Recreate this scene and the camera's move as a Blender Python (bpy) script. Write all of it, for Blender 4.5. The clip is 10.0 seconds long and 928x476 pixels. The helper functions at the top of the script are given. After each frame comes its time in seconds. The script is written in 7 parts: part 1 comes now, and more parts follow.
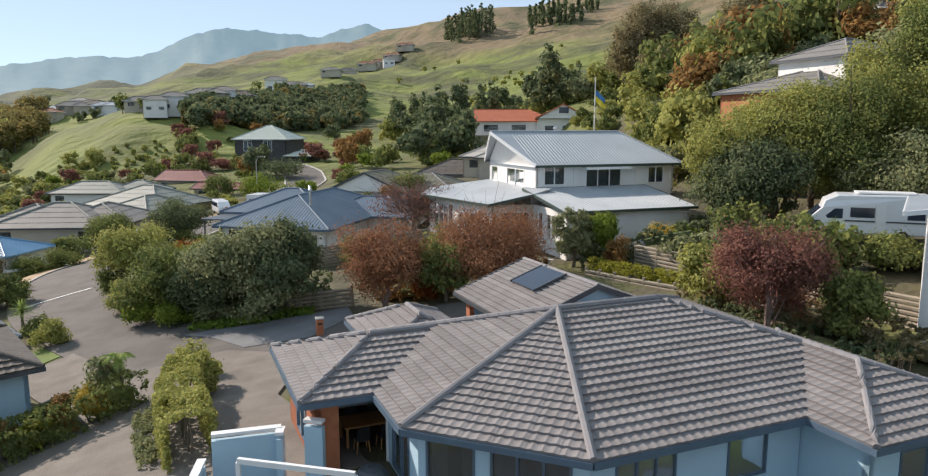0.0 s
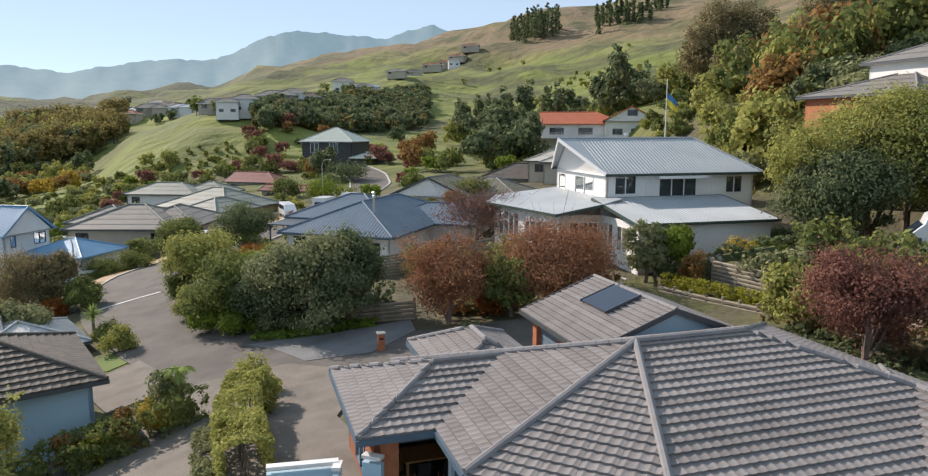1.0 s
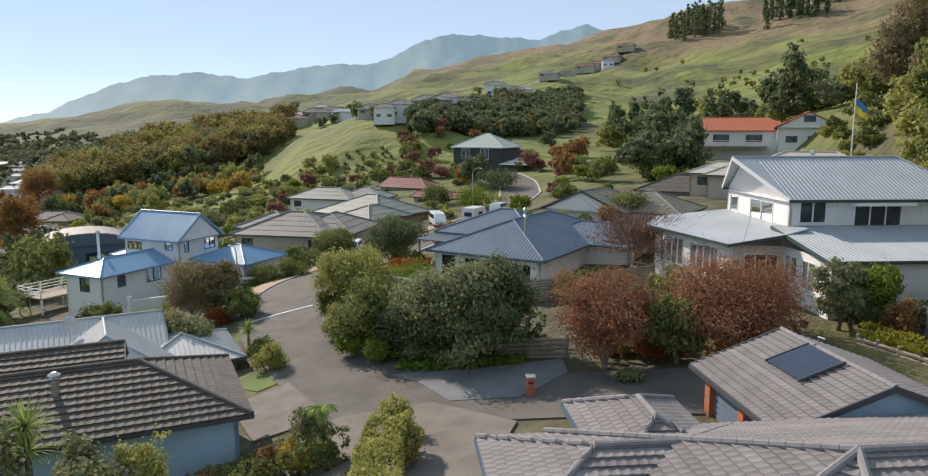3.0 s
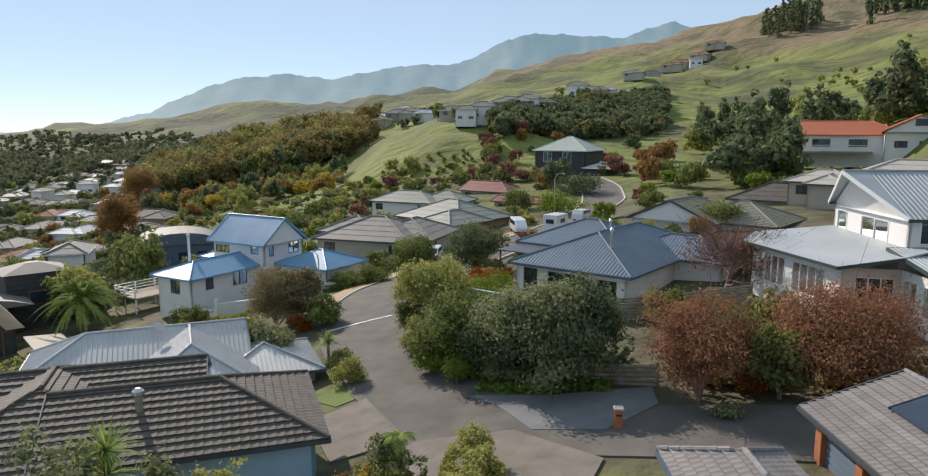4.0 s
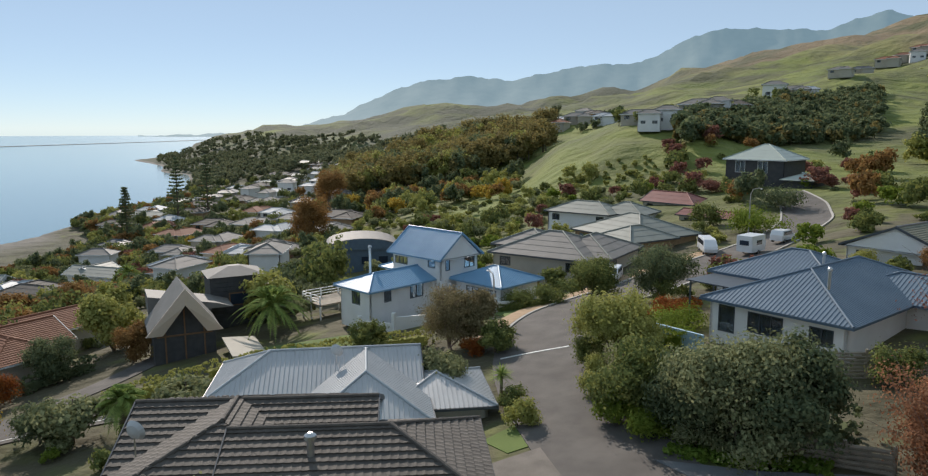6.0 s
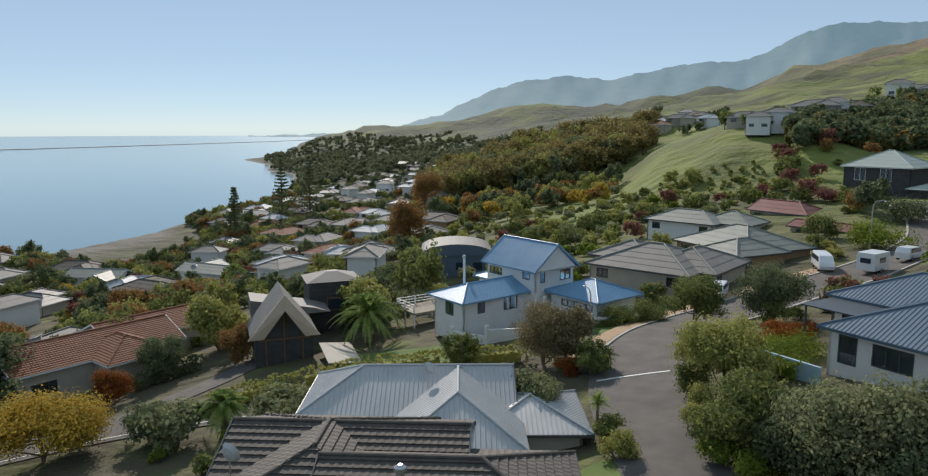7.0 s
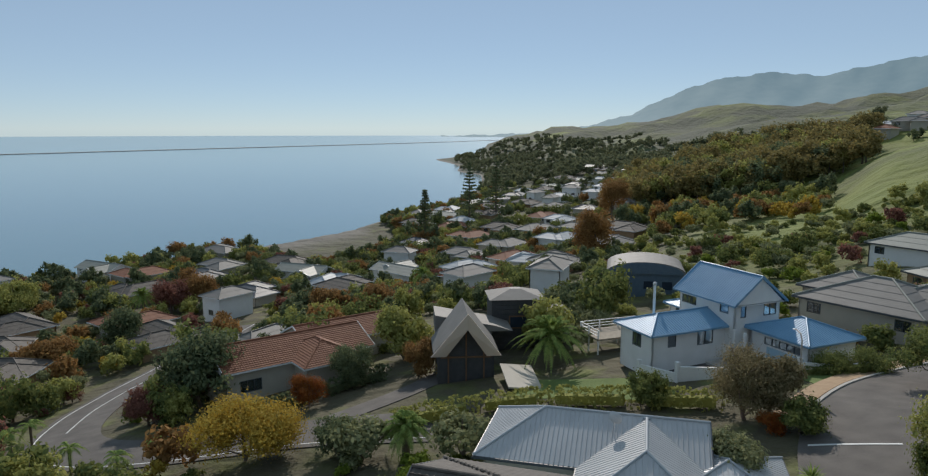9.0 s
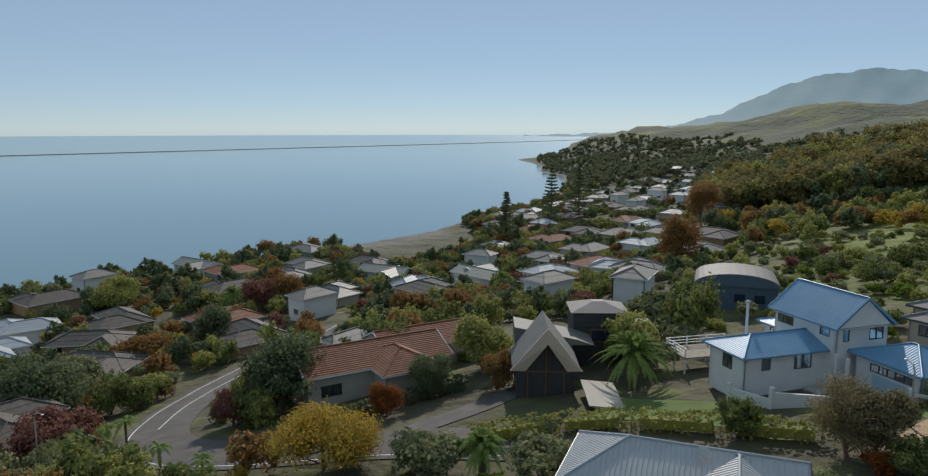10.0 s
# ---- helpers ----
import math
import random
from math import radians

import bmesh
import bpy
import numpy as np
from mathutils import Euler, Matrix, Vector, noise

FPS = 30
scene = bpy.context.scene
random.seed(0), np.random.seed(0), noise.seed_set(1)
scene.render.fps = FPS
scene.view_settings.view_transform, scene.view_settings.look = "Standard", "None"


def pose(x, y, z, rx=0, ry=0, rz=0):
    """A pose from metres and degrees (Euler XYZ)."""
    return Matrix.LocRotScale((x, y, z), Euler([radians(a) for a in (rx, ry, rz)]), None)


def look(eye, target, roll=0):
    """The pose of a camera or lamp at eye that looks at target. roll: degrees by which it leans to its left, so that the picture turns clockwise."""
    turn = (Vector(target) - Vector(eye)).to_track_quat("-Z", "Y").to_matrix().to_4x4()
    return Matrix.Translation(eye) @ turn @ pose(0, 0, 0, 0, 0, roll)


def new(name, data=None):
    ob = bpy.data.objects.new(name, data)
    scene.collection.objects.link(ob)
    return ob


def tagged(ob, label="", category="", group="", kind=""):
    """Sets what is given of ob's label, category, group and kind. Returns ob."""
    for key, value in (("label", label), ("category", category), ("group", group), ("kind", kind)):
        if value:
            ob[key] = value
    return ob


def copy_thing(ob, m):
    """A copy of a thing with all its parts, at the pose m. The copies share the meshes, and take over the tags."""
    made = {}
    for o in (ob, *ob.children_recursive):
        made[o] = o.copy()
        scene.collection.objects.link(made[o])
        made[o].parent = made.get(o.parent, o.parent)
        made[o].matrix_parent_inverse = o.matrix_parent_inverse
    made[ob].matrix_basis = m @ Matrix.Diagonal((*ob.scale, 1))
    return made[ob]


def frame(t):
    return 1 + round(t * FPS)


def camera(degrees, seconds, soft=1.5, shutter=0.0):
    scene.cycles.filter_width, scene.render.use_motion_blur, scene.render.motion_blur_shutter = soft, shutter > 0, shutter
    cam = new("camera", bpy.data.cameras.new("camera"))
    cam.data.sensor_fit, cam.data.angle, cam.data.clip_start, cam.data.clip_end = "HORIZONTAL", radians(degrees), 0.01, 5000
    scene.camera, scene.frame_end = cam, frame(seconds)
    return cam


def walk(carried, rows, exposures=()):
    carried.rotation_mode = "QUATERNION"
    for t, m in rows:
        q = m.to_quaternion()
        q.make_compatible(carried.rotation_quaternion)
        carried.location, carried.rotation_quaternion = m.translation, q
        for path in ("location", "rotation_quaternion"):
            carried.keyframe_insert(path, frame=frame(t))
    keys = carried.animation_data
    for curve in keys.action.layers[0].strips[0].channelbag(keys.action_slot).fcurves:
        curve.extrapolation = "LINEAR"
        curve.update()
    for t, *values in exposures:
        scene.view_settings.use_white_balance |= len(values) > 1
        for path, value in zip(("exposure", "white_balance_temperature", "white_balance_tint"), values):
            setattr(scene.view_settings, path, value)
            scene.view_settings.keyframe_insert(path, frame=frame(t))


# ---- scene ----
cam = camera(66.48, 10.0, soft=1.2)
# seconds, x, y, z, yaw, pitch, roll
ROWS = [
    (0.0, 0.000, 0.000, 10.000, 0.000, -8.856, -0.006),
    (0.5, -0.122, 0.820, 10.264, 2.448, -8.871, 0.007),
    (1.0, -0.273, 1.685, 10.506, 5.095, -8.830, 0.038),
    (1.5, -0.479, 2.554, 10.753, 7.832, -8.793, 0.065),
    (2.0, -0.710, 3.366, 11.053, 10.730, -8.789, 0.027),
    (2.5, -0.990, 4.156, 11.383, 13.861, -8.774, -0.002),
    (4.0, -2.129, 6.436, 12.504, 23.492, -8.813, 0.062),
    (4.5, -2.664, 7.152, 12.819, 26.775, -8.785, 0.039),
    (5.0, -3.195, 7.861, 13.152, 30.264, -8.778, 0.011),
    (5.5, -3.791, 8.560, 13.547, 33.856, -8.788, 0.021),
    (7.0, -5.310, 10.155, 15.003, 45.299, -8.779, -0.017),
    (7.5, -5.889, 10.517, 15.509, 49.096, -8.794, 0.008),
    (8.0, -6.448, 10.871, 15.983, 52.818, -8.782, -0.027),
    (8.5, -7.008, 11.185, 16.452, 56.538, -8.788, -0.008),
    (9.0, -7.583, 11.503, 16.971, 60.211, -8.782, 0.001),
    (9.5, -8.206, 11.829, 17.468, 63.587, -8.816, -0.028),
    (10.0, -8.883, 12.166, 17.985, 66.833, -8.841, -0.035),
]
EXPOSURES = [(0.0, 0.38, 6720, 17), (2.5, 0.27, 6720, 17), (5.0, 0.05, 6560, 15), (7.5, -0.29, 6380, 13), (10.0, -0.52, 6230, 12)]
walk(cam, [(t, pose(x, y, z, 90 + pitch, 0, yaw) @ pose(0, 0, 0, 0, 0, roll)) for t, x, y, z, yaw, pitch, roll in ROWS], EXPOSURES)

# ---- light ----
SUN_AZ, SUN_EL = -57.0, 31.0          # degrees from +y to the right, above the horizon
world = bpy.data.worlds.new("sky")
scene.world = world
world.use_nodes = True
wn, wl = world.node_tree.nodes, world.node_tree.links
sky = wn.new("ShaderNodeTexSky")
sky.sky_type, sky.sun_disc = "NISHITA", False
sky.sun_elevation, sky.sun_rotation = radians(SUN_EL), radians(SUN_AZ)
sky.altitude, sky.air_density, sky.dust_density, sky.ozone_density = 60, 0.62, 0.0, 1.5
haze = wn.new("ShaderNodeMix")          # thin even haze over a clear sky
haze.data_type = "RGBA"
haze.inputs[0].default_value = 0.7
haze.inputs[7].default_value = (2.95, 3.9, 4.5, 1)
wl.new(sky.outputs[0], haze.inputs[6])
wl.new(haze.outputs[2], wn["Background"].inputs[0])
wn["Background"].inputs[1].default_value = 0.15
sun = new("sun", bpy.data.lights.new("sun", "SUN"))
sun.data.energy, sun.data.angle, sun.data.color = 4.4, radians(0.55), (1.0, 0.92, 0.80)
sd = Vector((math.sin(radians(SUN_AZ)) * math.cos(radians(SUN_EL)), math.cos(radians(SUN_AZ)) * math.cos(radians(SUN_EL)), math.sin(radians(SUN_EL))))
sun.matrix_world = look(sd * 300, (0, 0, 0))


# ---- materials ----
def material(name, c1, c2, scale=1.0, rough=0.8, bump=0.15, detail=8.0, fine=30.0, metal=0.0, trans=0.0, mixfine=0.35, island=0.0, spec=0.5, objrand=0.0):
    """Two colours mixed by a coarse and a fine noise, in metres; island varies each piece, trans lets light through leaves."""
    m = bpy.data.materials.new(name)
    m.use_nodes = True
    n, l = m.node_tree.nodes, m.node_tree.links
    b = n["Principled BSDF"]
    geo = n.new("ShaderNodeNewGeometry")
    a, f = n.new("ShaderNodeTexNoise"), n.new("ShaderNodeTexNoise")
    a.inputs["Scale"].default_value, a.inputs["Detail"].default_value = scale, detail
    f.inputs["Scale"].default_value, f.inputs["Detail"].default_value = fine, 4
    l.new(geo.outputs["Position"], a.inputs["Vector"])
    l.new(geo.outputs["Position"], f.inputs["Vector"])
    mix = n.new("ShaderNodeMix")
    l.new(a.outputs["Fac"], mix.inputs[2])
    l.new(f.outputs["Fac"], mix.inputs[3])
    mix.inputs[0].default_value = mixfine
    fac = mix.outputs[0]
    if island or objrand:
        add = n.new("ShaderNodeMath")
        add.operation = "MULTIPLY_ADD"
        if island:
            l.new(geo.outputs["Random Per Island"], add.inputs[0])
        else:
            info = n.new("ShaderNodeObjectInfo")
            l.new(info.outputs["Random"], add.inputs[0])
        add.inputs[1].default_value = island or objrand
        l.new(fac, add.inputs[2])
        sub = n.new("ShaderNodeMath")
        sub.operation = "SUBTRACT"
        l.new(add.outputs[0], sub.inputs[0])
        sub.inputs[1].default_value = (island or objrand) / 2
        fac = sub.outputs[0]
    ramp = n.new("ShaderNodeMapRange")
    ramp.inputs[1].default_value, ramp.inputs[2].default_value = 0.3, 0.7
    l.new(fac, ramp.inputs[0])
    col = n.new("ShaderNodeMix")
    col.data_type = "RGBA"
    col.inputs[6].default_value, col.inputs[7].default_value = (*c1, 1), (*c2, 1)
    l.new(ramp.outputs[0], col.inputs[0])
    l.new(col.outputs[2], b.inputs["Base Color"])
    b.inputs["Roughness"].default_value, b.inputs["Metallic"].default_value = rough, metal
    b.inputs["Specular IOR Level"].default_value = spec
    if bump:
        bp = n.new("ShaderNodeBump")
        bp.inputs["Strength"].default_value, bp.inputs["Distance"].default_value = bump, 0.03
        l.new(f.outputs["Fac"], bp.inputs["Height"])
        l.new(bp.outputs[0], b.inputs["Normal"])
    if trans:
        t = n.new("ShaderNodeBsdfTranslucent")
        l.new(col.outputs[2], t.inputs[0])
        ms = n.new("ShaderNodeMixShader")
        ms.inputs[0].default_value = trans
        l.new(b.outputs[0], ms.inputs[1])
        l.new(t.outputs[0], ms.inputs[2])
        l.new(ms.outputs[0], n["Material Output"].inputs[0])
    return m


def glass(name, tint):
    m = bpy.data.materials.new(name)
    m.use_nodes = True
    b = m.node_tree.nodes["Principled BSDF"]
    b.inputs["Base Color"].default_value = (*tint, 1)
    b.inputs["Roughness"].default_value = 0.03
    b.inputs["Transmission Weight"].default_value = 0.85
    b.inputs["IOR"].default_value = 1.5
    return m


M = {
    "tile_grey": material("grey_concrete_tile", (0.175, 0.158, 0.152), (0.27, 0.248, 0.24), 1.2, 0.8, 0.3, fine=60, island=0.25),
    "tile_dark": material("dark_concrete_tile", (0.062, 0.053, 0.045), (0.135, 0.115, 0.095), 1.5, 0.75, 0.35, fine=60),
    "tile_olive": material("olive_concrete_tile", (0.19, 0.185, 0.135), (0.29, 0.28, 0.21), 1.5, 0.8, 0.3, fine=50),
    "tile_terra": material("terracotta_tile", (0.202, 0.076, 0.040), (0.302, 0.130, 0.068), 1.0, 0.8, 0.3, fine=40),
    "iron_grey": material("grey_painted_iron", (0.42, 0.42, 0.42), (0.53, 0.53, 0.525), 0.6, 0.5, 0.03, metal=0.1),
    "iron_pale": material("weathered_pale_iron", (0.30, 0.335, 0.36), (0.40, 0.43, 0.45), 0.5, 0.62, 0.03),
    "iron_blue": material("blue_painted_iron", (0.13, 0.28, 0.43), (0.19, 0.36, 0.52), 0.5, 0.45, 0.03, metal=0.05),
    "iron_slate": material("slate_blue_painted_iron", (0.11, 0.16, 0.21), (0.155, 0.21, 0.265), 0.5, 0.6, 0.03, metal=0.05),
    "iron_taupe": material("taupe_metal_tile", (0.16, 0.15, 0.135), (0.22, 0.205, 0.185), 0.8, 0.7, 0.2, fine=20),
    "iron_olive": material("olive_painted_iron", (0.2, 0.21, 0.18), (0.27, 0.28, 0.24), 0.6, 0.6, 0.1),
    "iron_maroon": material("maroon_painted_iron", (0.16, 0.045, 0.035), (0.24, 0.08, 0.06), 0.6, 0.55, 0.1),
    "cream_roof": material("cream_tile_roof", (0.42, 0.38, 0.33), (0.52, 0.48, 0.42), 0.8, 0.75, 0.2, fine=20),
    # roof iron with its pale green glare put into the base colour
    "iron_glare": material("pale_glare_iron", (0.36, 0.41, 0.36), (0.44, 0.49, 0.43), 0.6, 0.5, 0.1),
    "iron_red": material("orange_red_painted_iron", (0.42, 0.11, 0.05), (0.52, 0.16, 0.07), 0.6, 0.6, 0.1),
    "iron_dark": material("dark_grey_painted_iron", (0.06, 0.065, 0.07), (0.1, 0.105, 0.11), 0.6, 0.55, 0.1),
    "trim_dark": material("charcoal_painted_trim", (0.05, 0.06, 0.07), (0.075, 0.085, 0.095), 2, 0.45, 0.03),
    "trim_blue": material("blue_grey_painted_trim", (0.07, 0.11, 0.16), (0.1, 0.15, 0.2), 2, 0.45, 0.03),
    "trim_green": material("dark_green_painted_gutter", (0.03, 0.055, 0.045), (0.05, 0.075, 0.06), 2, 0.45, 0.03),
    "cap_grey": material("grey_ridge_capping", (0.180, 0.170, 0.172), (0.259, 0.248, 0.250), 2, 0.75, 0.2),
    "white": material("white_painted_plaster", (0.70, 0.69, 0.66), (0.8, 0.79, 0.77), 0.7, 0.75, 0.08, fine=60),
    "white_frame": material("white_window_frame", (0.75, 0.75, 0.74), (0.8, 0.8, 0.79), 3, 0.4, 0.0),
    "pink": material("pale_pink_plaster", (0.6, 0.49, 0.4), (0.68, 0.57, 0.48), 0.7, 0.8, 0.1, fine=60),
    "cream": material("cream_plaster", (0.390, 0.359, 0.296), (0.468, 0.429, 0.359), 0.7, 0.8, 0.1, fine=60),
    "tan_brick": material("tan_brick_wall", (0.30, 0.19, 0.10), (0.42, 0.29, 0.17), 2, 0.85, 0.3, fine=25),
    # pale blue paint; on the dark-tiled house it stands in for shade
    "blue_and_shade_wall": material("pale_blue_plaster_and_shade", (0.36, 0.52, 0.62), (0.42, 0.58, 0.68), 0.7, 0.75, 0.08, fine=60),
    "dark_wall": material("dark_stained_board_wall", (0.035, 0.037, 0.042), (0.075, 0.073, 0.072), 1.5, 0.7, 0.2, fine=20),
    "brick": material("orange_brick", (0.32, 0.10, 0.045), (0.46, 0.17, 0.08), 3, 0.85, 0.3, fine=20, objrand=0.5),
    "mortar": material("grey_mortar", (0.35, 0.33, 0.3), (0.45, 0.43, 0.4), 4, 0.9, 0.3),
    "wood": material("weathered_grey_timber", (0.2, 0.17, 0.13), (0.34, 0.29, 0.22), 2, 0.85, 0.35, fine=18, island=0.4),
    "wood_brown": material("brown_stained_timber", (0.14, 0.075, 0.035), (0.22, 0.12, 0.06), 2, 0.75, 0.3, fine=15, island=0.4),
    "table": material("honey_varnished_wood", (0.42, 0.2, 0.06), (0.52, 0.27, 0.1), 3, 0.35, 0.1),
    "asphalt": material("worn_asphalt", (0.07, 0.062, 0.056), (0.15, 0.135, 0.12), 0.5, 0.9, 0.4, fine=40),
    "asphalt_new": material("dark_asphalt", (0.05, 0.05, 0.05), (0.085, 0.08, 0.078), 0.35, 0.9, 0.4, fine=40),
    # asphalt with the bluish tone of dappled shade in its colour
    "court": material("dappled_shade_asphalt", (0.12, 0.125, 0.13), (0.2, 0.205, 0.21), 0.8, 0.9, 0.4, fine=30),
    "concrete": material("exposed_aggregate_concrete", (0.10, 0.088, 0.075), (0.235, 0.205, 0.175), 0.8, 0.9, 0.6, fine=22, mixfine=0.5),
    "kerb": material("concrete_kerb", (0.36, 0.34, 0.31), (0.46, 0.44, 0.4), 1, 0.9, 0.2),
    "road_white": material("white_road_paint", (0.6, 0.6, 0.57), (0.75, 0.75, 0.72), 2, 0.7, 0.1),
    "soil": material("bark_mulch", (0.06, 0.04, 0.025), (0.13, 0.085, 0.055), 1.5, 0.95, 0.6, fine=12),
    "lawn": material("mown_lawn", (0.085, 0.13, 0.025), (0.14, 0.19, 0.045), 0.5, 0.95, 0.5, fine=25),
    "panel": material("black_solar_panel", (0.02, 0.03, 0.05), (0.03, 0.045, 0.07), 2, 0.12, 0.0),
    "steel": material("brushed_steel", (0.5, 0.5, 0.5), (0.6, 0.6, 0.6), 4, 0.3, 0.05, metal=0.9),
    "black": material("black_plastic", (0.015, 0.015, 0.016), (0.03, 0.03, 0.032), 4, 0.5, 0.05),
    "car_white": material("white_car_paint", (0.72, 0.73, 0.74), (0.78, 0.79, 0.8), 1, 0.18, 0.0),
    "orange_pot": material("terracotta_pot", (0.42, 0.13, 0.05), (0.5, 0.19, 0.08), 3, 0.8, 0.2),
    "yellow": material("yellow_cloth", (0.75, 0.6, 0.05), (0.8, 0.65, 0.08), 3, 0.8, 0.1),
    "flag_blue": material("blue_cloth", (0.05, 0.2, 0.5), (0.07, 0.25, 0.55), 3, 0.8, 0.1),
    "glass": glass("window_glass", (0.22, 0.27, 0.3)),
    "curtain": material("pale_curtain", (0.42, 0.45, 0.46), (0.55, 0.57, 0.57), 3, 0.9, 0.1),
    "trunk": material("grey_brown_bark", (0.10, 0.075, 0.05), (0.19, 0.15, 0.11), 3, 0.95, 0.5, fine=14),
    "twig": material("bare_grey_twigs", (0.17, 0.11, 0.09), (0.27, 0.19, 0.16), 3, 0.95, 0.3),
}


def leafmat(name, c1, c2, trans=0.38):
    M[name] = material(name, c1, c2, 0.55, 0.8, 0.0, detail=3, fine=3.0, trans=trans, island=0.5, spec=0.08)


leafmat("leaf_green", (0.12, 0.155, 0.055), (0.26, 0.275, 0.085))
leafmat("leaf_deep", (0.095, 0.13, 0.07), (0.21, 0.235, 0.115))
leafmat("leaf_olive", (0.165, 0.185, 0.09), (0.325, 0.335, 0.17))
leafmat("leaf_lime", (0.147, 0.206, 0.031), (0.230, 0.282, 0.047))
leafmat("leaf_red", (0.26, 0.118, 0.065), (0.38, 0.20, 0.11))
leafmat("leaf_plum", (0.19, 0.085, 0.068), (0.30, 0.145, 0.105))
leafmat("leaf_yellow", (0.246, 0.246, 0.034), (0.326, 0.313, 0.054))
leafmat("leaf_rust", (0.24, 0.13, 0.05), (0.36, 0.215, 0.08))
leafmat("leaf_gold", (0.420, 0.270, 0.040), (0.500, 0.380, 0.080))
leafmat("leaf_scarlet", (0.300, 0.086, 0.026), (0.306, 0.125, 0.031))
leafmat("leaf_khaki", (0.300, 0.300, 0.081), (0.408, 0.408, 0.134))
leafmat("leaf_far", (0.13, 0.15, 0.085), (0.22, 0.225, 0.12))
leafmat("leaf_palm", (0.177, 0.263, 0.071), (0.343, 0.408, 0.117))
leafmat("leaf_autumn", (0.19, 0.165, 0.065), (0.34, 0.27, 0.10))
leafmat("leaf_gum", (0.17, 0.145, 0.07), (0.33, 0.27, 0.15))
leafmat("grass_blade", (0.138, 0.230, 0.035), (0.223, 0.306, 0.055))


# ---- mesh helpers ----
class MB:
    """Vertices and faces of one mesh under construction."""

    def __init__(self):
        self.v, self.f = [], []

    def quad(self, *p):
        k = len(self.v)
        self.v += [tuple(q) for q in p]
        self.f.append(tuple(range(k, k + len(p))))
        return self

    def prism(self, base, top):
        """A solid between two loops of the same length."""
        k, n = len(self.v), len(base)
        self.v += [tuple(q) for q in base] + [tuple(q) for q in top]
        self.f.append(tuple(range(k + n - 1, k - 1, -1)))
        self.f.append(tuple(range(k + n, k + 2 * n)))
        for i in range(n):
            j = (i + 1) % n
            self.f.append((k + i, k + j, k + n + j, k + n + i))
        return self

    def box(self, x0, y0, z0, x1, y1, z1, chamfer=0.0):
        c = chamfer
        a = [(x0, y0), (x1, y0), (x1, y1), (x0, y1)]
        if c:
            a = [(x0 + c, y0), (x1 - c, y0), (x1, y0 + c), (x1, y1 - c), (x1 - c, y1), (x0 + c, y1), (x0, y1 - c), (x0, y0 + c)]
        return self.prism([(x, y, z0) for x, y in a], [(x, y, z1) for x, y in a])

    def beam(self, p, q, w, h):
        """A bar of rectangular section from p to q, its top and bottom level across."""
        p, q = Vector(p), Vector(q)
        d = (q - p).normalized()
        s = d.cross(Vector((0, 0, 1)))
        s = s.normalized() if s.length > 1e-4 else Vector((1, 0, 0))
        u = s.cross(d)
        c = [s * (w / 2) + u * (h / 2), s * (-w / 2) + u * (h / 2), s * (-w / 2) - u * (h / 2), s * (w / 2) - u * (h / 2)]
        return self.prism([p + o for o in c], [q + o for o in c])

    def tube(self, pts, radii, n=7):
        pts = [Vector(p) for p in pts]
        k = len(self.v)
        for i, p in enumerate(pts):
            d = (pts[min(i + 1, len(pts) - 1)] - pts[max(i - 1, 0)]).normalized()
            s = d.orthogonal().normalized()
            u = d.cross(s)
            for j in range(n):
                a = 2 * math.pi * j / n
                self.v.append(tuple(p + (s * math.cos(a) + u * math.sin(a)) * radii[i]))
        for i in range(len(pts) - 1):
            for j in range(n):
                self.f.append((k + i * n + j, k + i * n + (j + 1) % n, k + (i + 1) * n + (j + 1) % n, k + (i + 1) * n + j))
        self.f.append(tuple(range(k + n - 1, k - 1, -1)))
        self.f.append(tuple(range(k + (len(pts) - 1) * n, k + len(pts) * n)))
        return self

    def lathe(self, rings, n=12, at=(0, 0, 0)):
        """A turned form about z through at: rings of (radius, height)."""
        k = len(self.v)
        for r, z in rings:
            for j in range(n):
                a = 2 * math.pi * j / n
                self.v.append((at[0] + r * math.cos(a), at[1] + r * math.sin(a), at[2] + z))
        for i in range(len(rings) - 1):
            for j in range(n):
                self.f.append((k + i * n + j, k + i * n + (j + 1) % n, k + (i + 1) * n + (j + 1) % n, k + (i + 1) * n + j))
        self.f.append(tuple(range(k + n - 1, k - 1, -1)))
        self.f.append(tuple(range(k + (len(rings) - 1) * n, k + len(rings) * n)))
        return self

    def mesh(self, name, mat, smooth=False):
        me = bpy.data.meshes.new(name)
        me.from_pydata(self.v, [], self.f)
        me.materials.append(M[mat])
        if smooth:
            me.polygons.foreach_set("use_smooth", [True] * len(me.polygons))
        me.update()
        return me


def part(name, mb, mat, parent, label="", smooth=False):
    ob = new(name, mb.mesh(name, mat, smooth) if isinstance(mb, MB) else mb)
    ob.parent = parent
    if label:
        ob["label"] = label
    return ob


def thing(name, label, category, at=None, rot=0.0, group=""):
    """An Empty at the base of a thing; its parts are built round it."""
    ob = new(name)
    if at is not None:
        ob.matrix_basis = pose(*at, 0, 0, rot)
    return tagged(ob, label, category, group)


def plain(name, mb, mat, label, category, at=None, rot=0.0, group="", kind="", smooth=False):
    ob = new(name, mb.mesh(name, mat, smooth))
    if at is not None:
        ob.matrix_basis = pose(*at, 0, 0, rot)
    return tagged(ob, label, category, group, kind)


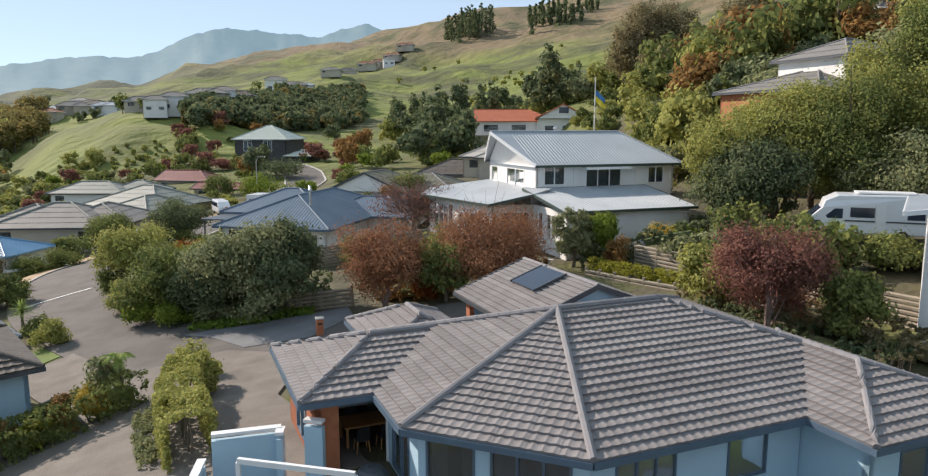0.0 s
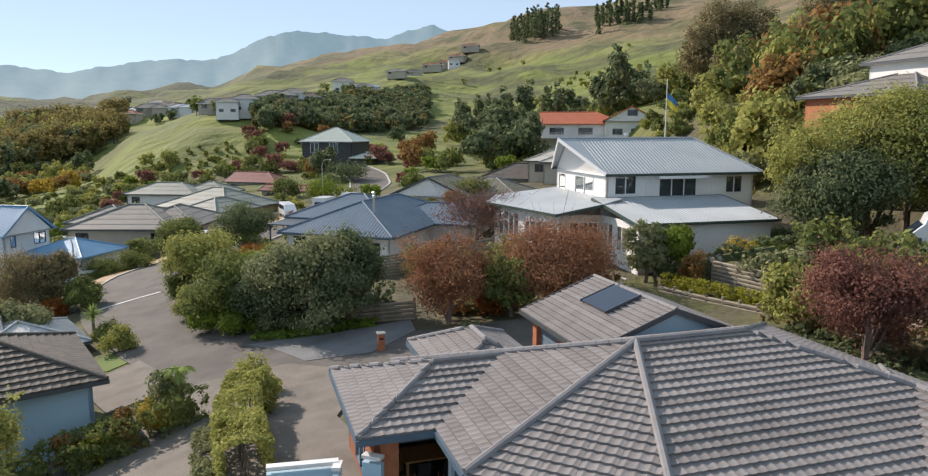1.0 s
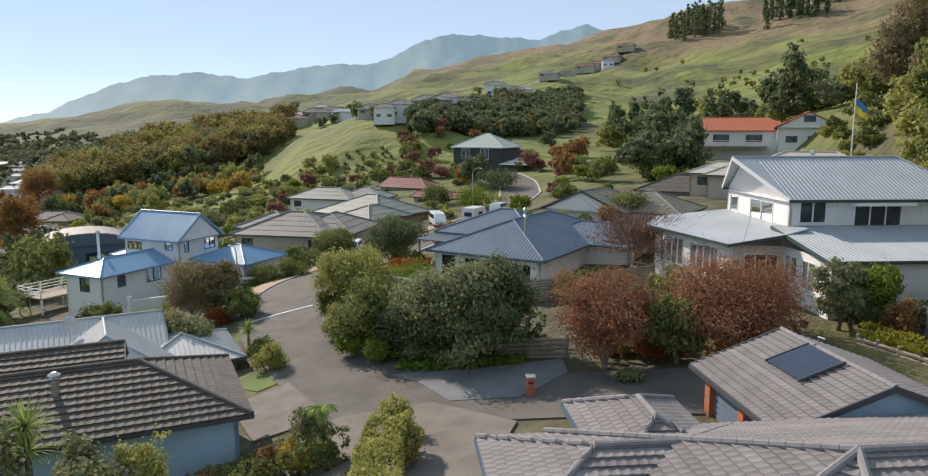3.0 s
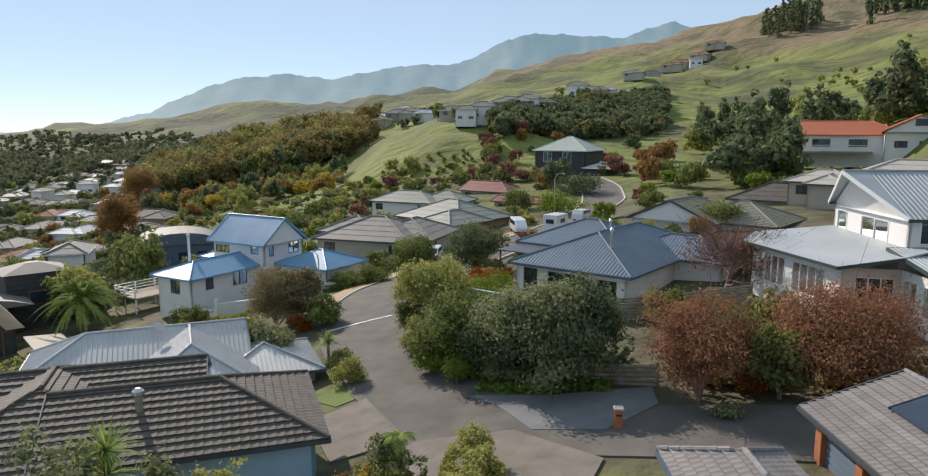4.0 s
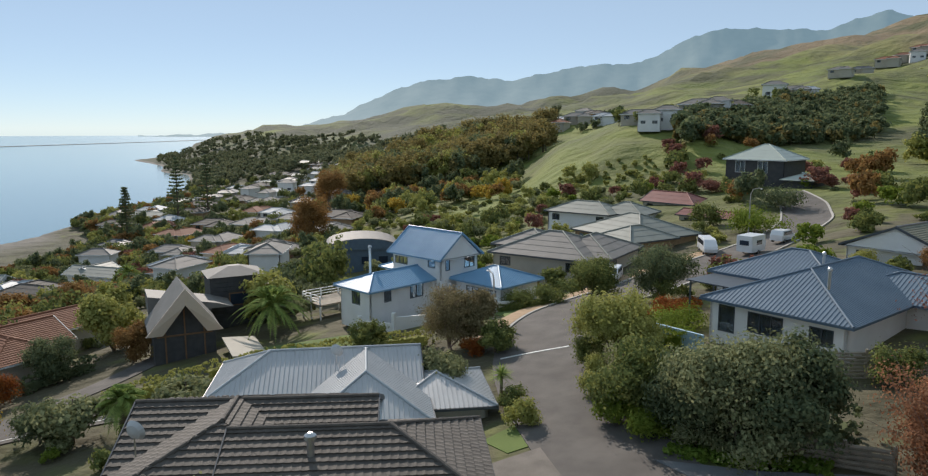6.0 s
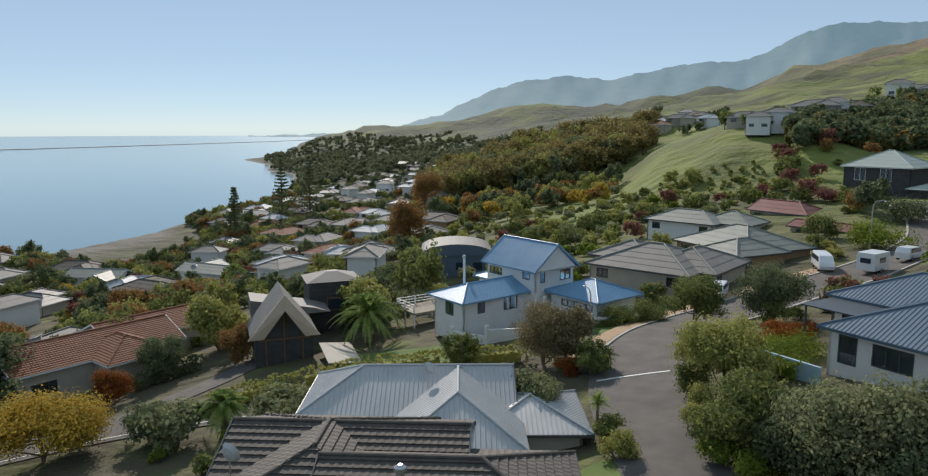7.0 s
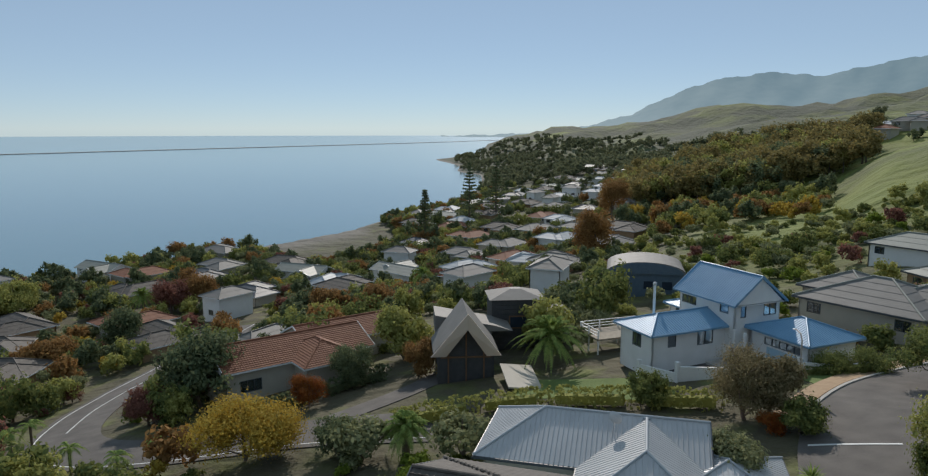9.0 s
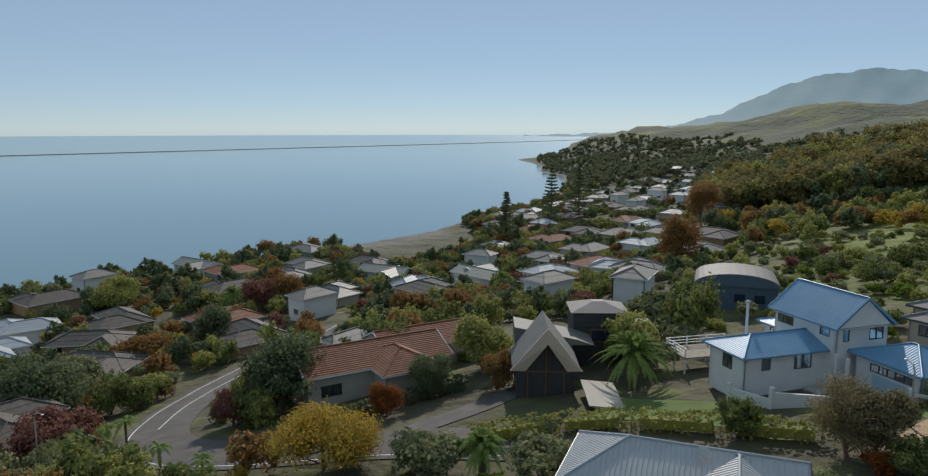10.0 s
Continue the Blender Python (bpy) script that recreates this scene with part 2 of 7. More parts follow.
# ---- the ground ----
PROFILE = np.array([(-400, -44), (-60, -36), (0, -30.2), (5, -28.4), (14, -28.1), (30, -27.7), (87, -26.6), (130, -21), (160, -14.5), (187, -9.8), (205, -7.4), (216, -5.8), (224, -3.9), (230, -2.9), (238, -1.9), (250, -0.6), (265, 1.2), (290, 3), (330, 6), (900, 40)])
AZ = [-180, -120, -75, -66, -61.5, -59, -56, -50, -40, -33, -29, -25, -20, -15, -10, -4, 2, 10, 25, 60, 120, 180]
RADII = [170, 200, 230, 260, 320, 400, 480, 600, 900, 1120, 1300, 2200]
SEA = (-34, -34, -34, -34, -37, -40, -40, -40, -40, -40, -40, -40)
FAR = np.array([  # heights round the bay, by azimuth and distance
    SEA, SEA, (-29, -30, -31, -33, -36, -40, -40, -40, -40, -40, -40, -40),
    (-27, -27, -27, -27.5, -28, -28.3, -30.5, -36, -40, -40, -40, -40), (-25, -25, -26, -26, -26.5, -27.5, -28.8, -31, -32, -28.8, -40, -40),
    (-24, -24, -25, -25, -26, -26, -26.5, -27.5, -28, -22, -32, -38), (-22, -23, -24, -24, -24, -25, -25, -24, -14, -4, 2, -5),
    (-18, -19, -20, -20, -20, -20, -18, -12, 4, 18, 24, 14), (-9.5, -9.7, -10.3, -11.5, -5, 4, 5, 7, 21, 42, 52, 40),
    (-6, -6, -6.5, -6, 2, 9, 12, 18, 32, 48, 60, 50), (-4, -2, 3, 8, 11, 16, 22, 30, 42, 54, 66, 60),
    (-3, 1, 10, 15, 18, 22, 26, 36, 52, 68, 80, 66), (0, 4, 11, 16, 21, 24, 30, 45, 76, 98, 112, 90),
    (1, 4, 7, 9, 18, 29, 36, 50, 90, 118, 136, 110), (2, 3, 5, 8, 13, 24, 38, 56, 98, 132, 156, 120),
    (3, 4, 5.5, 8, 14, 22, 34, 54, 112, 158, 185, 140), (7, 8, 9, 12, 19, 28, 40, 62, 132, 184, 212, 160),
    (15, 16, 17, 19, 27, 37, 51, 77, 160, 215, 250, 200), (30, 34, 39, 43, 56, 70, 84, 110, 180, 228, 260, 220),
    (40, 44, 48, 51, 70, 90, 108, 140, 200, 240, 270, 240), (10, 10, 10, 10, 15, 20, 28, 40, 60, 72, 80, 80), SEA])


def smooth01(t):
    t = np.clip(t, 0, 1)
    return t * t * (3 - 2 * t)


def wave(x, y):
    return np.sin(x * 0.031 + 1.3 * np.sin(y * 0.017)) * np.cos(y * 0.027 + np.sin(x * 0.021)) + 0.5 * np.sin(x * 0.083 + y * 0.06) * np.sin(y * 0.071 - 0.4)


def ground_z(x, y):
    x, y = np.asarray(x, float), np.asarray(y, float)
    d = 0.88 * (x + 241) + 0.48 * (y + 32)
    z = (np.interp(d - 4, PROFILE[:, 0], PROFILE[:, 1]) + np.interp(d, PROFILE[:, 0], PROFILE[:, 1]) + np.interp(d + 4, PROFILE[:, 0], PROFILE[:, 1])) / 3
    e = 0.988 * (x - 26) + 0.156 * (y - 60)
    z = z + 9 * smooth01((e - 2) / 13) + 0.22 * np.maximum(0, e - 15)
    z = z + 1.5 * np.exp(-((x + 6) / 12) ** 2 - ((y - 20) / 14) ** 2)
    z = z - 1.7 * smooth01((y - 62) / 22) * smooth01((-18 - x) / 12) * (1 - smooth01((y - 125) / 40))
    z = z + 1.5 * smooth01((0.857 * (x - 12.3) + 0.515 * (y - 46.5)) / 0.8) * smooth01((50 - y) / 3) * smooth01((y - 22) / 6)
    r, az = np.hypot(x, y), np.degrees(np.arctan2(x, y))
    col = np.interp(az, AZ, np.arange(len(AZ)))
    c0 = np.clip(np.floor(col).astype(int), 0, len(AZ) - 2)
    fc = smooth01(col - c0) * 0.5 + (col - c0) * 0.5
    row = np.interp(r, RADII, np.arange(len(RADII)))
    r0 = np.clip(np.floor(row).astype(int), 0, len(RADII) - 2)
    fr = smooth01(row - r0) * 0.6 + (row - r0) * 0.4
    far = (FAR[c0, r0] * (1 - fr) + FAR[c0, r0 + 1] * fr) * (1 - fc) + (FAR[c0 + 1, r0] * (1 - fr) + FAR[c0 + 1, r0 + 1] * fr) * fc
    rough = np.clip((r - 220) / 500, 0, 1) * np.clip((far + 30) / 30, 0, 1)
    far = far + rough * (4.0 * wave(x, y) - 7.5 * np.abs(np.sin(x * 0.028 + 1.7 * np.sin(y * 0.011)) * np.cos(y * 0.013)) ** 0.7 - 1.4 * np.abs(np.sin(x * 0.11 + y * 0.03 + 2 * np.sin(y * 0.03))) + 9.0 * wave(x * 0.37 + 40, y * 0.37) * np.clip((r - 500) / 600, 0, 1))
    w = np.maximum(smooth01((r - 165) / 50) * smooth01((az + 66) / 12), smooth01((r - 620) / 200))
    return z * (1 - w) + far * w


def gz(x, y):
    return float(ground_z(x, y))


def build_ground():
    n = 420
    rad = np.r_[np.arange(0, 100, 1.3), 100 * 1.034 ** np.arange(0, 94)]
    ang = np.linspace(0, 2 * np.pi, n, endpoint=False)
    R, A = np.meshgrid(rad, ang, indexing="ij")
    X, Y = -25 + R * np.sin(A), 45 + R * np.cos(A)
    Z = ground_z(X, Y)
    verts = np.stack([X, Y, Z], -1).reshape(-1, 3)
    i, j = np.meshgrid(np.arange(len(rad) - 1), np.arange(n), indexing="ij")
    a, b = i * n + j, i * n + (j + 1) % n
    faces = np.stack([a, a + n, b + n, b], -1).reshape(-1, 4)
    me = bpy.data.meshes.new("ground")
    me.from_pydata(verts.tolist(), [], faces.tolist())
    me.polygons.foreach_set("use_smooth", [True] * len(me.polygons))
    m = material("hill_grass", (0.105, 0.14, 0.02), (0.20, 0.222, 0.042), 0.03, 0.95, 0.5, fine=1.2, mixfine=0.3)
    nd, ln = m.node_tree.nodes, m.node_tree.links
    folds, wide = nd.new("ShaderNodeTexNoise"), nd.new("ShaderNodeBump")
    folds.inputs["Scale"].default_value, folds.inputs["Detail"].default_value = 0.09, 9
    gp = nd.new("ShaderNodeNewGeometry")
    ln.new(gp.outputs["Position"], folds.inputs["Vector"])
    ln.new(folds.outputs["Fac"], wide.inputs["Height"])
    wide.inputs["Strength"].default_value, wide.inputs["Distance"].default_value = 0.8, 5.0
    ln.new(wide.outputs[0], nd["Principled BSDF"].inputs["Normal"])
    # dry brown grass on the upper slopes, in patches of its own
    geo, tex, sep = nd.new("ShaderNodeNewGeometry"), nd.new("ShaderNodeTexNoise"), nd.new("ShaderNodeSeparateXYZ")
    tex.inputs["Scale"].default_value, tex.inputs["Detail"].default_value = 0.006, 6
    ln.new(geo.outputs["Position"], tex.inputs["Vector"])
    ln.new(geo.outputs["Position"], sep.inputs[0])
    high = nd.new("ShaderNodeMapRange")
    high.inputs[1].default_value, high.inputs[2].default_value = 40, 130
    ln.new(sep.outputs[2], high.inputs[0])
    s = nd.new("ShaderNodeMath")
    s.operation = "MULTIPLY_ADD"
    ln.new(high.outputs[0], s.inputs[0])
    s.inputs[1].default_value = 0.42
    ln.new(tex.outputs["Fac"], s.inputs[2])
    rng = nd.new("ShaderNodeMapRange")
    rng.inputs[1].default_value, rng.inputs[2].default_value = 0.55, 0.85
    ln.new(s.outputs[0], rng.inputs[0])
    mix = nd.new("ShaderNodeMix")
    mix.data_type = "RGBA"
    b = nd["Principled BSDF"]
    old = b.inputs["Base Color"].links[0].from_socket
    ln.new(rng.outputs[0], mix.inputs[0])
    ln.new(old, mix.inputs[6])
    mix.inputs[7].default_value = (0.2, 0.145, 0.078, 1)
    # darker bracken and sedge in patches over the slopes
    tex4 = nd.new("ShaderNodeTexNoise")
    tex4.inputs["Scale"].default_value, tex4.inputs["Detail"].default_value = 0.022, 9
    ln.new(geo.outputs["Position"], tex4.inputs["Vector"])
    patchy = nd.new("ShaderNodeMapRange")
    patchy.inputs[1].default_value, patchy.inputs[2].default_value = 0.45, 0.64
    ln.new(tex4.outputs["Fac"], patchy.inputs[0])
    mix4 = nd.new("ShaderNodeMix")
    mix4.data_type = "RGBA"
    ln.new(patchy.outputs[0], mix4.inputs[0])
    ln.new(mix.outputs[2], mix4.inputs[6])
    mix4.inputs[7].default_value = (0.07, 0.075, 0.024, 1)
    mix = mix4
    # bare garden soil, leaf litter and rough grass between the houses
    ln_ = nd.new("ShaderNodeVectorMath")
    ln_.operation = "LENGTH"
    ln.new(geo.outputs["Position"], ln_.inputs[0])
    near = nd.new("ShaderNodeMapRange")
    near.inputs[1].default_value, near.inputs[2].default_value = 175, 120
    ln.new(ln_.outputs["Value"], near.inputs[0])
    low = nd.new("ShaderNodeMapRange")
    low.inputs[1].default_value, low.inputs[2].default_value = -8, -13
    ln.new(sep.outputs[2], low.inputs[0])
    either = nd.new("ShaderNodeMath")
    either.operation = "MAXIMUM"
    ln.new(near.outputs[0], either.inputs[0])
    ln.new(low.outputs[0], either.inputs[1])
    tex2 = nd.new("ShaderNodeTexNoise")
    tex2.inputs["Scale"].default_value, tex2.inputs["Detail"].default_value = 0.22, 8
    ln.new(geo.outputs["Position"], tex2.inputs["Vector"])
    soil = nd.new("ShaderNodeMapRange")
    soil.inputs[1].default_value, soil.inputs[2].default_value = 0.24, 0.52
    ln.new(tex2.outputs["Fac"], soil.inputs[0])
    both = nd.new("ShaderNodeMath")
    both.operation = "MULTIPLY"
    ln.new(either.outputs[0], both.inputs[0])
    ln.new(soil.outputs[0], both.inputs[1])
    mix3 = nd.new("ShaderNodeMix")
    mix3.data_type = "RGBA"
    ln.new(both.outputs[0], mix3.inputs[0])
    ln.new(mix.outputs[2], mix3.inputs[6])
    mix3.inputs[7].default_value = (0.085, 0.075, 0.04, 1)
    mix = mix3
    # bracken and bush on the slopes that run down to the headland
    west = nd.new("ShaderNodeMapRange")
    west.inputs[1].default_value, west.inputs[2].default_value = -180, -520
    ln.new(sep.outputs[0], west.inputs[0])
    tex5 = nd.new("ShaderNodeTexNoise")
    tex5.inputs["Scale"].default_value, tex5.inputs["Detail"].default_value = 0.012, 8
    ln.new(geo.outputs["Position"], tex5.inputs["Vector"])
    bush = nd.new("ShaderNodeMapRange")
    bush.inputs[1].default_value, bush.inputs[2].default_value = 0.3, 0.55
    ln.new(tex5.outputs["Fac"], bush.inputs[0])
    cover = nd.new("ShaderNodeMath")
    cover.operation = "MULTIPLY"
    ln.new(west.outputs[0], cover.inputs[0])
    ln.new(bush.outputs[0], cover.inputs[1])
    mix5 = nd.new("ShaderNodeMix")
    mix5.data_type = "RGBA"
    ln.new(cover.outputs[0], mix5.inputs[0])
    ln.new(mix.outputs[2], mix5.inputs[6])
    mix5.inputs[7].default_value = (0.06, 0.07, 0.04, 1)
    mix = mix5
    # gravel beach just above the water
    beach = nd.new("ShaderNodeMapRange")
    beach.inputs[1].default_value, beach.inputs[2].default_value = -29.3, -29.7
    ln.new(sep.outputs[2], beach.inputs[0])
    mix2 = nd.new("ShaderNodeMix")
    mix2.data_type = "RGBA"
    ln.new(beach.outputs[0], mix2.inputs[0])
    ln.new(mix.outputs[2], mix2.inputs[6])
    mix2.inputs[7].default_value = (0.16, 0.145, 0.12, 1)
    ln.new(mix2.outputs[2], b.inputs["Base Color"])
    me.materials.append(m)
    tagged(new("ground", me), "grassy hillside sloping down to the sea", "ground", kind="structure")


build_ground()

# the sea, to the horizon, and the long boulder bank that lies across it
sea_mb = MB()
ring = [(4940 * math.sin(2 * math.pi * k / 96), 4940 * math.cos(2 * math.pi * k / 96), -30.0) for k in range(96)]
sea_mb.quad(*ring[::-1])
seam = material("sea_water", (0.115, 0.215, 0.25), (0.135, 0.24, 0.275), 0.004, 0.13, 0.0, spec=0.42)
nd, ln = seam.node_tree.nodes, seam.node_tree.links
geo, tx, bp = nd.new("ShaderNodeNewGeometry"), nd.new("ShaderNodeTexNoise"), nd.new("ShaderNodeBump")
tx.inputs["Scale"].default_value, tx.inputs["Detail"].default_value = 0.35, 6
ln.new(geo.outputs["Position"], tx.inputs["Vector"])
ln.new(tx.outputs["Fac"], bp.inputs["Height"])
bp.inputs["Strength"].default_value, bp.inputs["Distance"].default_value = 0.12, 0.3
ln.new(bp.outputs[0], nd["Principled BSDF"].inputs["Normal"])
M["sea"] = seam
plain("water", sea_mb, "sea", "calm pale blue sea", "sea", kind="structure")


def strip(name, pts, width, mat, label, category, lift=0.07, kind="structure", depth=0.3, dz=None):
    """A band along a line on the ground, with thickness: roads, paths, kerbs."""
    line = []
    for (x0, y0), (x1, y1) in zip(pts, pts[1:]):
        k = max(1, int(math.hypot(x1 - x0, y1 - y0) / 1.5))
        line += [(x0 + (x1 - x0) * i / k, y0 + (y1 - y0) * i / k) for i in range(k)]
    line.append(pts[-1])
    for _ in range(6):
        line = [line[0]] + [((a[0] + 2 * b[0] + c[0]) / 4, (a[1] + 2 * b[1] + c[1]) / 4) for a, b, c in zip(line, line[1:], line[2:])] + [line[-1]]
    mb, cross = MB(), 5
    for i, p in enumerate(line):
        a, b = line[max(i - 1, 0)], line[min(i + 1, len(line) - 1)]
        dx, dy = b[0] - a[0], b[1] - a[1]
        s = math.hypot(dx, dy)
        nx, ny = dy / s, -dx / s
        for k in range(cross):
            o = (k / (cross - 1) - 0.5) * width
            x, y = p[0] + nx * o, p[1] + ny * o
            mb.v.append((x, y, gz(x, y) + lift if dz is None else dz))
        for o in (width / 2, -width / 2):
            x, y = p[0] + nx * o, p[1] + ny * o
            mb.v.append((x, y, (gz(x, y) if dz is None else dz) - depth))
        if i:
            q, r = (i - 1) * 7, i * 7
            for k in range(4):
                mb.f.append((q + k, r + k, r + k + 1, q + k + 1))
            mb.f.append((q + 4, r + 4, r + 5, q + 5))
            mb.f.append((q + 6, r + 6, r, q))
    return plain(name, mb, mat, label, category, kind=kind)


def patch(name, pts, mat, label, category, lift=0.06, kind="structure"):
    """A paved or planted area with a given outline, laid on the ground in small squares."""
    c = np.mean(pts, 0)
    mb, rings = MB(), 8
    edge = []
    for (x0, y0), (x1, y1) in zip(pts, pts[1:] + pts[:1]):
        k = max(1, int(math.hypot(x1 - x0, y1 - y0) / 1.2))
        edge += [(x0 + (x1 - x0) * i / k, y0 + (y1 - y0) * i / k) for i in range(k)]
    n = len(edge)
    for r in range(rings + 1):
        for x, y in edge:
            px, py = c[0] + (x - c[0]) * (r / rings), c[1] + (y - c[1]) * (r / rings)
            mb.v.append((px, py, gz(px, py) + lift))
    for x, y in edge:
        mb.v.append((x, y, gz(x, y) - 0.3))
    for r in range(rings + 1):
        for j in range(n):
            mb.f.append((r * n + j, r * n + (j + 1) % n, (r + 1) * n + (j + 1) % n, (r + 1) * n + j)[::-1])
    return plain(name, mb, mat, label, category, kind=kind)


def offset_line(pts, o):
    out = []
    for i, p in enumerate(pts):
        a, b = pts[max(i - 1, 0)], pts[min(i + 1, len(pts) - 1)]
        dx, dy = b[0] - a[0], b[1] - a[1]
        s = math.hypot(dx, dy)
        out.append((p[0] + dy / s * o, p[1] - dx / s * o))
    return out


ROAD = [(-11, 30), (-15, 37), (-20, 42), (-26, 47.5), (-31, 53), (-35.5, 60), (-37.5, 68), (-37.5, 78), (-35, 90), (-31.5, 103), (-29, 116), (-29, 130), (-33, 146), (-40, 160)]
strip("road", ROAD, 7.2, "asphalt", "worn grey asphalt street", "road", lift=0.09)
strip("road_court", [(-15, 37.6), (-8, 38.2), (-1, 39.6), (5, 40.5)], 6.0, "asphalt", "worn asphalt drive leading to the garages", "road", lift=0.085)
# the court's dappled shade is painted: a bluer asphalt than the drive
patch("parking_court", [(-17.2, 41.6), (-15, 40.5), (-12.1, 37.6), (-8.6, 38.1), (-6.7, 41.7), (-7.4, 44.0), (-12.4, 42.2)], "court", "asphalt parking court with bluish dappled shade put into its colour", "driveway", lift=0.12)
patch("driveway", [(-24, 16), (-9, 14), (-4.5, 19), (-5.5, 25), (-8, 29), (-8, 35), (-13, 37.5), (-17.5, 35.8), (-18.7, 32.8), (-22.5, 29), (-27, 26)], "concrete", "pale exposed-aggregate concrete driveway", "driveway", lift=0.11)
patch("driveway", [(-21, 33.5), (-18, 36), (-23.5, 41), (-25.5, 38)], "concrete", "pale gravel-finish concrete driveway", "driveway", lift=0.11)
strip("road_line", [(-35.3, 54.2), (-32.2, 56.8), (-31, 57.6)], 0.22, "road_white", "pale concrete joint across the street", "road marking", lift=0.12)
for o, a, b in ((-3.75, 5, 14), (3.75, 6, 14)):
    strip("kerb", offset_line(ROAD, o)[a:b], 0.32, "kerb", "concrete kerb along the street", "kerb", lift=0.2)
LOW = [(-40, 54), (-50, 46), (-60, 39), (-68, 30), (-74.5, 19), (-80, 12.5), (-87, 9.5), (-95, 9.8), (-105, 12.5), (-116, 18), (-128, 26.5), (-140, 36), (-152, 44)]
strip("road", LOW[2:], 7.5, "asphalt", "winding grey asphalt road below the houses", "road", lift=0.1)
strip("road_line", offset_line(LOW, -2.9)[2:], 0.16, "road_white", "white painted edge line", "road marking", lift=0.125)
strip("road_line", offset_line(LOW, 0.3)[7:], 0.14, "road_white", "white painted centre line", "road marking", lift=0.125)
strip("footpath", offset_line(ROAD, -5.0)[5:10], 1.9, "tan_brick", "brown paved footpath beside the street", "footpath", lift=0.16)
strip("path", [(-70, 33), (-72, 42), (-76, 50)], 3.2, "asphalt", "shaded driveway between hedges", "driveway", lift=0.09)
strip("road", [(-300, 300), (-285, 330), (-262, 352), (-240, 372)], 8, "concrete", "distant pale road", "road", lift=0.6, depth=1.0)
strip("boulder_bank", [(-1400, -420), (-1475, -226), (-1620, 60), (-1757, 318), (-1950, 700), (-2250, 1250), (-2700, 1900)], 16, "kerb", "long low bank of grey boulders lying in the sea", "bank", kind="structure", dz=-28.9, depth=3)


# ---- roofs, walls and windows ----
TILE = {"course": 0.345, "pan": 0.30, "step": 0.066}          # metres, changed between houses


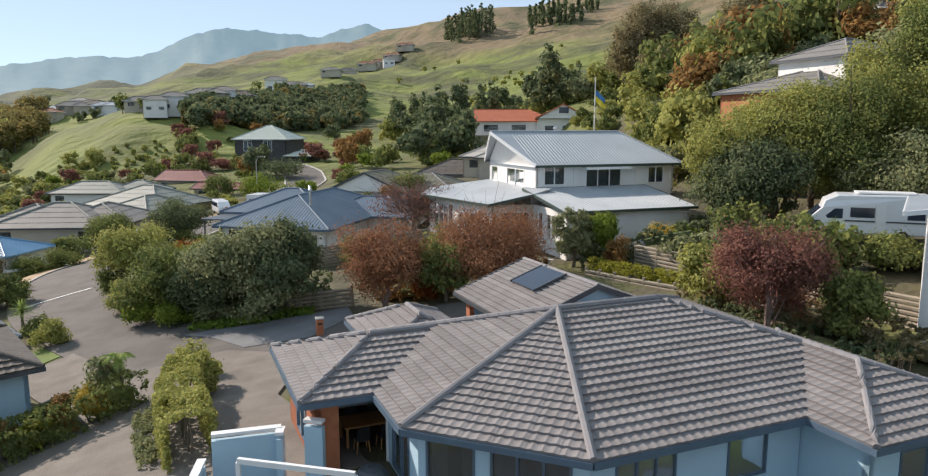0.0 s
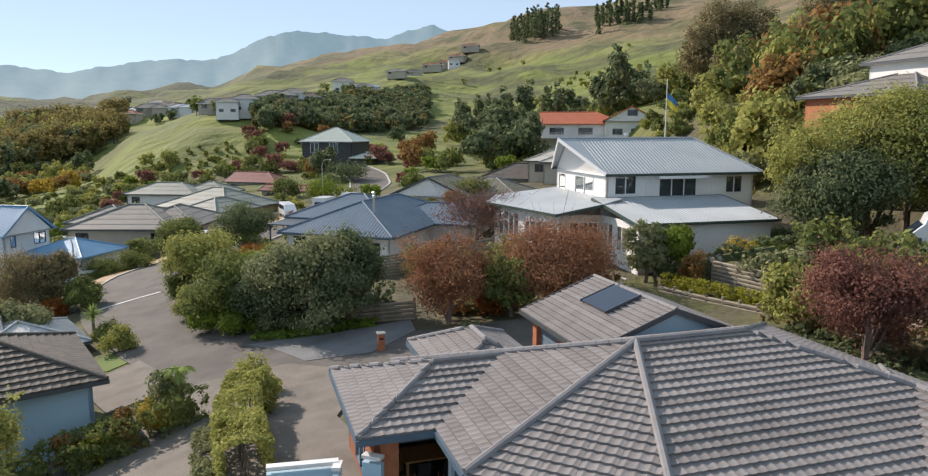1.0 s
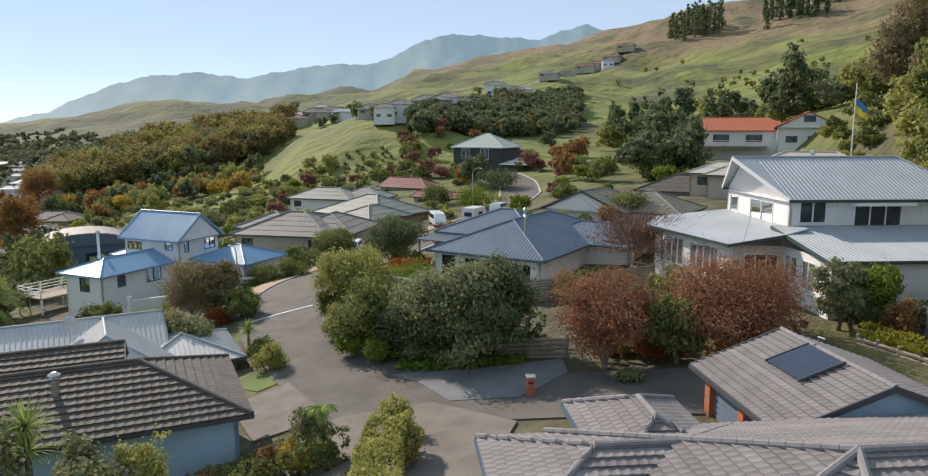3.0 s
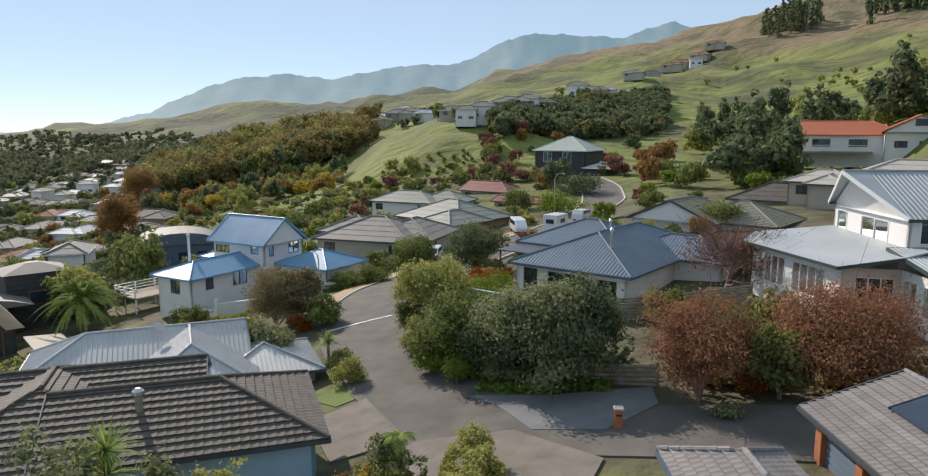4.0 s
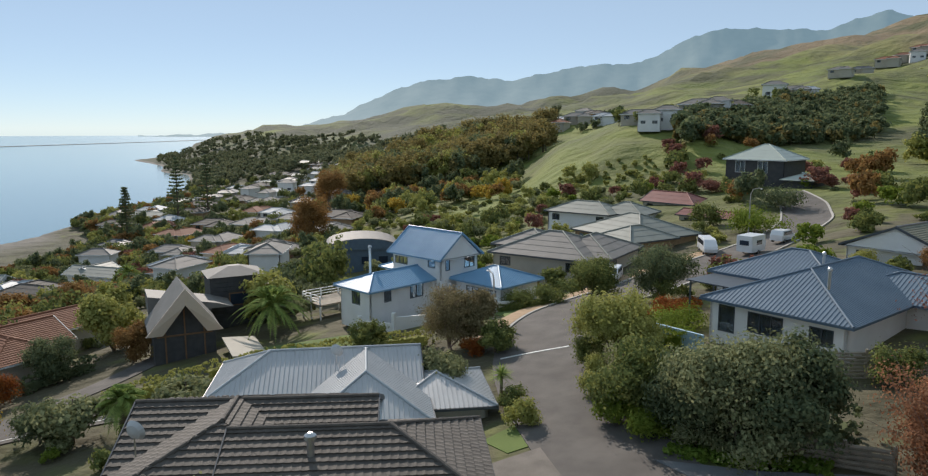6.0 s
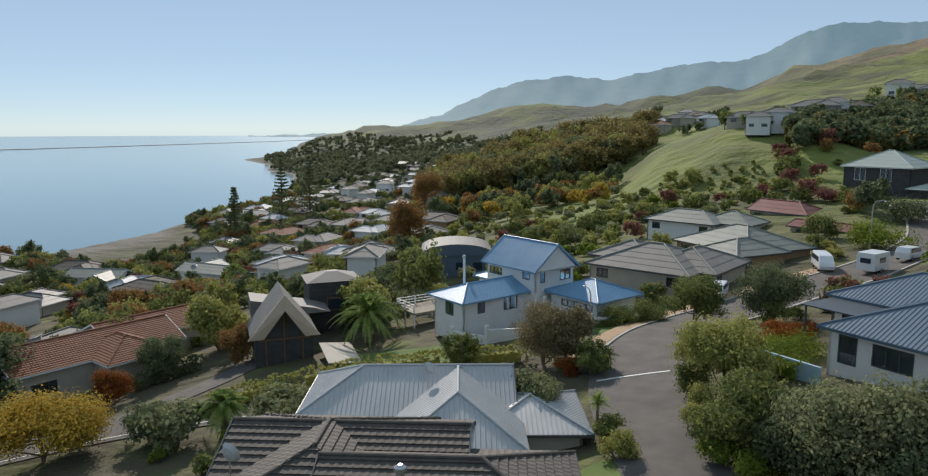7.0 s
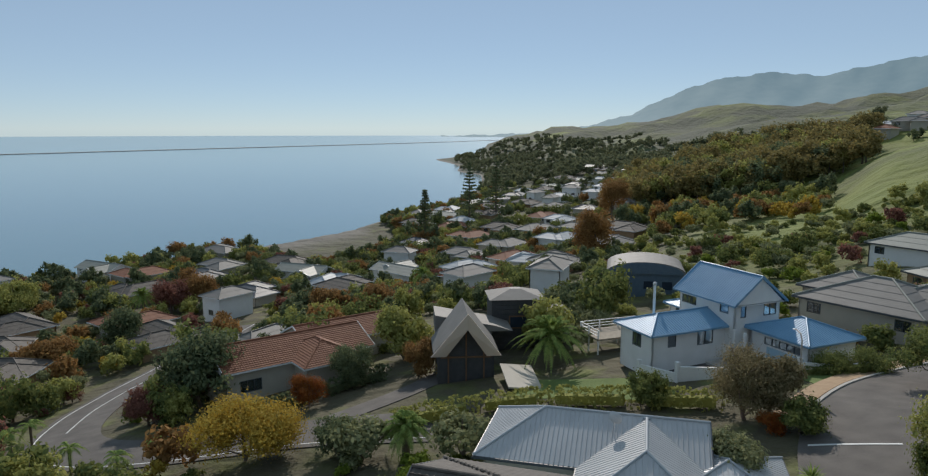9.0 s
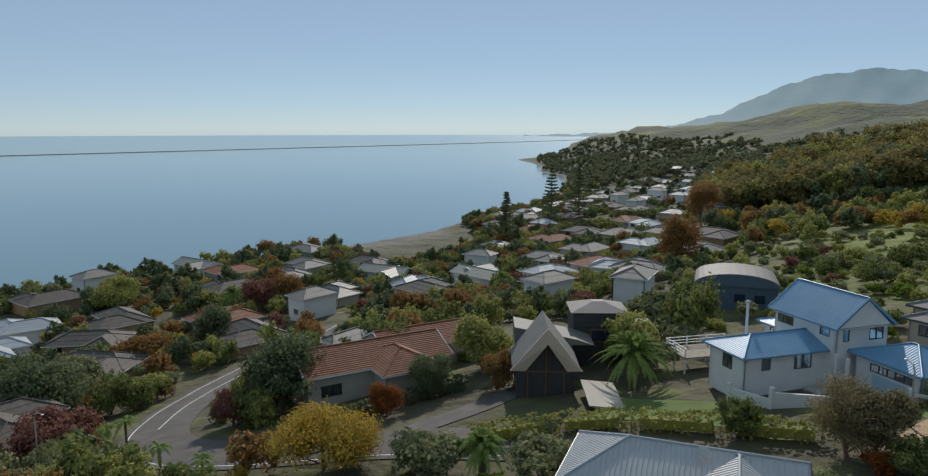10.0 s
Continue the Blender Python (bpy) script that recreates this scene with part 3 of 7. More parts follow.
def roof_face(o, u, n, length, run, tanp, h0, h1, style, name, mat, parent, pieces=0):
    """One slope: o is the eave's start, u along the eave, n inwards (level), h0 and h1 tell whether its ends are hips."""
    o, u, n = Vector(o), Vector(u), Vector(n)
    up = Vector((0, 0, 1))
    slope = math.sqrt(1 + tanp * tanp)
    nrm = (up - n * tanp).normalized()

    def at(a, v, h):
        return o + u * a + n * v + up * (v * tanp) + nrm * h

    h0, h1 = float(h0), float(h1)
    mb = MB()
    if style == "tile":
        course, pan, step = TILE["course"] / slope, TILE["pan"], TILE["step"]
        rows = int(math.ceil(run / course))
        made = 0
        one = None
        turn = Matrix((u, (n + up * tanp).normalized(), nrm)).transposed().to_4x4()
        for j in range(rows):
            v0, v1 = j * course, min((j + 1) * course, run)
            lo, hi = (v0 * h0, length - v0 * h1), (v1 * h0, length - v1 * h1)
            cols = int(math.ceil(length / pan)) * 4
            k = len(mb.v)
            shift = 0.0
            used = []
            for c in range(cols + 1):
                a = c * pan / 4 + shift
                if a < lo[0] - pan / 4 or a > lo[1] + pan / 4:
                    continue
                used.append(a)
            for a in used:
                ph = (a / pan) % 1.0
                hgt = (0.0, 0.007, 0.026, 0.007)[int(round(ph * 4)) % 4]
                a0, a1 = min(max(a, lo[0]), lo[1]), min(max(a, hi[0]), hi[1])
                mb.v += [tuple(at(a0, v0, -0.02)), tuple(at(a0, v0, step + hgt)), tuple(at(a1, v1, 0.0 + hgt * 0.9))]
            taken = set()
            if made < pieces:
                c0, c1 = int(math.ceil(max(lo[0], hi[0]) / pan)), int(min(lo[1], hi[1]) / pan)
                for c in range(c0, c1):
                    if made >= pieces:
                        break
                    if one is None:
                        tm = MB()
                        for i in range(5):
                            hg = (0.0, 0.007, 0.026, 0.007, 0.0)[i]
                            tm.v += [(i * pan / 4, 0, -0.02), (i * pan / 4, 0, step + hg), (i * pan / 4, (v1 - v0) * slope, hg * 0.9)]
                        for i in range(4):
                            tm.f += [(i * 3, i * 3 + 3, i * 3 + 4, i * 3 + 1), (i * 3 + 1, i * 3 + 4, i * 3 + 5, i * 3 + 2)]
                        one = tm.mesh("tile", mat)
                    if j == rows - 1:
                        break
                    ob = part("tile", one, None, parent)
                    ob.matrix_basis = Matrix.Translation(at(c * pan, v0, 0.004 * ((c * 7 + j * 3) % 3))) @ turn
                    made += 1
                    taken.add(c)
            for c in range(len(used) - 1):
                p, q = k + c * 3, k + c * 3 + 3
                if int(math.floor((used[c] + pan / 8) / pan)) in taken:
                    continue
                mb.f += [(p, q, q + 1, p + 1), (p + 1, q + 1, q + 2, p + 2)]
    elif style == "rib":
        pitch = 0.30
        prof = ((0, 0), (0.12, 0), (0.14, 0.036), (0.17, 0.036), (0.19, 0))
        us = [0.0]
        hs = [0.0]
        a = 0.0
        while a < length:
            for s, h in prof:
                if a + s < length - 0.01:
                    us.append(a + s + 0.001)
                    hs.append(h)
            a += pitch
        us.append(length)
        hs.append(0.0)
        k = len(mb.v)
        for a, h in zip(us, hs):
            vm = min(run, a / h0 if h0 else run, (length - a) / h1 if h1 else run)
            mb.v += [tuple(at(a, 0, h)), tuple(at(a, max(vm, 0), h))]
        for c in range(len(us) - 1):
            p, q = k + 2 * c, k + 2 * c + 2
            mb.f.append((p, q, q + 1, p + 1))
    else:
        k = int(max(2, run / 1.2))
        for j in range(k):
            v0, v1 = run * j / k, run * (j + 1) / k
            l0, l1 = (v0 * h0, length - v0 * h1), (v1 * h0, length - v1 * h1)
            mb.quad(at(l0[0], v0, 0.03), at(l0[1], v0, 0.03), at(l1[1], v1, 0), at(l1[0], v1, 0))
    # the boarded underside
    top0, top1 = run * h0, length - run * h1
    mb.quad(at(0, 0, -0.14), at(top0, run, -0.14), at(top1, run, -0.14), at(length, 0, -0.14))
    ob = part(name, mb, mat, parent)
    if style == "tile":
        ob["kind"] = "stuff"
    return ob


def panel(mb, p, d, out, a0, a1, z0, z1, holes, t0, t1):
    """One connected upright sheet with thickness and rectangular holes (from, to, bottom, top)."""
    xs = sorted({a0, a1, *[h[0] for h in holes], *[h[1] for h in holes]})
    zs = sorted({z0, z1, *[h[2] for h in holes], *[min(z1, h[3]) for h in holes]})
    nz, k0 = len(zs), len(mb.v)

    def full(i, k):
        if not (0 <= i < len(xs) - 1 and 0 <= k < nz - 1):
            return False
        x, z = (xs[i] + xs[i + 1]) / 2, (zs[k] + zs[k + 1]) / 2
        return not any(h[0] < x < h[1] and h[2] < z < h[3] for h in holes)
    for t in (t0, t1):
        for x in xs:
            v = p + d * x + out * t
            mb.v += [(v.x, v.y, z) for z in zs]
    B = len(xs) * nz
    for i in range(len(xs) - 1):
        for k in range(nz - 1):
            if not full(i, k):
                continue
            a, b_, c, e = k0 + i * nz + k, k0 + (i + 1) * nz + k, k0 + (i + 1) * nz + k + 1, k0 + i * nz + k + 1
            mb.f += [(a, b_, c, e), (B + e, B + c, B + b_, B + a)]
            for (u, w), gone in (((a, e), not full(i - 1, k)), ((c, b_), not full(i + 1, k)), ((b_, a), not full(i, k - 1)), ((e, c), not full(i, k + 1))):
                if gone:
                    mb.f.append((u, w, B + w, B + u))


def wall(parent, p, q, z0, z1, mat, openings=(), thick=0.2, frame_mat="trim_dark", name="wall", curtain=True):
    """A wall from p to q in the house's plan (outside to the right of the way), with openings (from, sill, width, height, bars)."""
    p, q = Vector((*p, 0)), Vector((*q, 0))
    d = (q - p)
    L = d.length
    d.normalize()
    out = Vector((d.y, -d.x, 0))
    mb = MB()

    def slab(a, b, c, e, t0=0.0, t1=-thick, m=None):
        m = m or mb
        if b - a < 1e-3 or e - c < 1e-3:
            return
        base = [p + d * a + out * t0, p + d * b + out * t0, p + d * b + out * t1, p + d * a + out * t1]
        m.prism([(v.x, v.y, c) for v in base[::-1]], [(v.x, v.y, e) for v in base[::-1]])

    cuts = sorted(openings)
    panel(mb, p, d, out, 0.0, L, z0, z1, [(c[0], c[0] + c[2], z0 + c[1], z0 + c[1] + c[3]) for c in cuts], 0.0, -thick)
    part(name, mb, mat, parent)
    for s, sill, w, h, bars in cuts:
        win = MB()
        f = 0.07
        lo, hi = z0 + sill, z0 + sill + h
        cw = (w - f) / bars
        panel(win, p, d, out, s, s + w, lo, hi, [(s + f + cw * i, s + cw * (i + 1), lo + f, hi - f) for i in range(bars)], 0.03, -0.09)
        wo = part("window" if sill > 0.15 else "glass_door", win, frame_mat, parent)
        pane = MB()
        slab(s + 0.02, s + w - 0.02, lo + 0.02, hi - 0.02, -0.03, -0.042, pane)
        part("pane", pane, "glass", wo)
        if curtain:
            cur = MB()
            k = max(3, int(w / 0.12))
            for i in range(k):
                x0 = s + 0.05 + (w - 0.1) * i / k
                if 0.36 < (i + 0.5) / k < 0.64:
                    continue
                slab(x0, x0 + (w - 0.1) / k, lo, hi, -0.26 - 0.03 * (i % 2), -0.30 - 0.03 * (i % 2), cur)
            part("curtain", cur, "curtain", wo)
    return d, out


def ridge_tube(p, q, r, stepped):
    """Ridge capping: one tube, stepped at each lapped cap where it is of tile."""
    n = max(1, int((q - p).length / 0.42)) if stepped else 1
    if n == 1:
        return MB().tube([p, q], [r * 0.85, r * 0.85], 8)
    pts, rad = [], []
    for i in range(n):
        pts += [p.lerp(q, i / n), p.lerp(q, (i + 0.97) / n)]
        rad += [r * 1.0, r * 0.92]
    return MB().tube(pts, rad, 8)


def wing(parent, s0, s1, q0, q1, eave, tanp, axis="s", ends=("hip", "hip"), style="tile", roof_mat="tile_grey", cap_mat="cap_grey", wall_mat="blue_and_shade_wall", floor=-0.3, over=0.55,
         trim="trim_dark", wins=None, cap=0.11, frame_mat="trim_dark", walls="nesw", skip=(), lite=False, bare=()):
    """A block under a hip or gable roof. s0..q1 is the roof's outline in the house's plan; wins: openings by wall letter."""
    wins = wins or {}
    w = ((q1 - q0) if axis == "s" else (s1 - s0)) / 2
    rise = w * tanp

    def P(a, b, z):
        return (a, b, z) if axis == "s" else (b, a, z)

    a0, a1 = (s0, s1) if axis == "s" else (q0, q1)
    b0, b1 = (q0, q1) if axis == "s" else (s0, s1)
    hip0, hip1 = ends[0] == "hip", ends[1] == "hip"
    r0, r1 = a0 + (w if hip0 else 0), a1 - (w if hip1 else 0)
    A, B = Vector(P(1, 0, 0)), Vector(P(0, 1, 0))
    L = a1 - a0
    flip = axis != "s"
    sides = [("lo", P(a0, b0, eave), A, B, L, hip0, hip1), ("hi", P(a1, b1, eave), -A, -B, L, hip1, hip0)]
    if flip:
        sides = [("lo", P(a1, b0, eave), -A, B, L, hip1, hip0), ("hi", P(a0, b1, eave), A, -B, L, hip0, hip1)]
    for tag, o, u, n, ln_, e0, e1 in sides:
        if tag not in skip:
            roof_face(o, u, n, ln_, w, tanp, e0, e1, style, "roof", roof_mat, parent)
    if hip0 and "e0" not in skip:
        roof_face(P(a0, b1, eave) if not flip else P(a0, b0, eave), -B if not flip else B, A, 2 * w, w, tanp, True, True, style, "roof", roof_mat, parent)
    if hip1 and "e1" not in skip:
        roof_face(P(a1, b0, eave) if not flip else P(a1, b1, eave), B if not flip else -B, -A, 2 * w, w, tanp, True, True, style, "roof", roof_mat, parent)
    mid = (b0 + b1) / 2
    zr = eave + rise
    lines = []
    if r1 - r0 > 0.05:
        lines.append((P(r0, mid, zr), P(r1, mid, zr)))
    for hip, r, a in ((hip0, r0, a0), (hip1, r1, a1)):
        if hip:
            lines += [(P(r, mid, zr), P(a, b, eave)) for b in (b0, b1) if (a, b) not in bare]
    for p, q in lines:
        p, q = Vector(p) + Vector((0, 0, 0.05)), Vector(q) + Vector((0, 0, 0.05))
        mb = ridge_tube(p, q, cap, style == "tile")
        part("ridge_cap", mb, cap_mat, parent)
    # gutters along the eaves, barge boards up the gables
    for b in (b0, b1):
        part("gutter", MB().beam(P(a0 - 0.06, b, eave - 0.1), P(a1 + 0.06, b, eave - 0.1), 0.13, 0.18), trim, parent)
    for hip, a in ((hip0, a0), (hip1, a1)):
        if hip:
            part("gutter", MB().beam(P(a, b0, eave - 0.1), P(a, b1, eave - 0.1), 0.13, 0.18), trim, parent)
        else:
            for b in (b0, b1):
                part("barge_board", MB().beam(P(a, b, eave - 0.06), P(a, mid, zr - 0.02), 0.06, 0.24), trim, parent)
    # walls, set in under the eaves
    x0, x1, y0, y1 = s0 + over, s1 - over, q0 + over, q1 - over
    top = eave - 0.05
    soff = MB().quad((s0, q0, eave - 0.16), (s0, q1, eave - 0.16), (s1, q1, eave - 0.16), (s1, q0, eave - 0.16))
    if not lite:
        part("soffit", soff, "white_frame", parent)
    for key, p, q in (("s", (x0, y0), (x1, y0)), ("e", (x1, y0), (x1, y1)), ("n", (x1, y1), (x0, y1)), ("w", (x0, y1), (x0, y0))):
        if key in walls:
            wall(parent, p, q, floor, top, wall_mat, wins.get(key, ()), frame_mat=frame_mat, curtain=not lite)
    for hip, a, s in ((hip0, a0 + over * 0.4, 1), (hip1, a1 - over * 0.4, -1)):
        if not hip:
            loop = [P(a, b0 + over, top), P(a, b1 - over, top), P(a, mid, zr - 0.12)]
            back = [P(a + s * 0.2, b0 + over, top), P(a + s * 0.2, b1 - over, top), P(a + s * 0.2, mid, zr - 0.12)]
            part("gable_wall", MB().prism(loop, back), wall_mat, parent)
    return zr


# ---- plants ----
def leaves_mesh(name, centres, spread, count, size, mat, rng, squash=1.0, up=0.35, shape=1.7, out_from=None, puff=1.5):
    """Many small folded leaves about clump centres, as one mesh."""
    c = np.repeat(np.asarray(centres, float), count, 0)
    n = len(c)
    sp = np.repeat(np.broadcast_to(np.asarray(spread, float), (len(centres),)), count)
    p = c + rng.normal(size=(n, 3)) * sp[:, None] * (1, 1, squash)
    nr = rng.normal(size=(n, 3)) * 0.8 + puff * (p - c) / (sp[:, None] + 1e-6)
    if out_from is not None:
        o = p - np.asarray(out_from)
        nr += 0.8 * o / (np.linalg.norm(o, axis=1, keepdims=True) + 1e-6)
    nr[:, 2] += up
    nr /= np.linalg.norm(nr, axis=1, keepdims=True)
    t = np.cross(nr, rng.normal(size=(n, 3)))
    t /= np.linalg.norm(t, axis=1, keepdims=True)
    b = np.cross(nr, t)
    s = size * rng.uniform(0.6, 1.3, (n, 1))
    v = np.stack([p - t * s * shape * 0.5, p + b * s * 0.5 + nr * s * 0.12, p + t * s * shape * 0.5, p - b * s * 0.5 + nr * s * 0.12], 1).reshape(-1, 3)
    f = np.arange(4 * n).reshape(-1, 4)
    me = bpy.data.meshes.new(name)
    me.vertices.add(4 * n)
    me.vertices.foreach_set("co", v.ravel())
    me.loops.add(4 * n)
    me.loops.foreach_set("vertex_index", f.ravel())
    me.polygons.add(n)
    me.polygons.foreach_set("loop_start", np.arange(0, 4 * n, 4))
    me.update(calc_edges=True)
    me.materials.append(M[mat])
    return me


def crown_clumps(rng, n, rx, ry, rz, z, lumps=12, hollow=0.7):
    """Clump centres over an uneven crown made of several overlapping lobes."""
    lob = []
    for k in range(lumps):
        a, e = rng.uniform(0, 2 * np.pi), rng.uniform(-0.75, 1.05)
        q = rng.uniform(0.46, 0.72)
        lob.append((np.array([math.cos(a) * math.cos(e) * rx * q, math.sin(a) * math.cos(e) * ry * q, z + math.sin(e) * rz * q]), rng.uniform(0.28, 0.46)))
    lob.append((np.array([0, 0, z]), 0.55))
    out = []
    for _ in range(n):
        c, s = lob[rng.integers(len(lob))]
        d = rng.normal(size=3)
        d /= np.linalg.norm(d)
        if d[2] < -0.6:
            d[2] *= 0.5
        out.append(c + d * (rx * s, ry * s, rz * s) * rng.uniform(hollow, 1.0))
    return np.array(out)


def tree(name, label, x, y, h, r, mat, seed, clumps=150, per=34, leaf=0.2, trunk=0.16, base=0.25, bark="trunk", category="tree", spread=0.16, limbs=7, z=None, lumps=13, group="", twigs=0):
    rng = np.random.default_rng(seed)
    ob = thing(name, label, category, (x, y, gz(x, y) - 0.1 if z is None else z), rng.uniform(0, 360), group)
    zc, rz = h * (1 + base) / 2, h * (1 - base) / 2
    cc = crown_clumps(rng, clumps, r, r, rz, zc, lumps)
    cc[:, 2] = np.maximum(cc[:, 2], 0.12)
    tb = MB()
    bend = rng.uniform(-0.12, 0.12, 2) * h
    tb.tube([(0, 0, -0.2), (bend[0] * 0.3, bend[1] * 0.3, h * base), (bend[0], bend[1], zc), (bend[0] * 1.2, bend[1] * 1.2, h * 0.85)], [trunk * 1.3, trunk, trunk * 0.6, trunk * 0.15], 8)
    for k in range(limbs):
        t = cc[rng.integers(len(cc))]
        zs = rng.uniform(h * base * 0.7, zc)
        s = np.array([bend[0] * zs / zc, bend[1] * zs / zc, zs])
        m = s * 0.5 + t * 0.5 + (0, 0, -0.06 * h)
        tb.tube([s, m, t], [trunk * 0.5, trunk * 0.3, trunk * 0.1], 5)
    part("trunk", tb, bark, ob)
    if twigs:
        tw = MB()
        for k in range(twigs):
            t = cc[rng.integers(len(cc))]
            d = rng.normal(size=3) * 0.22 * r
            d[2] = abs(d[2]) + 0.1
            s = t * 0.45 + np.array([0, 0, zc * 0.4])
            tw.tube([s, (s + t) / 2 + d * 0.2, t + d], [0.03, 0.02, 0.006], 3)
        part("branchwork", tw, "twig", ob, "bare grey twigs")
    part("crown", leaves_mesh("crown", cc, spread * r * 0.66 + 0.05, per, leaf, mat, rng, 0.8, out_from=(0, 0, zc)), None, ob)
    return ob


def shrub(name, label, x, y, r, h, mat, seed, n=60, per=24, leaf=0.09, category="shrub", z=None, group=""):
    rng = np.random.default_rng(seed)
    ob = thing(name, label, category, (x, y, gz(x, y) - 0.05 if z is None else z), rng.uniform(0, 360), group)
    cc = crown_clumps(rng, n, r, r, h * 0.55, h * 0.5, 8, 0.7)
    cc[:, 2] = np.maximum(cc[:, 2], 0.05)
    st = MB()
    for k in range(5):
        t = cc[rng.integers(len(cc))]
        st.tube([(0, 0, -0.1), t * 0.5, t], [0.04, 0.03, 0.012], 4)
    part("woody_base", st, "trunk", ob)
    part("foliage", leaves_mesh("foliage", cc, 0.15 * r, per, leaf, mat, rng, 0.9, out_from=(0, 0, h * 0.4)), None, ob)
    return ob


def hedge(name, label, pts, width, h, mat, seed, leaf=0.09, dens=220, category="hedge", lift=0.0, core=True):
    """A clipped hedge along a line on the ground: a shell of leaves over woody stems."""
    rng = np.random.default_rng(seed)
    ob = thing(name, label, category, (pts[0][0], pts[0][1], gz(*pts[0]) + lift))
    o = np.array([pts[0][0], pts[0][1], gz(*pts[0]) + lift])
    cc, st = [], MB()
    for (x0, y0), (x1, y1) in zip(pts, pts[1:]):
        L = math.hypot(x1 - x0, y1 - y0)
        for _ in range(int(L * (width + 2 * h) * dens / 12)):
            f, g = rng.uniform(0, 1), rng.uniform(0, width + 2 * h)
            side = (-width / 2, g) if g < h else (g - h - width / 2, h) if g < h + width else (width / 2, g - h - width)
            nx, ny = (y1 - y0) / L, -(x1 - x0) / L
            x, y = x0 + (x1 - x0) * f + nx * side[0], y0 + (y1 - y0) * f + ny * side[0]
            bul = 0.06 * math.sin(x * 3.1) + 0.06 * math.sin(y * 2.3)
            cc.append((x, y, gz(x, y) + lift + side[1] * (1 + bul)))
        for k in range(max(2, int(L / 0.8))):
            f = (k + 0.5) / max(2, int(L / 0.8))
            x, y = x0 + (x1 - x0) * f, y0 + (y1 - y0) * f
            g = gz(x, y) + lift
            st.tube([np.array((x, y, g - 0.2)) - o, np.array((x + 0.1, y, g + h * 0.5)) - o, np.array((x, y + 0.1, g + h * 0.9)) - o], [0.04, 0.03, 0.01], 4)
    part("woody_base", st, "trunk", ob)
    if core:
        for (x0, y0), (x1, y1) in zip(pts, pts[1:]):
            seg, L = MB(), math.hypot(x1 - x0, y1 - y0)
            a, b = (np.array((x0 + (x1 - x0) * f, y0 + (y1 - y0) * f, gz(x0 + (x1 - x0) * f, y0 + (y1 - y0) * f) + lift + h * 0.4)) - o for f in (0.14, 0.88))
            part("inner_growth", seg.beam(a, b, width * 0.4, h * 0.5), mat, ob)
    part("foliage", leaves_mesh("foliage", np.array(cc) - o, 0.07, 12, leaf, mat, rng, 1.0, up=0.2), None, ob)
    return ob


def frond_mesh(name, rng, n, length, droop, width, mat, z, leaflets=16, rise=0.9, stiff=0.0):
    """A head of feather or sword leaves springing from height z."""
    mb = MB()
    for k in range(n):
        a = 2 * math.pi * k / n + rng.uniform(-0.25, 0.25)
        e = rng.uniform(-0.2, rise)
        d = Vector((math.cos(a), math.sin(a), 0))
        side = Vector((-d.y, d.x, 0))
        ln_ = length * rng.uniform(0.8, 1.1)
        pts = []
        for i in range(7):
            f = i / 6
            pts.append(Vector((0, 0, z)) + d * (ln_ * f * math.cos(e) * (1 - 0.15 * f)) + Vector((0, 0, ln_ * (f * math.sin(e) - droop * f * f))))
        if leaflets:
            mb.tube(pts, [0.03, 0.028, 0.024, 0.02, 0.015, 0.01, 0.004], 3)
            for i in range(leaflets):
                f = 0.15 + 0.85 * i / leaflets
                j = min(int(f * 6), 5)
                p = pts[j].lerp(pts[j + 1], f * 6 - j)
                t = (pts[j + 1] - pts[j]).normalized()
                wl_ = width * math.sin(math.pi * min(1, f * 0.9 + 0.12)) * rng.uniform(0.85, 1.1)
                for s in (-1, 1):
                    q = p + side * (s * wl_) + t * (wl_ * 0.5) - Vector((0, 0, wl_ * 0.35))
                    b = t * (ln_ / leaflets * 0.42)
                    mb.quad(p - b, p + b, q)
        else:
            for i in range(6):
                w0, w1 = width * (1 - (i / 6) ** 1.5), width * (1 - ((i + 1) / 6) ** 1.5)
                mb.quad(pts[i] - side * w0, pts[i] + side * w0, pts[i + 1] + side * w1, pts[i + 1] - side * w1)
    return mb.mesh(name, mat)


def palm(name, label, x, y, h, length, seed, n=34, mat="leaf_palm", droop=0.55, width=0.32, leaflets=18, trunk=0.22, category="palm", rise=1.1, heads=1, group=""):
    rng = np.random.default_rng(seed)
    ob = thing(name, label, category, (x, y, gz(x, y) - 0.1), 0, group)
    tb = MB()
    rings = [(trunk * (1.25 if i == 0 else 1.0 + 0.07 * (i % 2)), h * i / 12 - (0.1 if i == 0 else 0)) for i in range(13)]
    tb.lathe(rings, 9)
    part("trunk", tb, "trunk", ob)
    for k in range(heads):
        part("fronds", frond_mesh("fronds", rng, n, length, droop, width, mat, h * (1 - 0.12 * k), leaflets, rise), None, ob)
    return ob


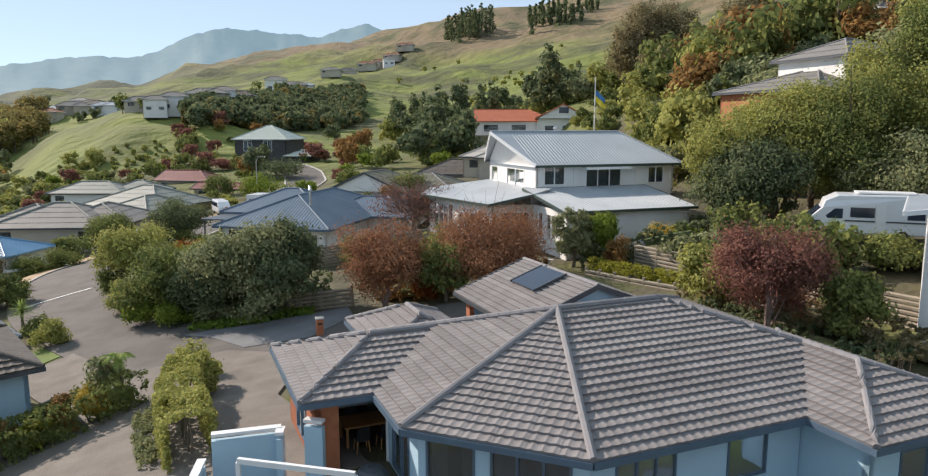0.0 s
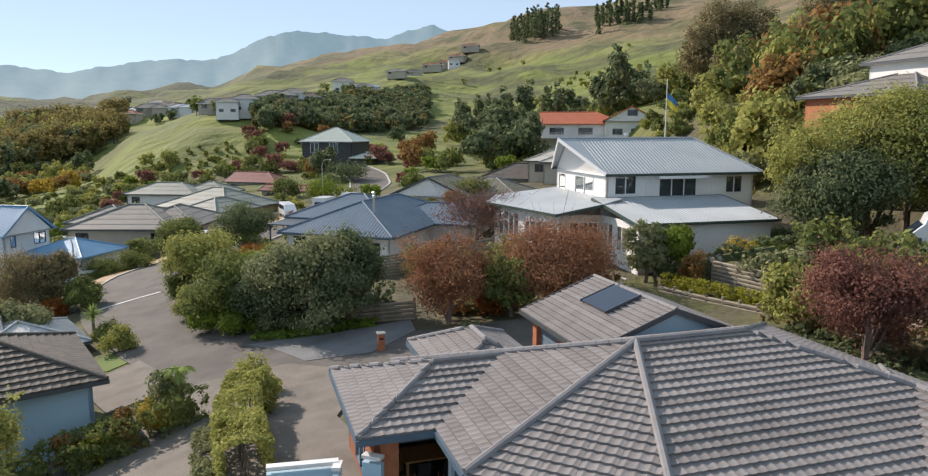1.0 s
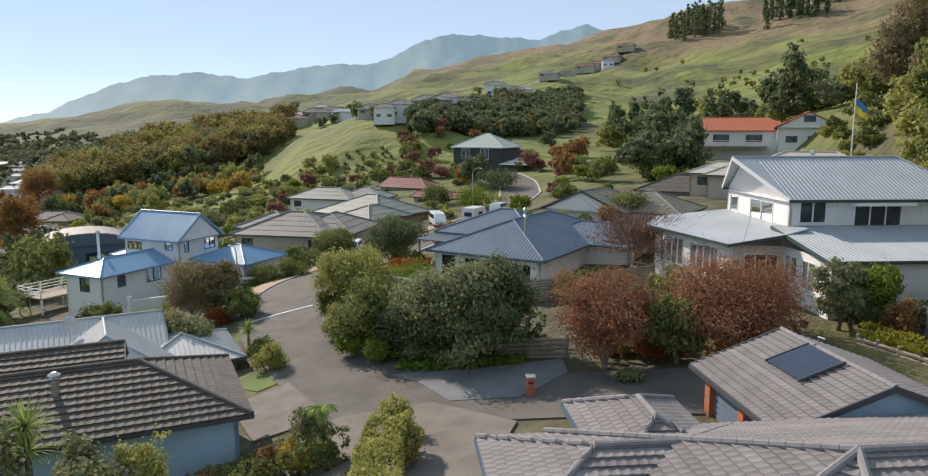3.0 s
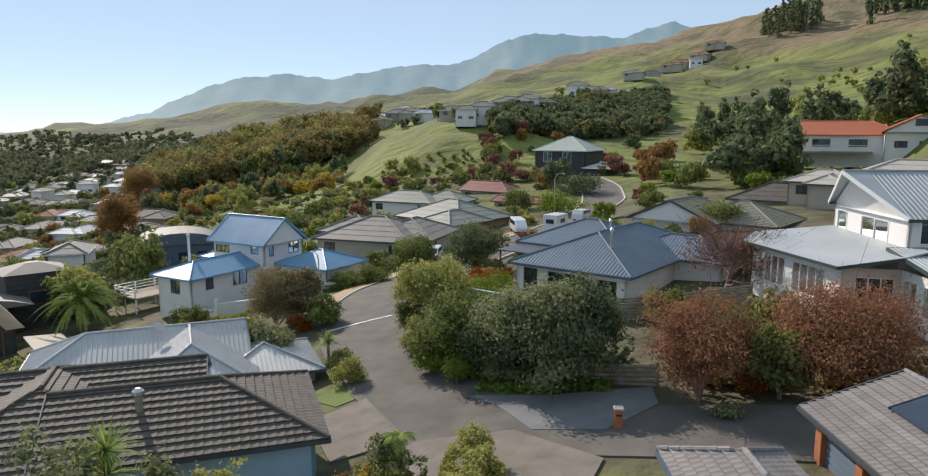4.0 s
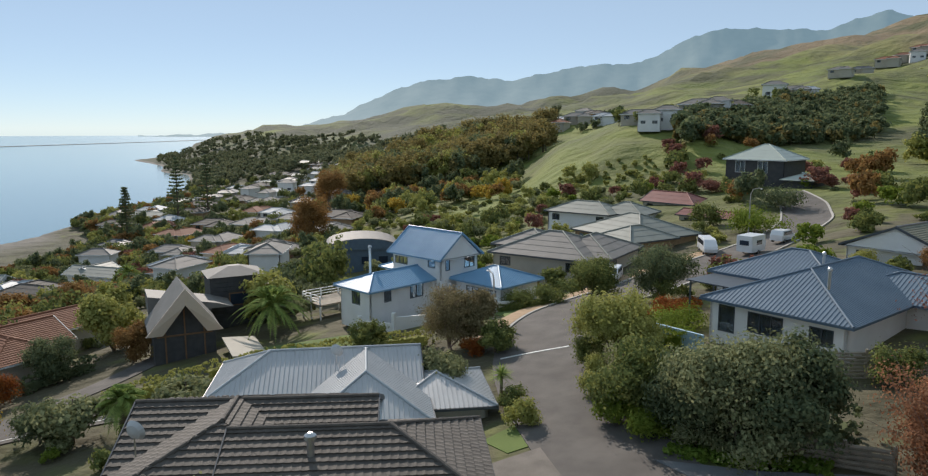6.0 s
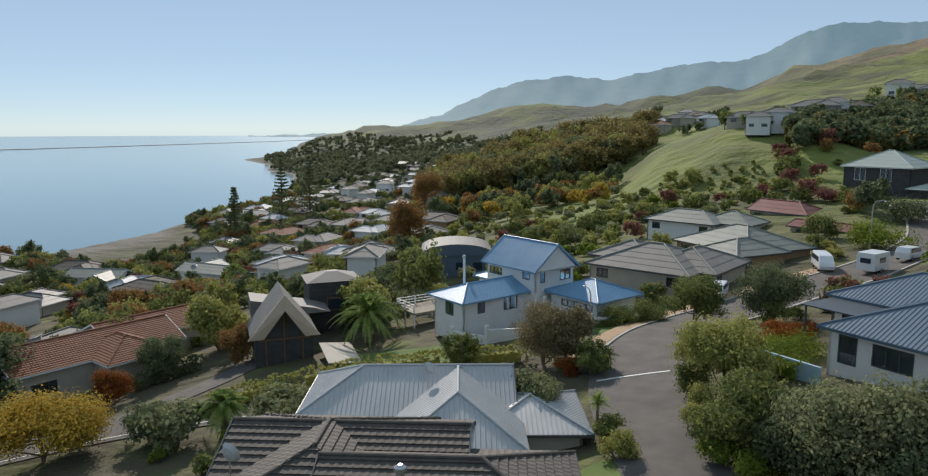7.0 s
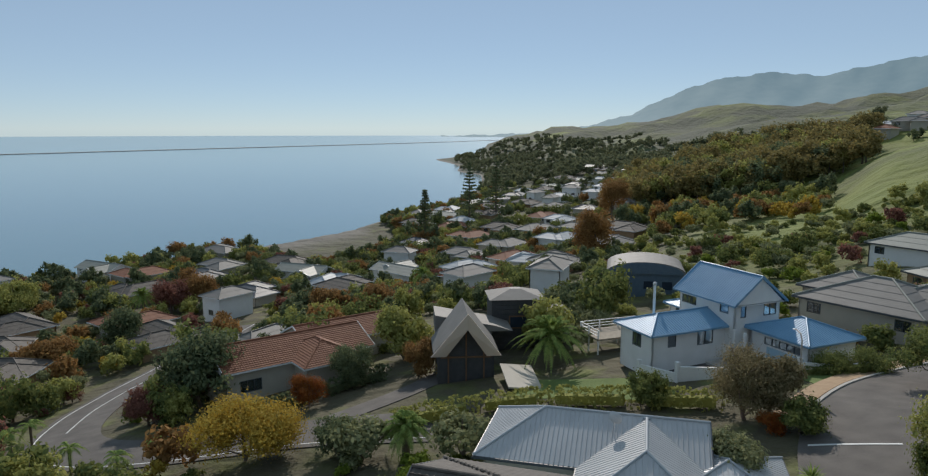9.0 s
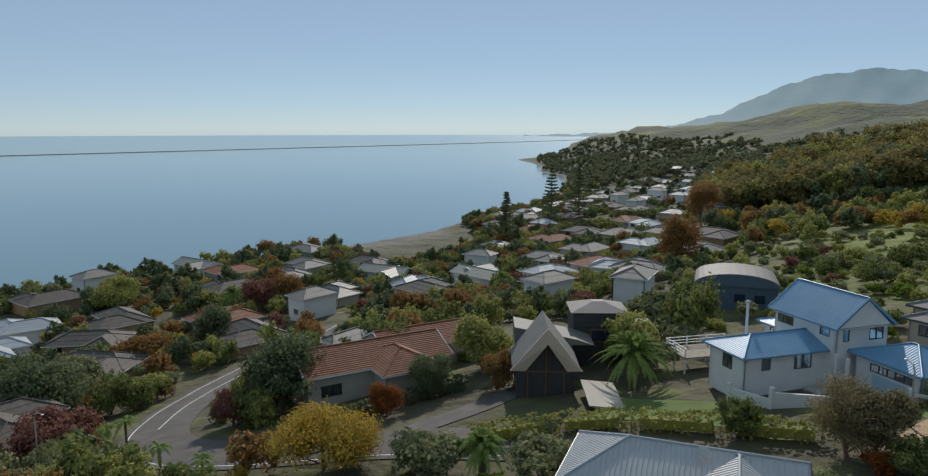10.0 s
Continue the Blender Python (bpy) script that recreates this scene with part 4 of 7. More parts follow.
def lean(parent, s0, s1, q0, q1, zlow, zhigh, side, style, roof_mat, wall_mat, trim, floor, wins=None, over=0.45, frame_mat="white_frame", walls="nesw"):
    """A single-slope roof that falls to the given side (s, n, e or w), with walls under it."""
    ru = (q1 - q0) if side in "sn" else (s1 - s0)
    ln_ = (s1 - s0) if side in "sn" else (q1 - q0)
    o, u, n = {"s": ((s0, q0), (1, 0), (0, 1)), "n": ((s1, q1), (-1, 0), (0, -1)), "w": ((s0, q1), (0, -1), (1, 0)), "e": ((s1, q0), (0, 1), (-1, 0))}[side]
    roof_face((*o, zlow), (*u, 0), (*n, 0), ln_, ru, (zhigh - zlow) / ru, 0, 0, style, "roof", roof_mat, parent)
    c = [(s0, q0), (s1, q0), (s1, q1), (s0, q1)]

    def hz(a, b):
        f = {"s": (b - q0), "n": (q1 - b), "w": (a - s0), "e": (s1 - a)}[side] / ru
        return zlow + (zhigh - zlow) * f
    for p, q in zip(c, c[1:] + c[:1]):
        part("gutter", MB().beam((*p, hz(*p) - 0.09), (*q, hz(*q) - 0.09), 0.13, 0.2), trim, parent)
    x0, x1, y0, y1 = s0 + over, s1 - over, q0 + over, q1 - over
    wins = wins or {}
    for key, p, q in (("s", (x0, y0), (x1, y0)), ("e", (x1, y0), (x1, y1)), ("n", (x1, y1), (x0, y1)), ("w", (x0, y1), (x0, y0))):
        if key in walls:
            wall(parent, p, q, floor, min(hz(*p), hz(*q)) - 0.16, wall_mat, wins.get(key, ()), frame_mat=frame_mat)


HH, GH, HG = ("hip", "hip"), ("gable", "hip"), ("hip", "gable")

# ---- the house below the camera ----
ROT = 22.7
home = thing("tiled_house", "single-storey pale blue house with grey concrete tile hip roof", "house", (3.2, 23.6, -0.75), ROT)
EV, TP = 2.5, 0.323
W2, K = 6.5, 0.4142
for o, u, n, L, h0, h1 in (((-2.69, -6.5), (1, 0), (0, 1), 13.29, K, 1), ((-6.5, 6.5), (0, -1), (1, 0), 9.19, 1, K), ((10.6, 6.5), (-1, 0), (0, -1), 17.1, 1, 1),
                           ((10.6, -6.5), (0, 1), (-1, 0), 13.0, 1, 1), ((-6.5, -2.69), (0.7071, -0.7071), (0.7071, 0.7071), 5.388, K, K)):
    roof_face((*o, EV), (*u, 0), (*n, 0), L, W2, TP, h0, h1, "tile", "roof", "tile_grey", home, 150 if L < 13.9 and o[1] < 0 and o[0] < 0 else 0)
apex, east = (0, 0, EV + W2 * TP), (4.1, 0, EV + W2 * TP)
for p, q in ((apex, east), (apex, (-2.69, -6.5, EV)), (apex, (-6.5, -2.69, EV)), (apex, (-6.5, 6.5, EV)), (east, (10.6, -6.5, EV)), (east, (10.6, 6.5, EV))):
    p, q = Vector(p) + Vector((0, 0, 0.05)), Vector(q) + Vector((0, 0, 0.05))
    mb = ridge_tube(p, q, 0.125, True)
    part("ridge_cap", mb, "cap_grey", home)
for p, q in (((-2.69, -6.5), (10.6, -6.5)), ((-2.69, -6.5), (-6.5, -2.69)), ((-6.5, -2.69), (-6.5, 6.5)), ((-6.5, 6.5), (10.6, 6.5)), ((10.6, 6.5), (10.6, -6.5))):
    part("gutter", MB().beam((*p, EV - 0.1), (*q, EV - 0.1), 0.14, 0.19), "trim_blue", home)
part("soffit", MB().quad((-2.69, -6.5, EV - 0.17), (10.6, -6.5, EV - 0.17), (10.6, 6.5, EV - 0.17), (-6.5, 6.5, EV - 0.17), (-6.5, -2.69, EV - 0.17)), "trim_blue", home)
wall(home, (-2.4, -5.9), (5.0, -5.9), -0.6, EV - 0.2, "blue_and_shade_wall", [(0.8, 0.65, 2.0, 2.05, 3), (4.6, 1.3, 1.5, 1.3, 1)], frame_mat="trim_blue")
wall(home, (-5.9, -2.4), (-2.4, -5.9), -0.6, EV - 0.2, "blue_and_shade_wall", [(0.25, 0.6, 1.5, 2.3, 1), (2.2, 0.6, 2.3, 2.3, 3)], frame_mat="trim_blue")
wall(home, (-5.9, 0.6), (-5.9, -2.4), -0.6, EV - 0.2, "blue_and_shade_wall", [(0.5, 0.62, 1.7, 1.95, 2)], frame_mat="trim_blue")
wall(home, (10.0, -5.9), (10.0, 5.9), -0.6, EV - 0.2, "blue_and_shade_wall", frame_mat="trim_blue")
wall(home, (10.0, 5.9), (-5.9, 5.9), -0.6, EV - 0.2, "blue_and_shade_wall", frame_mat="trim_blue")
wing(home, 4.5, 10.7, -8.7, 0.5, EV, TP, "q", ("hip", "hip"), wall_mat="blue_and_shade_wall", floor=-0.6, trim="trim_blue", frame_mat="trim_blue", walls="sew",
     wins={"s": [(1.2, 0.9, 2.4, 1.6, 2)], "w": [(0.4, 0.6, 1.5, 2.1, 2)]})
wing(home, -8.8, 0.0, 0.1, 6.3, EV, TP, "s", ("hip", "hip"), wall_mat="brick", floor=-0.6, trim="trim_blue", walls="wn", wins={"w": [(1.6, 0.7, 1.9, 2.0, 2)]}, frame_mat="trim_blue")
wing(home, -5.3, -1.1, 3.0, 8.9, EV, 0.46, "q", ("hip", "hip"), wall_mat="brick", floor=-0.6, trim="trim_blue", walls="nw", frame_mat="trim_blue")
# the dining bay, open to the terrace
wall(home, (-8.25, 0.65), (-7.5, 0.65), -0.6, EV - 0.2, "brick", thick=0.5, name="brick_pier")
part("door_post", MB().box(-5.95, 0.6, -0.6, -5.83, 0.72, EV - 0.2), "white_frame", home)
part("door_track", MB().box(-7.5, 0.6, 2.0, -5.9, 0.75, 2.3), "trim_dark", home)
part("floor", MB().box(-8.1, 0.7, -0.5, 0, 5.7, -0.12), "concrete", home, "pale interior floor")
part("inner_wall", MB().box(-1.6, 0.7, -0.12, -1.45, 5.7, EV - 0.2), "white", home)

garage = thing("garage", "low gabled garage with grey tile roof and brick piers", "garage", (3.2, 23.6, -1.15), ROT)
wing(garage, 1.9, 10.3, 6.7, 14.2, 2.35, 0.36, "q", ("gable", "gable"), wall_mat="blue_and_shade_wall", floor=-0.7, trim="trim_dark", walls="nes", roof_mat="tile_grey")
for i in range(3):
    part("brick_pier", MB().box(2.3, 13.0 - 3.0 * i, -0.6, 2.75, 13.5 - 3.0 * i, 2.2, 0.02), "brick", garage, "orange brick pier")
door = part("garage_door", MB().box(2.56, 7.3, -0.5, 2.6, 13.0, 2.05), "iron_slate", garage, "slate blue ribbed roller door")
for i in range(9):
    part("slat", MB().box(2.52, 7.32, -0.48 + 0.28 * i, 2.59, 12.98, -0.26 + 0.28 * i, 0.01), "iron_slate", door)


def on_slope(x, y, z, rot, t):
    """A pose lying on a roof slope that rises along the local x axis."""
    return pose(x, y, z, 0, 0, rot) @ pose(0, 0, 0, 0, -math.degrees(math.atan(t)), 0)


solar = thing("solar_panel", "black solar water panel lying on the garage roof", "solar panel")
c, s_ = math.cos(radians(ROT)), math.sin(radians(ROT))
sp = (5.0, 10.5)
solar.matrix_basis = on_slope(3.2 + sp[0] * c - sp[1] * s_, 23.6 + sp[0] * s_ + sp[1] * c, 1.2 + (sp[0] - 1.9) * 0.36 + 0.12, ROT, 0.36)
part("glass_face", MB().box(-0.95, -1.2, 0, 0.95, 1.2, 0.07), "panel", solar)
for a in (-1.25, 1.2):
    part("frame_rail", MB().box(-1.0, a, -0.02, 1.0, a + 0.05, 0.1), "trim_dark", solar)
part("pipe", MB().tube([(0.95, 1.0, 0.05), (1.3, 1.0, 0.05), (1.35, 1.0, 0.3), (1.35, 0.5, 0.35)], [0.03] * 4, 6), "steel", solar)

# ---- the dark-tiled house ----
dark = thing("tiled_house", "single-storey house with dark brown concrete tile roof", "house", (-24.8, 30.5, -3.1), 42)
DT = 0.39
# bluish shade of these walls is put into their colour
DK = dict(roof_mat="tile_dark", cap_mat="tile_dark", wall_mat="blue_and_shade_wall", trim="trim_dark")
TILE.update(course=0.44, pan=0.36, step=0.07)
wing(dark, -7, 4.36, -4.36, 4.36, 2.6, DT, "s", ("gable", "hip"), floor=-1.2, **DK)
wing(dark, -12.1, -2.5, -4.32, 8.0, 2.6, DT, "q", HH, floor=-3.5, bare=((-4.32, -2.5),), **DK)
wing(dark, -12, -0.6, -1.2, 7.8, 2.6, DT, "s", ("gable", "gable"), floor=-3.5, **DK)
TILE.update(course=0.345, pan=0.30, step=0.058)

# the pale iron-roofed house beyond it
grey = thing("iron_roofed_house", "single-storey house with pale grey ribbed iron roof", "house", (-43.1, 38.0, -5.8), 45.6)
GR = dict(style="rib", roof_mat="iron_grey", cap_mat="iron_pale", wall_mat="cream", floor=-2.5, trim="trim_dark", cap=0.1)
wing(grey, -3.94, 10.2, -3.94, 3.94, 2.83, 0.505, "s", HG, **GR)
wing(grey, 2.4, 10.4, -9.0, 3.7, 2.83, 0.49, "q", HH, **GR)
wing(grey, 7.5, 14.6, -6.0, 1.2, 2.5, 0.32, "s", HH, **GR)

# the blue-roofed house
blue = thing("blue_roofed_house", "white plastered house with bright blue ribbed iron roofs", "house", (-53.75, 69.04, -6.0), -6.34)
BR = dict(style="rib", roof_mat="iron_blue", cap_mat="iron_blue", wall_mat="white", trim="iron_blue", cap=0.09)
wing(blue, -7.38, -1.17, -9.18, 4.0, 3.14, 0.381, "q", HH, floor=-1.4, wins={"e": [(1.9, 2.95, 1.0, 1.3, 1), (5.6, 2.75, 2.0, 1.6, 2)], "s": [(2.0, 2.7, 1.4, 1.5, 2)]}, **BR)
wing(blue, -9.15, 0, 0, 7.11, 5.48, 0.755, "s", ("gable", "gable"), floor=-1.0, over=0.5, wins={"s": [(0.4, 5.1, 2.2, 0.9, 3), (6.1, 5.3, 1.2, 1.0, 1)], "e": [(0.8, 5.0, 0.7, 1.25, 1), (3.9, 4.95, 1.7, 1.35, 2)]}, **BR)
wing(blue, -0.6, 7.37, 1.93, 9.33, 3.14, 0.381, "s", HH, floor=-1.2, wins={"s": [(1.7, 3.0, 4.5, 0.75, 5)]}, **BR)
wing(blue, -12.6, -4.5, 1.5, 9.5, 3.0, 0.34, "s", HH, floor=-1.2, wins={"s": [(1.0, 1.9, 2.2, 2.0, 2)]}, **BR)
part("porch_floor", MB().box(-1.3, -2.2, -1.2, 1.9, 2.4, -0.35, 0.05), "kerb", blue, "pale entrance porch slab")
for x in (-0.2, 1.2):
    part("porch_column", MB().box(x - 0.14, 0.2, -0.5, x + 0.14, 0.48, 3.0, 0.02), "white", blue)
part("garage_door", MB().box(2.0, 2.44, -0.6, 6.4, 2.5, 1.6), "blue_and_shade_wall", blue, "pale blue panelled garage door")
part("chimney", MB().box(8.6, 6.0, -1.5, 10.2, 8.0, 1.4, 0.04), "white", blue, "white plastered store beside the garage")

# the slate-blue roofed house
slate = thing("slate_roofed_house", "white house with slate blue ribbed iron hip roof", "house", (-21.84, 60.91, -0.9), -13.9)
SR = dict(style="rib", roof_mat="iron_slate", cap_mat="iron_slate", wall_mat="white", trim="trim_blue", cap=0.09, floor=-2.2)
wing(slate, 0, 10.94, 0, 18.8, 2.49, 0.417, "q", HH, wins={"s": [(0.7, 2.3, 1.3, 2.0, 1), (3.0, 2.7, 2.6, 1.5, 3), (7.4, 2.9, 1.6, 1.2, 2)]}, **SR)
wing(slate, -5.4, 6, 9.5, 19.3, 2.49, 0.417, "s", HH, wins={"s": [(0.6, 2.4, 3.4, 1.8, 4)]}, **SR)
wing(slate, 5, 15, 9.6, 17, 2.49, 0.417, "s", HH, **SR)
part("terrace_wall", MB().box(-3.4, -1.6, -2.2, 1.4, -1.4, 0.1), "blue_and_shade_wall", slate, "pale blue terrace wall")
for x in (-4.6, -2.4, -0.2):
    part("screen_post", MB().box(x, 5.5, -2.0, x + 0.12, 5.62, 2.2), "trim_dark", slate)
part("screen_roof", MB().box(-4.8, 5.3, 2.2, 0.4, 9.6, 2.3), "trim_dark", slate, "dark flat roof of a screened porch")

# the two-storey white house: a gable that rakes forward, a steep hip at the far end, lean-to roofs below
white = thing("two_storey_house", "two-storey white house with weathered pale iron roof", "house", (5.73, 56.76, 1.2), 20.1)
WE, WW, WR, WL, WH = 5.81, 11.0, 2.62, 14.0, 3.12          # eave, width, rise, length, run of the hip
for o, u, n, L, run, tp, h0, h1 in (((0, 0), (1, 0), (0, 1), WL, WW / 2, WR / (WW / 2), 0, WH / (WW / 2)), ((WL, WW), (-1, 0), (0, -1), WL, WW / 2, WR / (WW / 2), WH / (WW / 2), 0),
                                    ((WL, 0), (0, 1), (-1, 0), WW, WH, WR / WH, WW / 2 / WH, WW / 2 / WH)):
    roof_face((*o, WE), (*u, 0), (*n, 0), L, run, tp, h0, h1, "rib", "roof", "iron_pale", white)
prow = Vector((-1.7, WW / 2, WE + WR))
for q in (0, WW):
    tri = [Vector((0, q, WE)), Vector((0, WW / 2, WE + WR)), prow]
    part("roof_overhang", MB().prism([v + Vector((0, 0, 0.02)) for v in tri], [v - Vector((0, 0, 0.12)) for v in tri]), "iron_pale", white)
    part("barge_board", MB().beam((0, q, WE - 0.06), prow - Vector((0, 0, 0.06)), 0.08, 0.26), "white_frame", white)
    part("gutter", MB().beam((0, q, WE - 0.1), (WL + 0.06, q, WE - 0.1), 0.13, 0.2), "trim_green", white)
part("gutter", MB().beam((WL, 0, WE - 0.1), (WL, WW, WE - 0.1), 0.13, 0.2), "trim_green", white)
for p, q in ((prow, Vector((WL - WH, WW / 2, WE + WR))), (Vector((WL - WH, WW / 2, WE + WR)), Vector((WL, 0, WE))), (Vector((WL - WH, WW / 2, WE + WR)), Vector((WL, WW, WE)))):
    part("ridge_cap", ridge_tube(p + Vector((0, 0, 0.05)), q + Vector((0, 0, 0.05)), 0.09, False), "iron_pale", white)
part("soffit", MB().quad((0, 0, WE - 0.16), (0, WW, WE - 0.16), (WL, WW, WE - 0.16), (WL, 0, WE - 0.16)), "white_frame", white)
wall(white, (0.3, 0.5), (13.5, 0.5), -1.5, WE - 0.05, "white", [(0.7, 5.65, 1.9, 1.5, 2), (4.55, 5.3, 3.4, 1.85, 3), (10.6, 5.6, 1.6, 1.4, 2)], frame_mat="white_frame")
wall(white, (13.5, 0.5), (13.5, 10.5), -1.5, WE - 0.05, "white", frame_mat="white_frame")
wall(white, (13.5, 10.5), (0.3, 10.5), -1.5, WE - 0.05, "white", frame_mat="white_frame")
wall(white, (0.3, 10.5), (0.3, 0.5), -1.5, WE - 0.05, "white", [(0.5, 5.2, 1.5, 1.65, 1), (4.1, 5.2, 3.6, 1.65, 2)], frame_mat="white_frame")
part("gable_wall", MB().prism([(0.3, 0.5, WE - 0.05), (0.3, 10.5, WE - 0.05), (-0.9, WW / 2, WE + WR - 0.25)], [(0.5, 0.5, WE - 0.05), (0.5, 10.5, WE - 0.05), (-0.7, WW / 2, WE + WR - 0.25)]), "white", white)
part("canopy", MB().box(4.5, -0.35, WE - 0.42, 8.7, 0.5, WE - 0.22), "white_frame", white, "white flashing over the bay window")
for x in (3.7, 9.6):
    part("downpipe", MB().tube([(x, 0.42, WE - 0.2), (x, 0.42, 3.6)], [0.045, 0.045], 6), "white_frame", white)
lean(white, -0.9, 10.6, -6.7, 0.5, 2.85, 3.98, "s", "rib", "iron_pale", "white", "trim_green", -2.5, {"s": [(2.4, 4.0, 1.6, 0.9, 1)], "w": [(0.8, 2.9, 1.6, 1.9, 2), (3.0, 2.9, 1.6, 1.9, 2)]})
low = [(-4.2, -0.4, 2.9), (-0.9, -1.6, 3.7), (0.9, -1.0, 4.0), (0.9, 10.5, 4.1), (-5.0, 12.0, 3.3), (-6.6, 9.9, 2.9)]
part("porch_roof", MB().prism([(x, y, z - 0.1) for x, y, z in low], low), "iron_pale", white)
for p, q in zip(low, low[1:2] + low[2:]):
    if p[0] < 0.5 and q[0] < 0.5:
        part("gutter", MB().beam((p[0], p[1], p[2] - 0.1), (q[0], q[1], q[2] - 0.1), 0.13, 0.2), "trim_green", white)
part("gutter", MB().beam((-6.6, 9.9, 2.8), (-4.2, -0.4, 2.8), 0.13, 0.2), "trim_green", white)
wall(white, (-3.7, 0.2), (0.9, -0.9), -2.0, 2.75, "pink", [(0.8, 2.6, 2.2, 1.6, 3)], frame_mat="white_frame")
wall(white, (-5.9, 9.6), (-3.7, 0.2), -2.0, 2.75, "white", [(0.8, 2.2, 3.2, 2.1, 4), (4.8, 2.2, 3.4, 2.1, 4)], frame_mat="white_frame")

# ---- houses further along the street ----
def simple_house(label, at, rot, wings, roof_mat, wall_mat, style="plain", trim="trim_dark", name="house", cap_mat=None, tanp=0.42, eave=2.6, wins=True, floor=-2.0):
    ob = thing(name, label, "house", at, rot)
    for i, (s0, s1, q0, q1, axis, ends) in enumerate(wings):
        ww = {"s": [(1.0, 0.9 - floor, 1.6, 1.2, 2), ((s1 - s0) - 3.6, 0.9 - floor, 1.6, 1.2, 2)], "e": [(1.2, 0.9 - floor, 1.5, 1.2, 2)], "w": [(1.2, 0.9 - floor, 1.5, 1.2, 2)]} if wins and (s1 - s0) > 6 and (q1 - q0) > 5 else {}
        wing(ob, s0, s1, q0, q1, eave, tanp, axis, ends, style, roof_mat, cap_mat or roof_mat, wall_mat, floor=floor, trim=trim, wins=ww, cap=0.13)
    return ob


simple_house("single-storey house with taupe hip roof", (-58, 84, -4.6), 5, [(0, 14, 0, 12, "s", HH), (6, 16, 3, 15, "q", HH), (-3, 6, 6, 15, "s", HH)], "iron_taupe", "cream", cap_mat="iron_olive")
simple_house("tan brick house with olive hip roof", (-59, 108, -4.3), -20, [(0, 15, 0, 13, "s", HH), (8, 16, -3, 7, "q", HH)], "iron_olive", "tan_brick")
simple_house("house with pale olive roof behind shrubs", (-76, 128, -4.4), 0, [(0, 14, 0, 9, "s", HH), (9, 19, 3, 12, "s", HH)], "iron_olive", "white")
simple_house("house with maroon iron roof", (-66, 150, -3.6), -12, [(0, 13, 0, 9, "s", GH)], "iron_maroon", "cream")
simple_house("low house with maroon striped roof", (-52, 134, -4.0), -8, [(0, 12, 0, 6, "s", ("gable", "gable"))], "iron_maroon", "cream", tanp=0.3)
simple_house("house with olive concrete tile roof and white walls", (-18, 92, -0.6), -18, [(0, 11, 0, 12, "q", GH), (6, 17, 2, 12, "s", HH)], "tile_olive", "white", style="tile", cap_mat="cap_grey")
simple_house("house with dark tile hip roof", (-8, 112, 0.2), -10, [(0, 14, 0, 10, "s", HH)], "tile_dark", "cream")
d2 = thing("house", "two-storey dark timber house with pale glare put into its hip roof's colour", "house", (-56, 172, 1.2), -8)
wing(d2, 0, 14, 0, 13, 6.1, 0.5, "s", HH, "plain", "iron_glare", "iron_glare", "dark_wall", floor=-1.5, trim="white_frame", frame_mat="white_frame", wins={"s": [(2.2, 4.7, 2.2, 2.6, 2), (7.2, 4.7, 2.2, 2.6, 2)]})
wing(d2, 14, 21, -3, 5, 2.2, 0.36, "s", HH, "plain", "iron_glare", "iron_glare", "dark_wall", floor=-1.5)
red = thing("house", "white house with orange-red roof on the hillside", "house", (1.7, 154.1, 8.6), -5)
wing(red, 0, 18, 0, 12, 2.8, 0.42, "s", GH, "plain", "iron_red", "iron_red", "white", floor=-3, trim="iron_red", wins={"s": [(2, 3.6, 3, 1.4, 3), (8, 3.6, 3, 1.4, 3)]})
wing(red, 13.5, 25, -3, 11, 3.4, 0.5, "q", ("gable", "gable"), "plain", "iron_red", "iron_red", "white", floor=-3, trim="iron_red", wins={"s": [(1.5, 3.6, 2.0, 1.2, 2), (5.2, 3.6, 1.6, 1.2, 2)]})
part("gable_window", MB().box(18.4, -2.85, 4.4, 20.4, -2.7, 5.6), "panel", red)
part("deck", MB().box(-2, -2.4, -0.4, 12.5, 0.4, -0.2), "wood", red)
for k in range(8):
    part("balustrade_post", MB().box(-2 + 2.05 * k, -2.4, -0.2, -1.9 + 2.05 * k, -2.3, 0.9), "white_frame", red)
part("deck_rail", MB().box(-2, -2.4, 0.86, 12.5, -2.3, 0.94), "white_frame", red)
simple_house("pale house with cream roof below the hillside", (-0.8, 110, 3.0), -12, [(0, 9, 0, 7, "s", HH), (3, 8, -3.5, 4, "q", HG)], "cream_roof", "cream")
simple_house("house with a broad pale roof below the red-roofed house", (7.5, 106, 4.4), -8, [(0, 14, 0, 8, "s", HH)], "cream_roof", "tan_brick")
hill = thing("house", "two-storey pale house with dark grey tile roof on the hill", "house", (29, 59, 9.9), 20)
wing(hill, 5, 15, 2, 11, 6.4, 0.42, "s", HH, "plain", "iron_taupe", "cap_grey", "white", floor=-3, wins={"s": [(1.0, 7.3, 2.0, 1.3, 2), (3.6, 7.3, 2.4, 1.3, 3)]})
wing(hill, 0, 20, 0, 13, 3.4, 0.33, "s", HH, "plain", "iron_taupe", "cap_grey", "brick", floor=-4, wins={"s": [(6, 4.6, 3, 1.4, 3), (12, 4.6, 4, 1.6, 3)]})

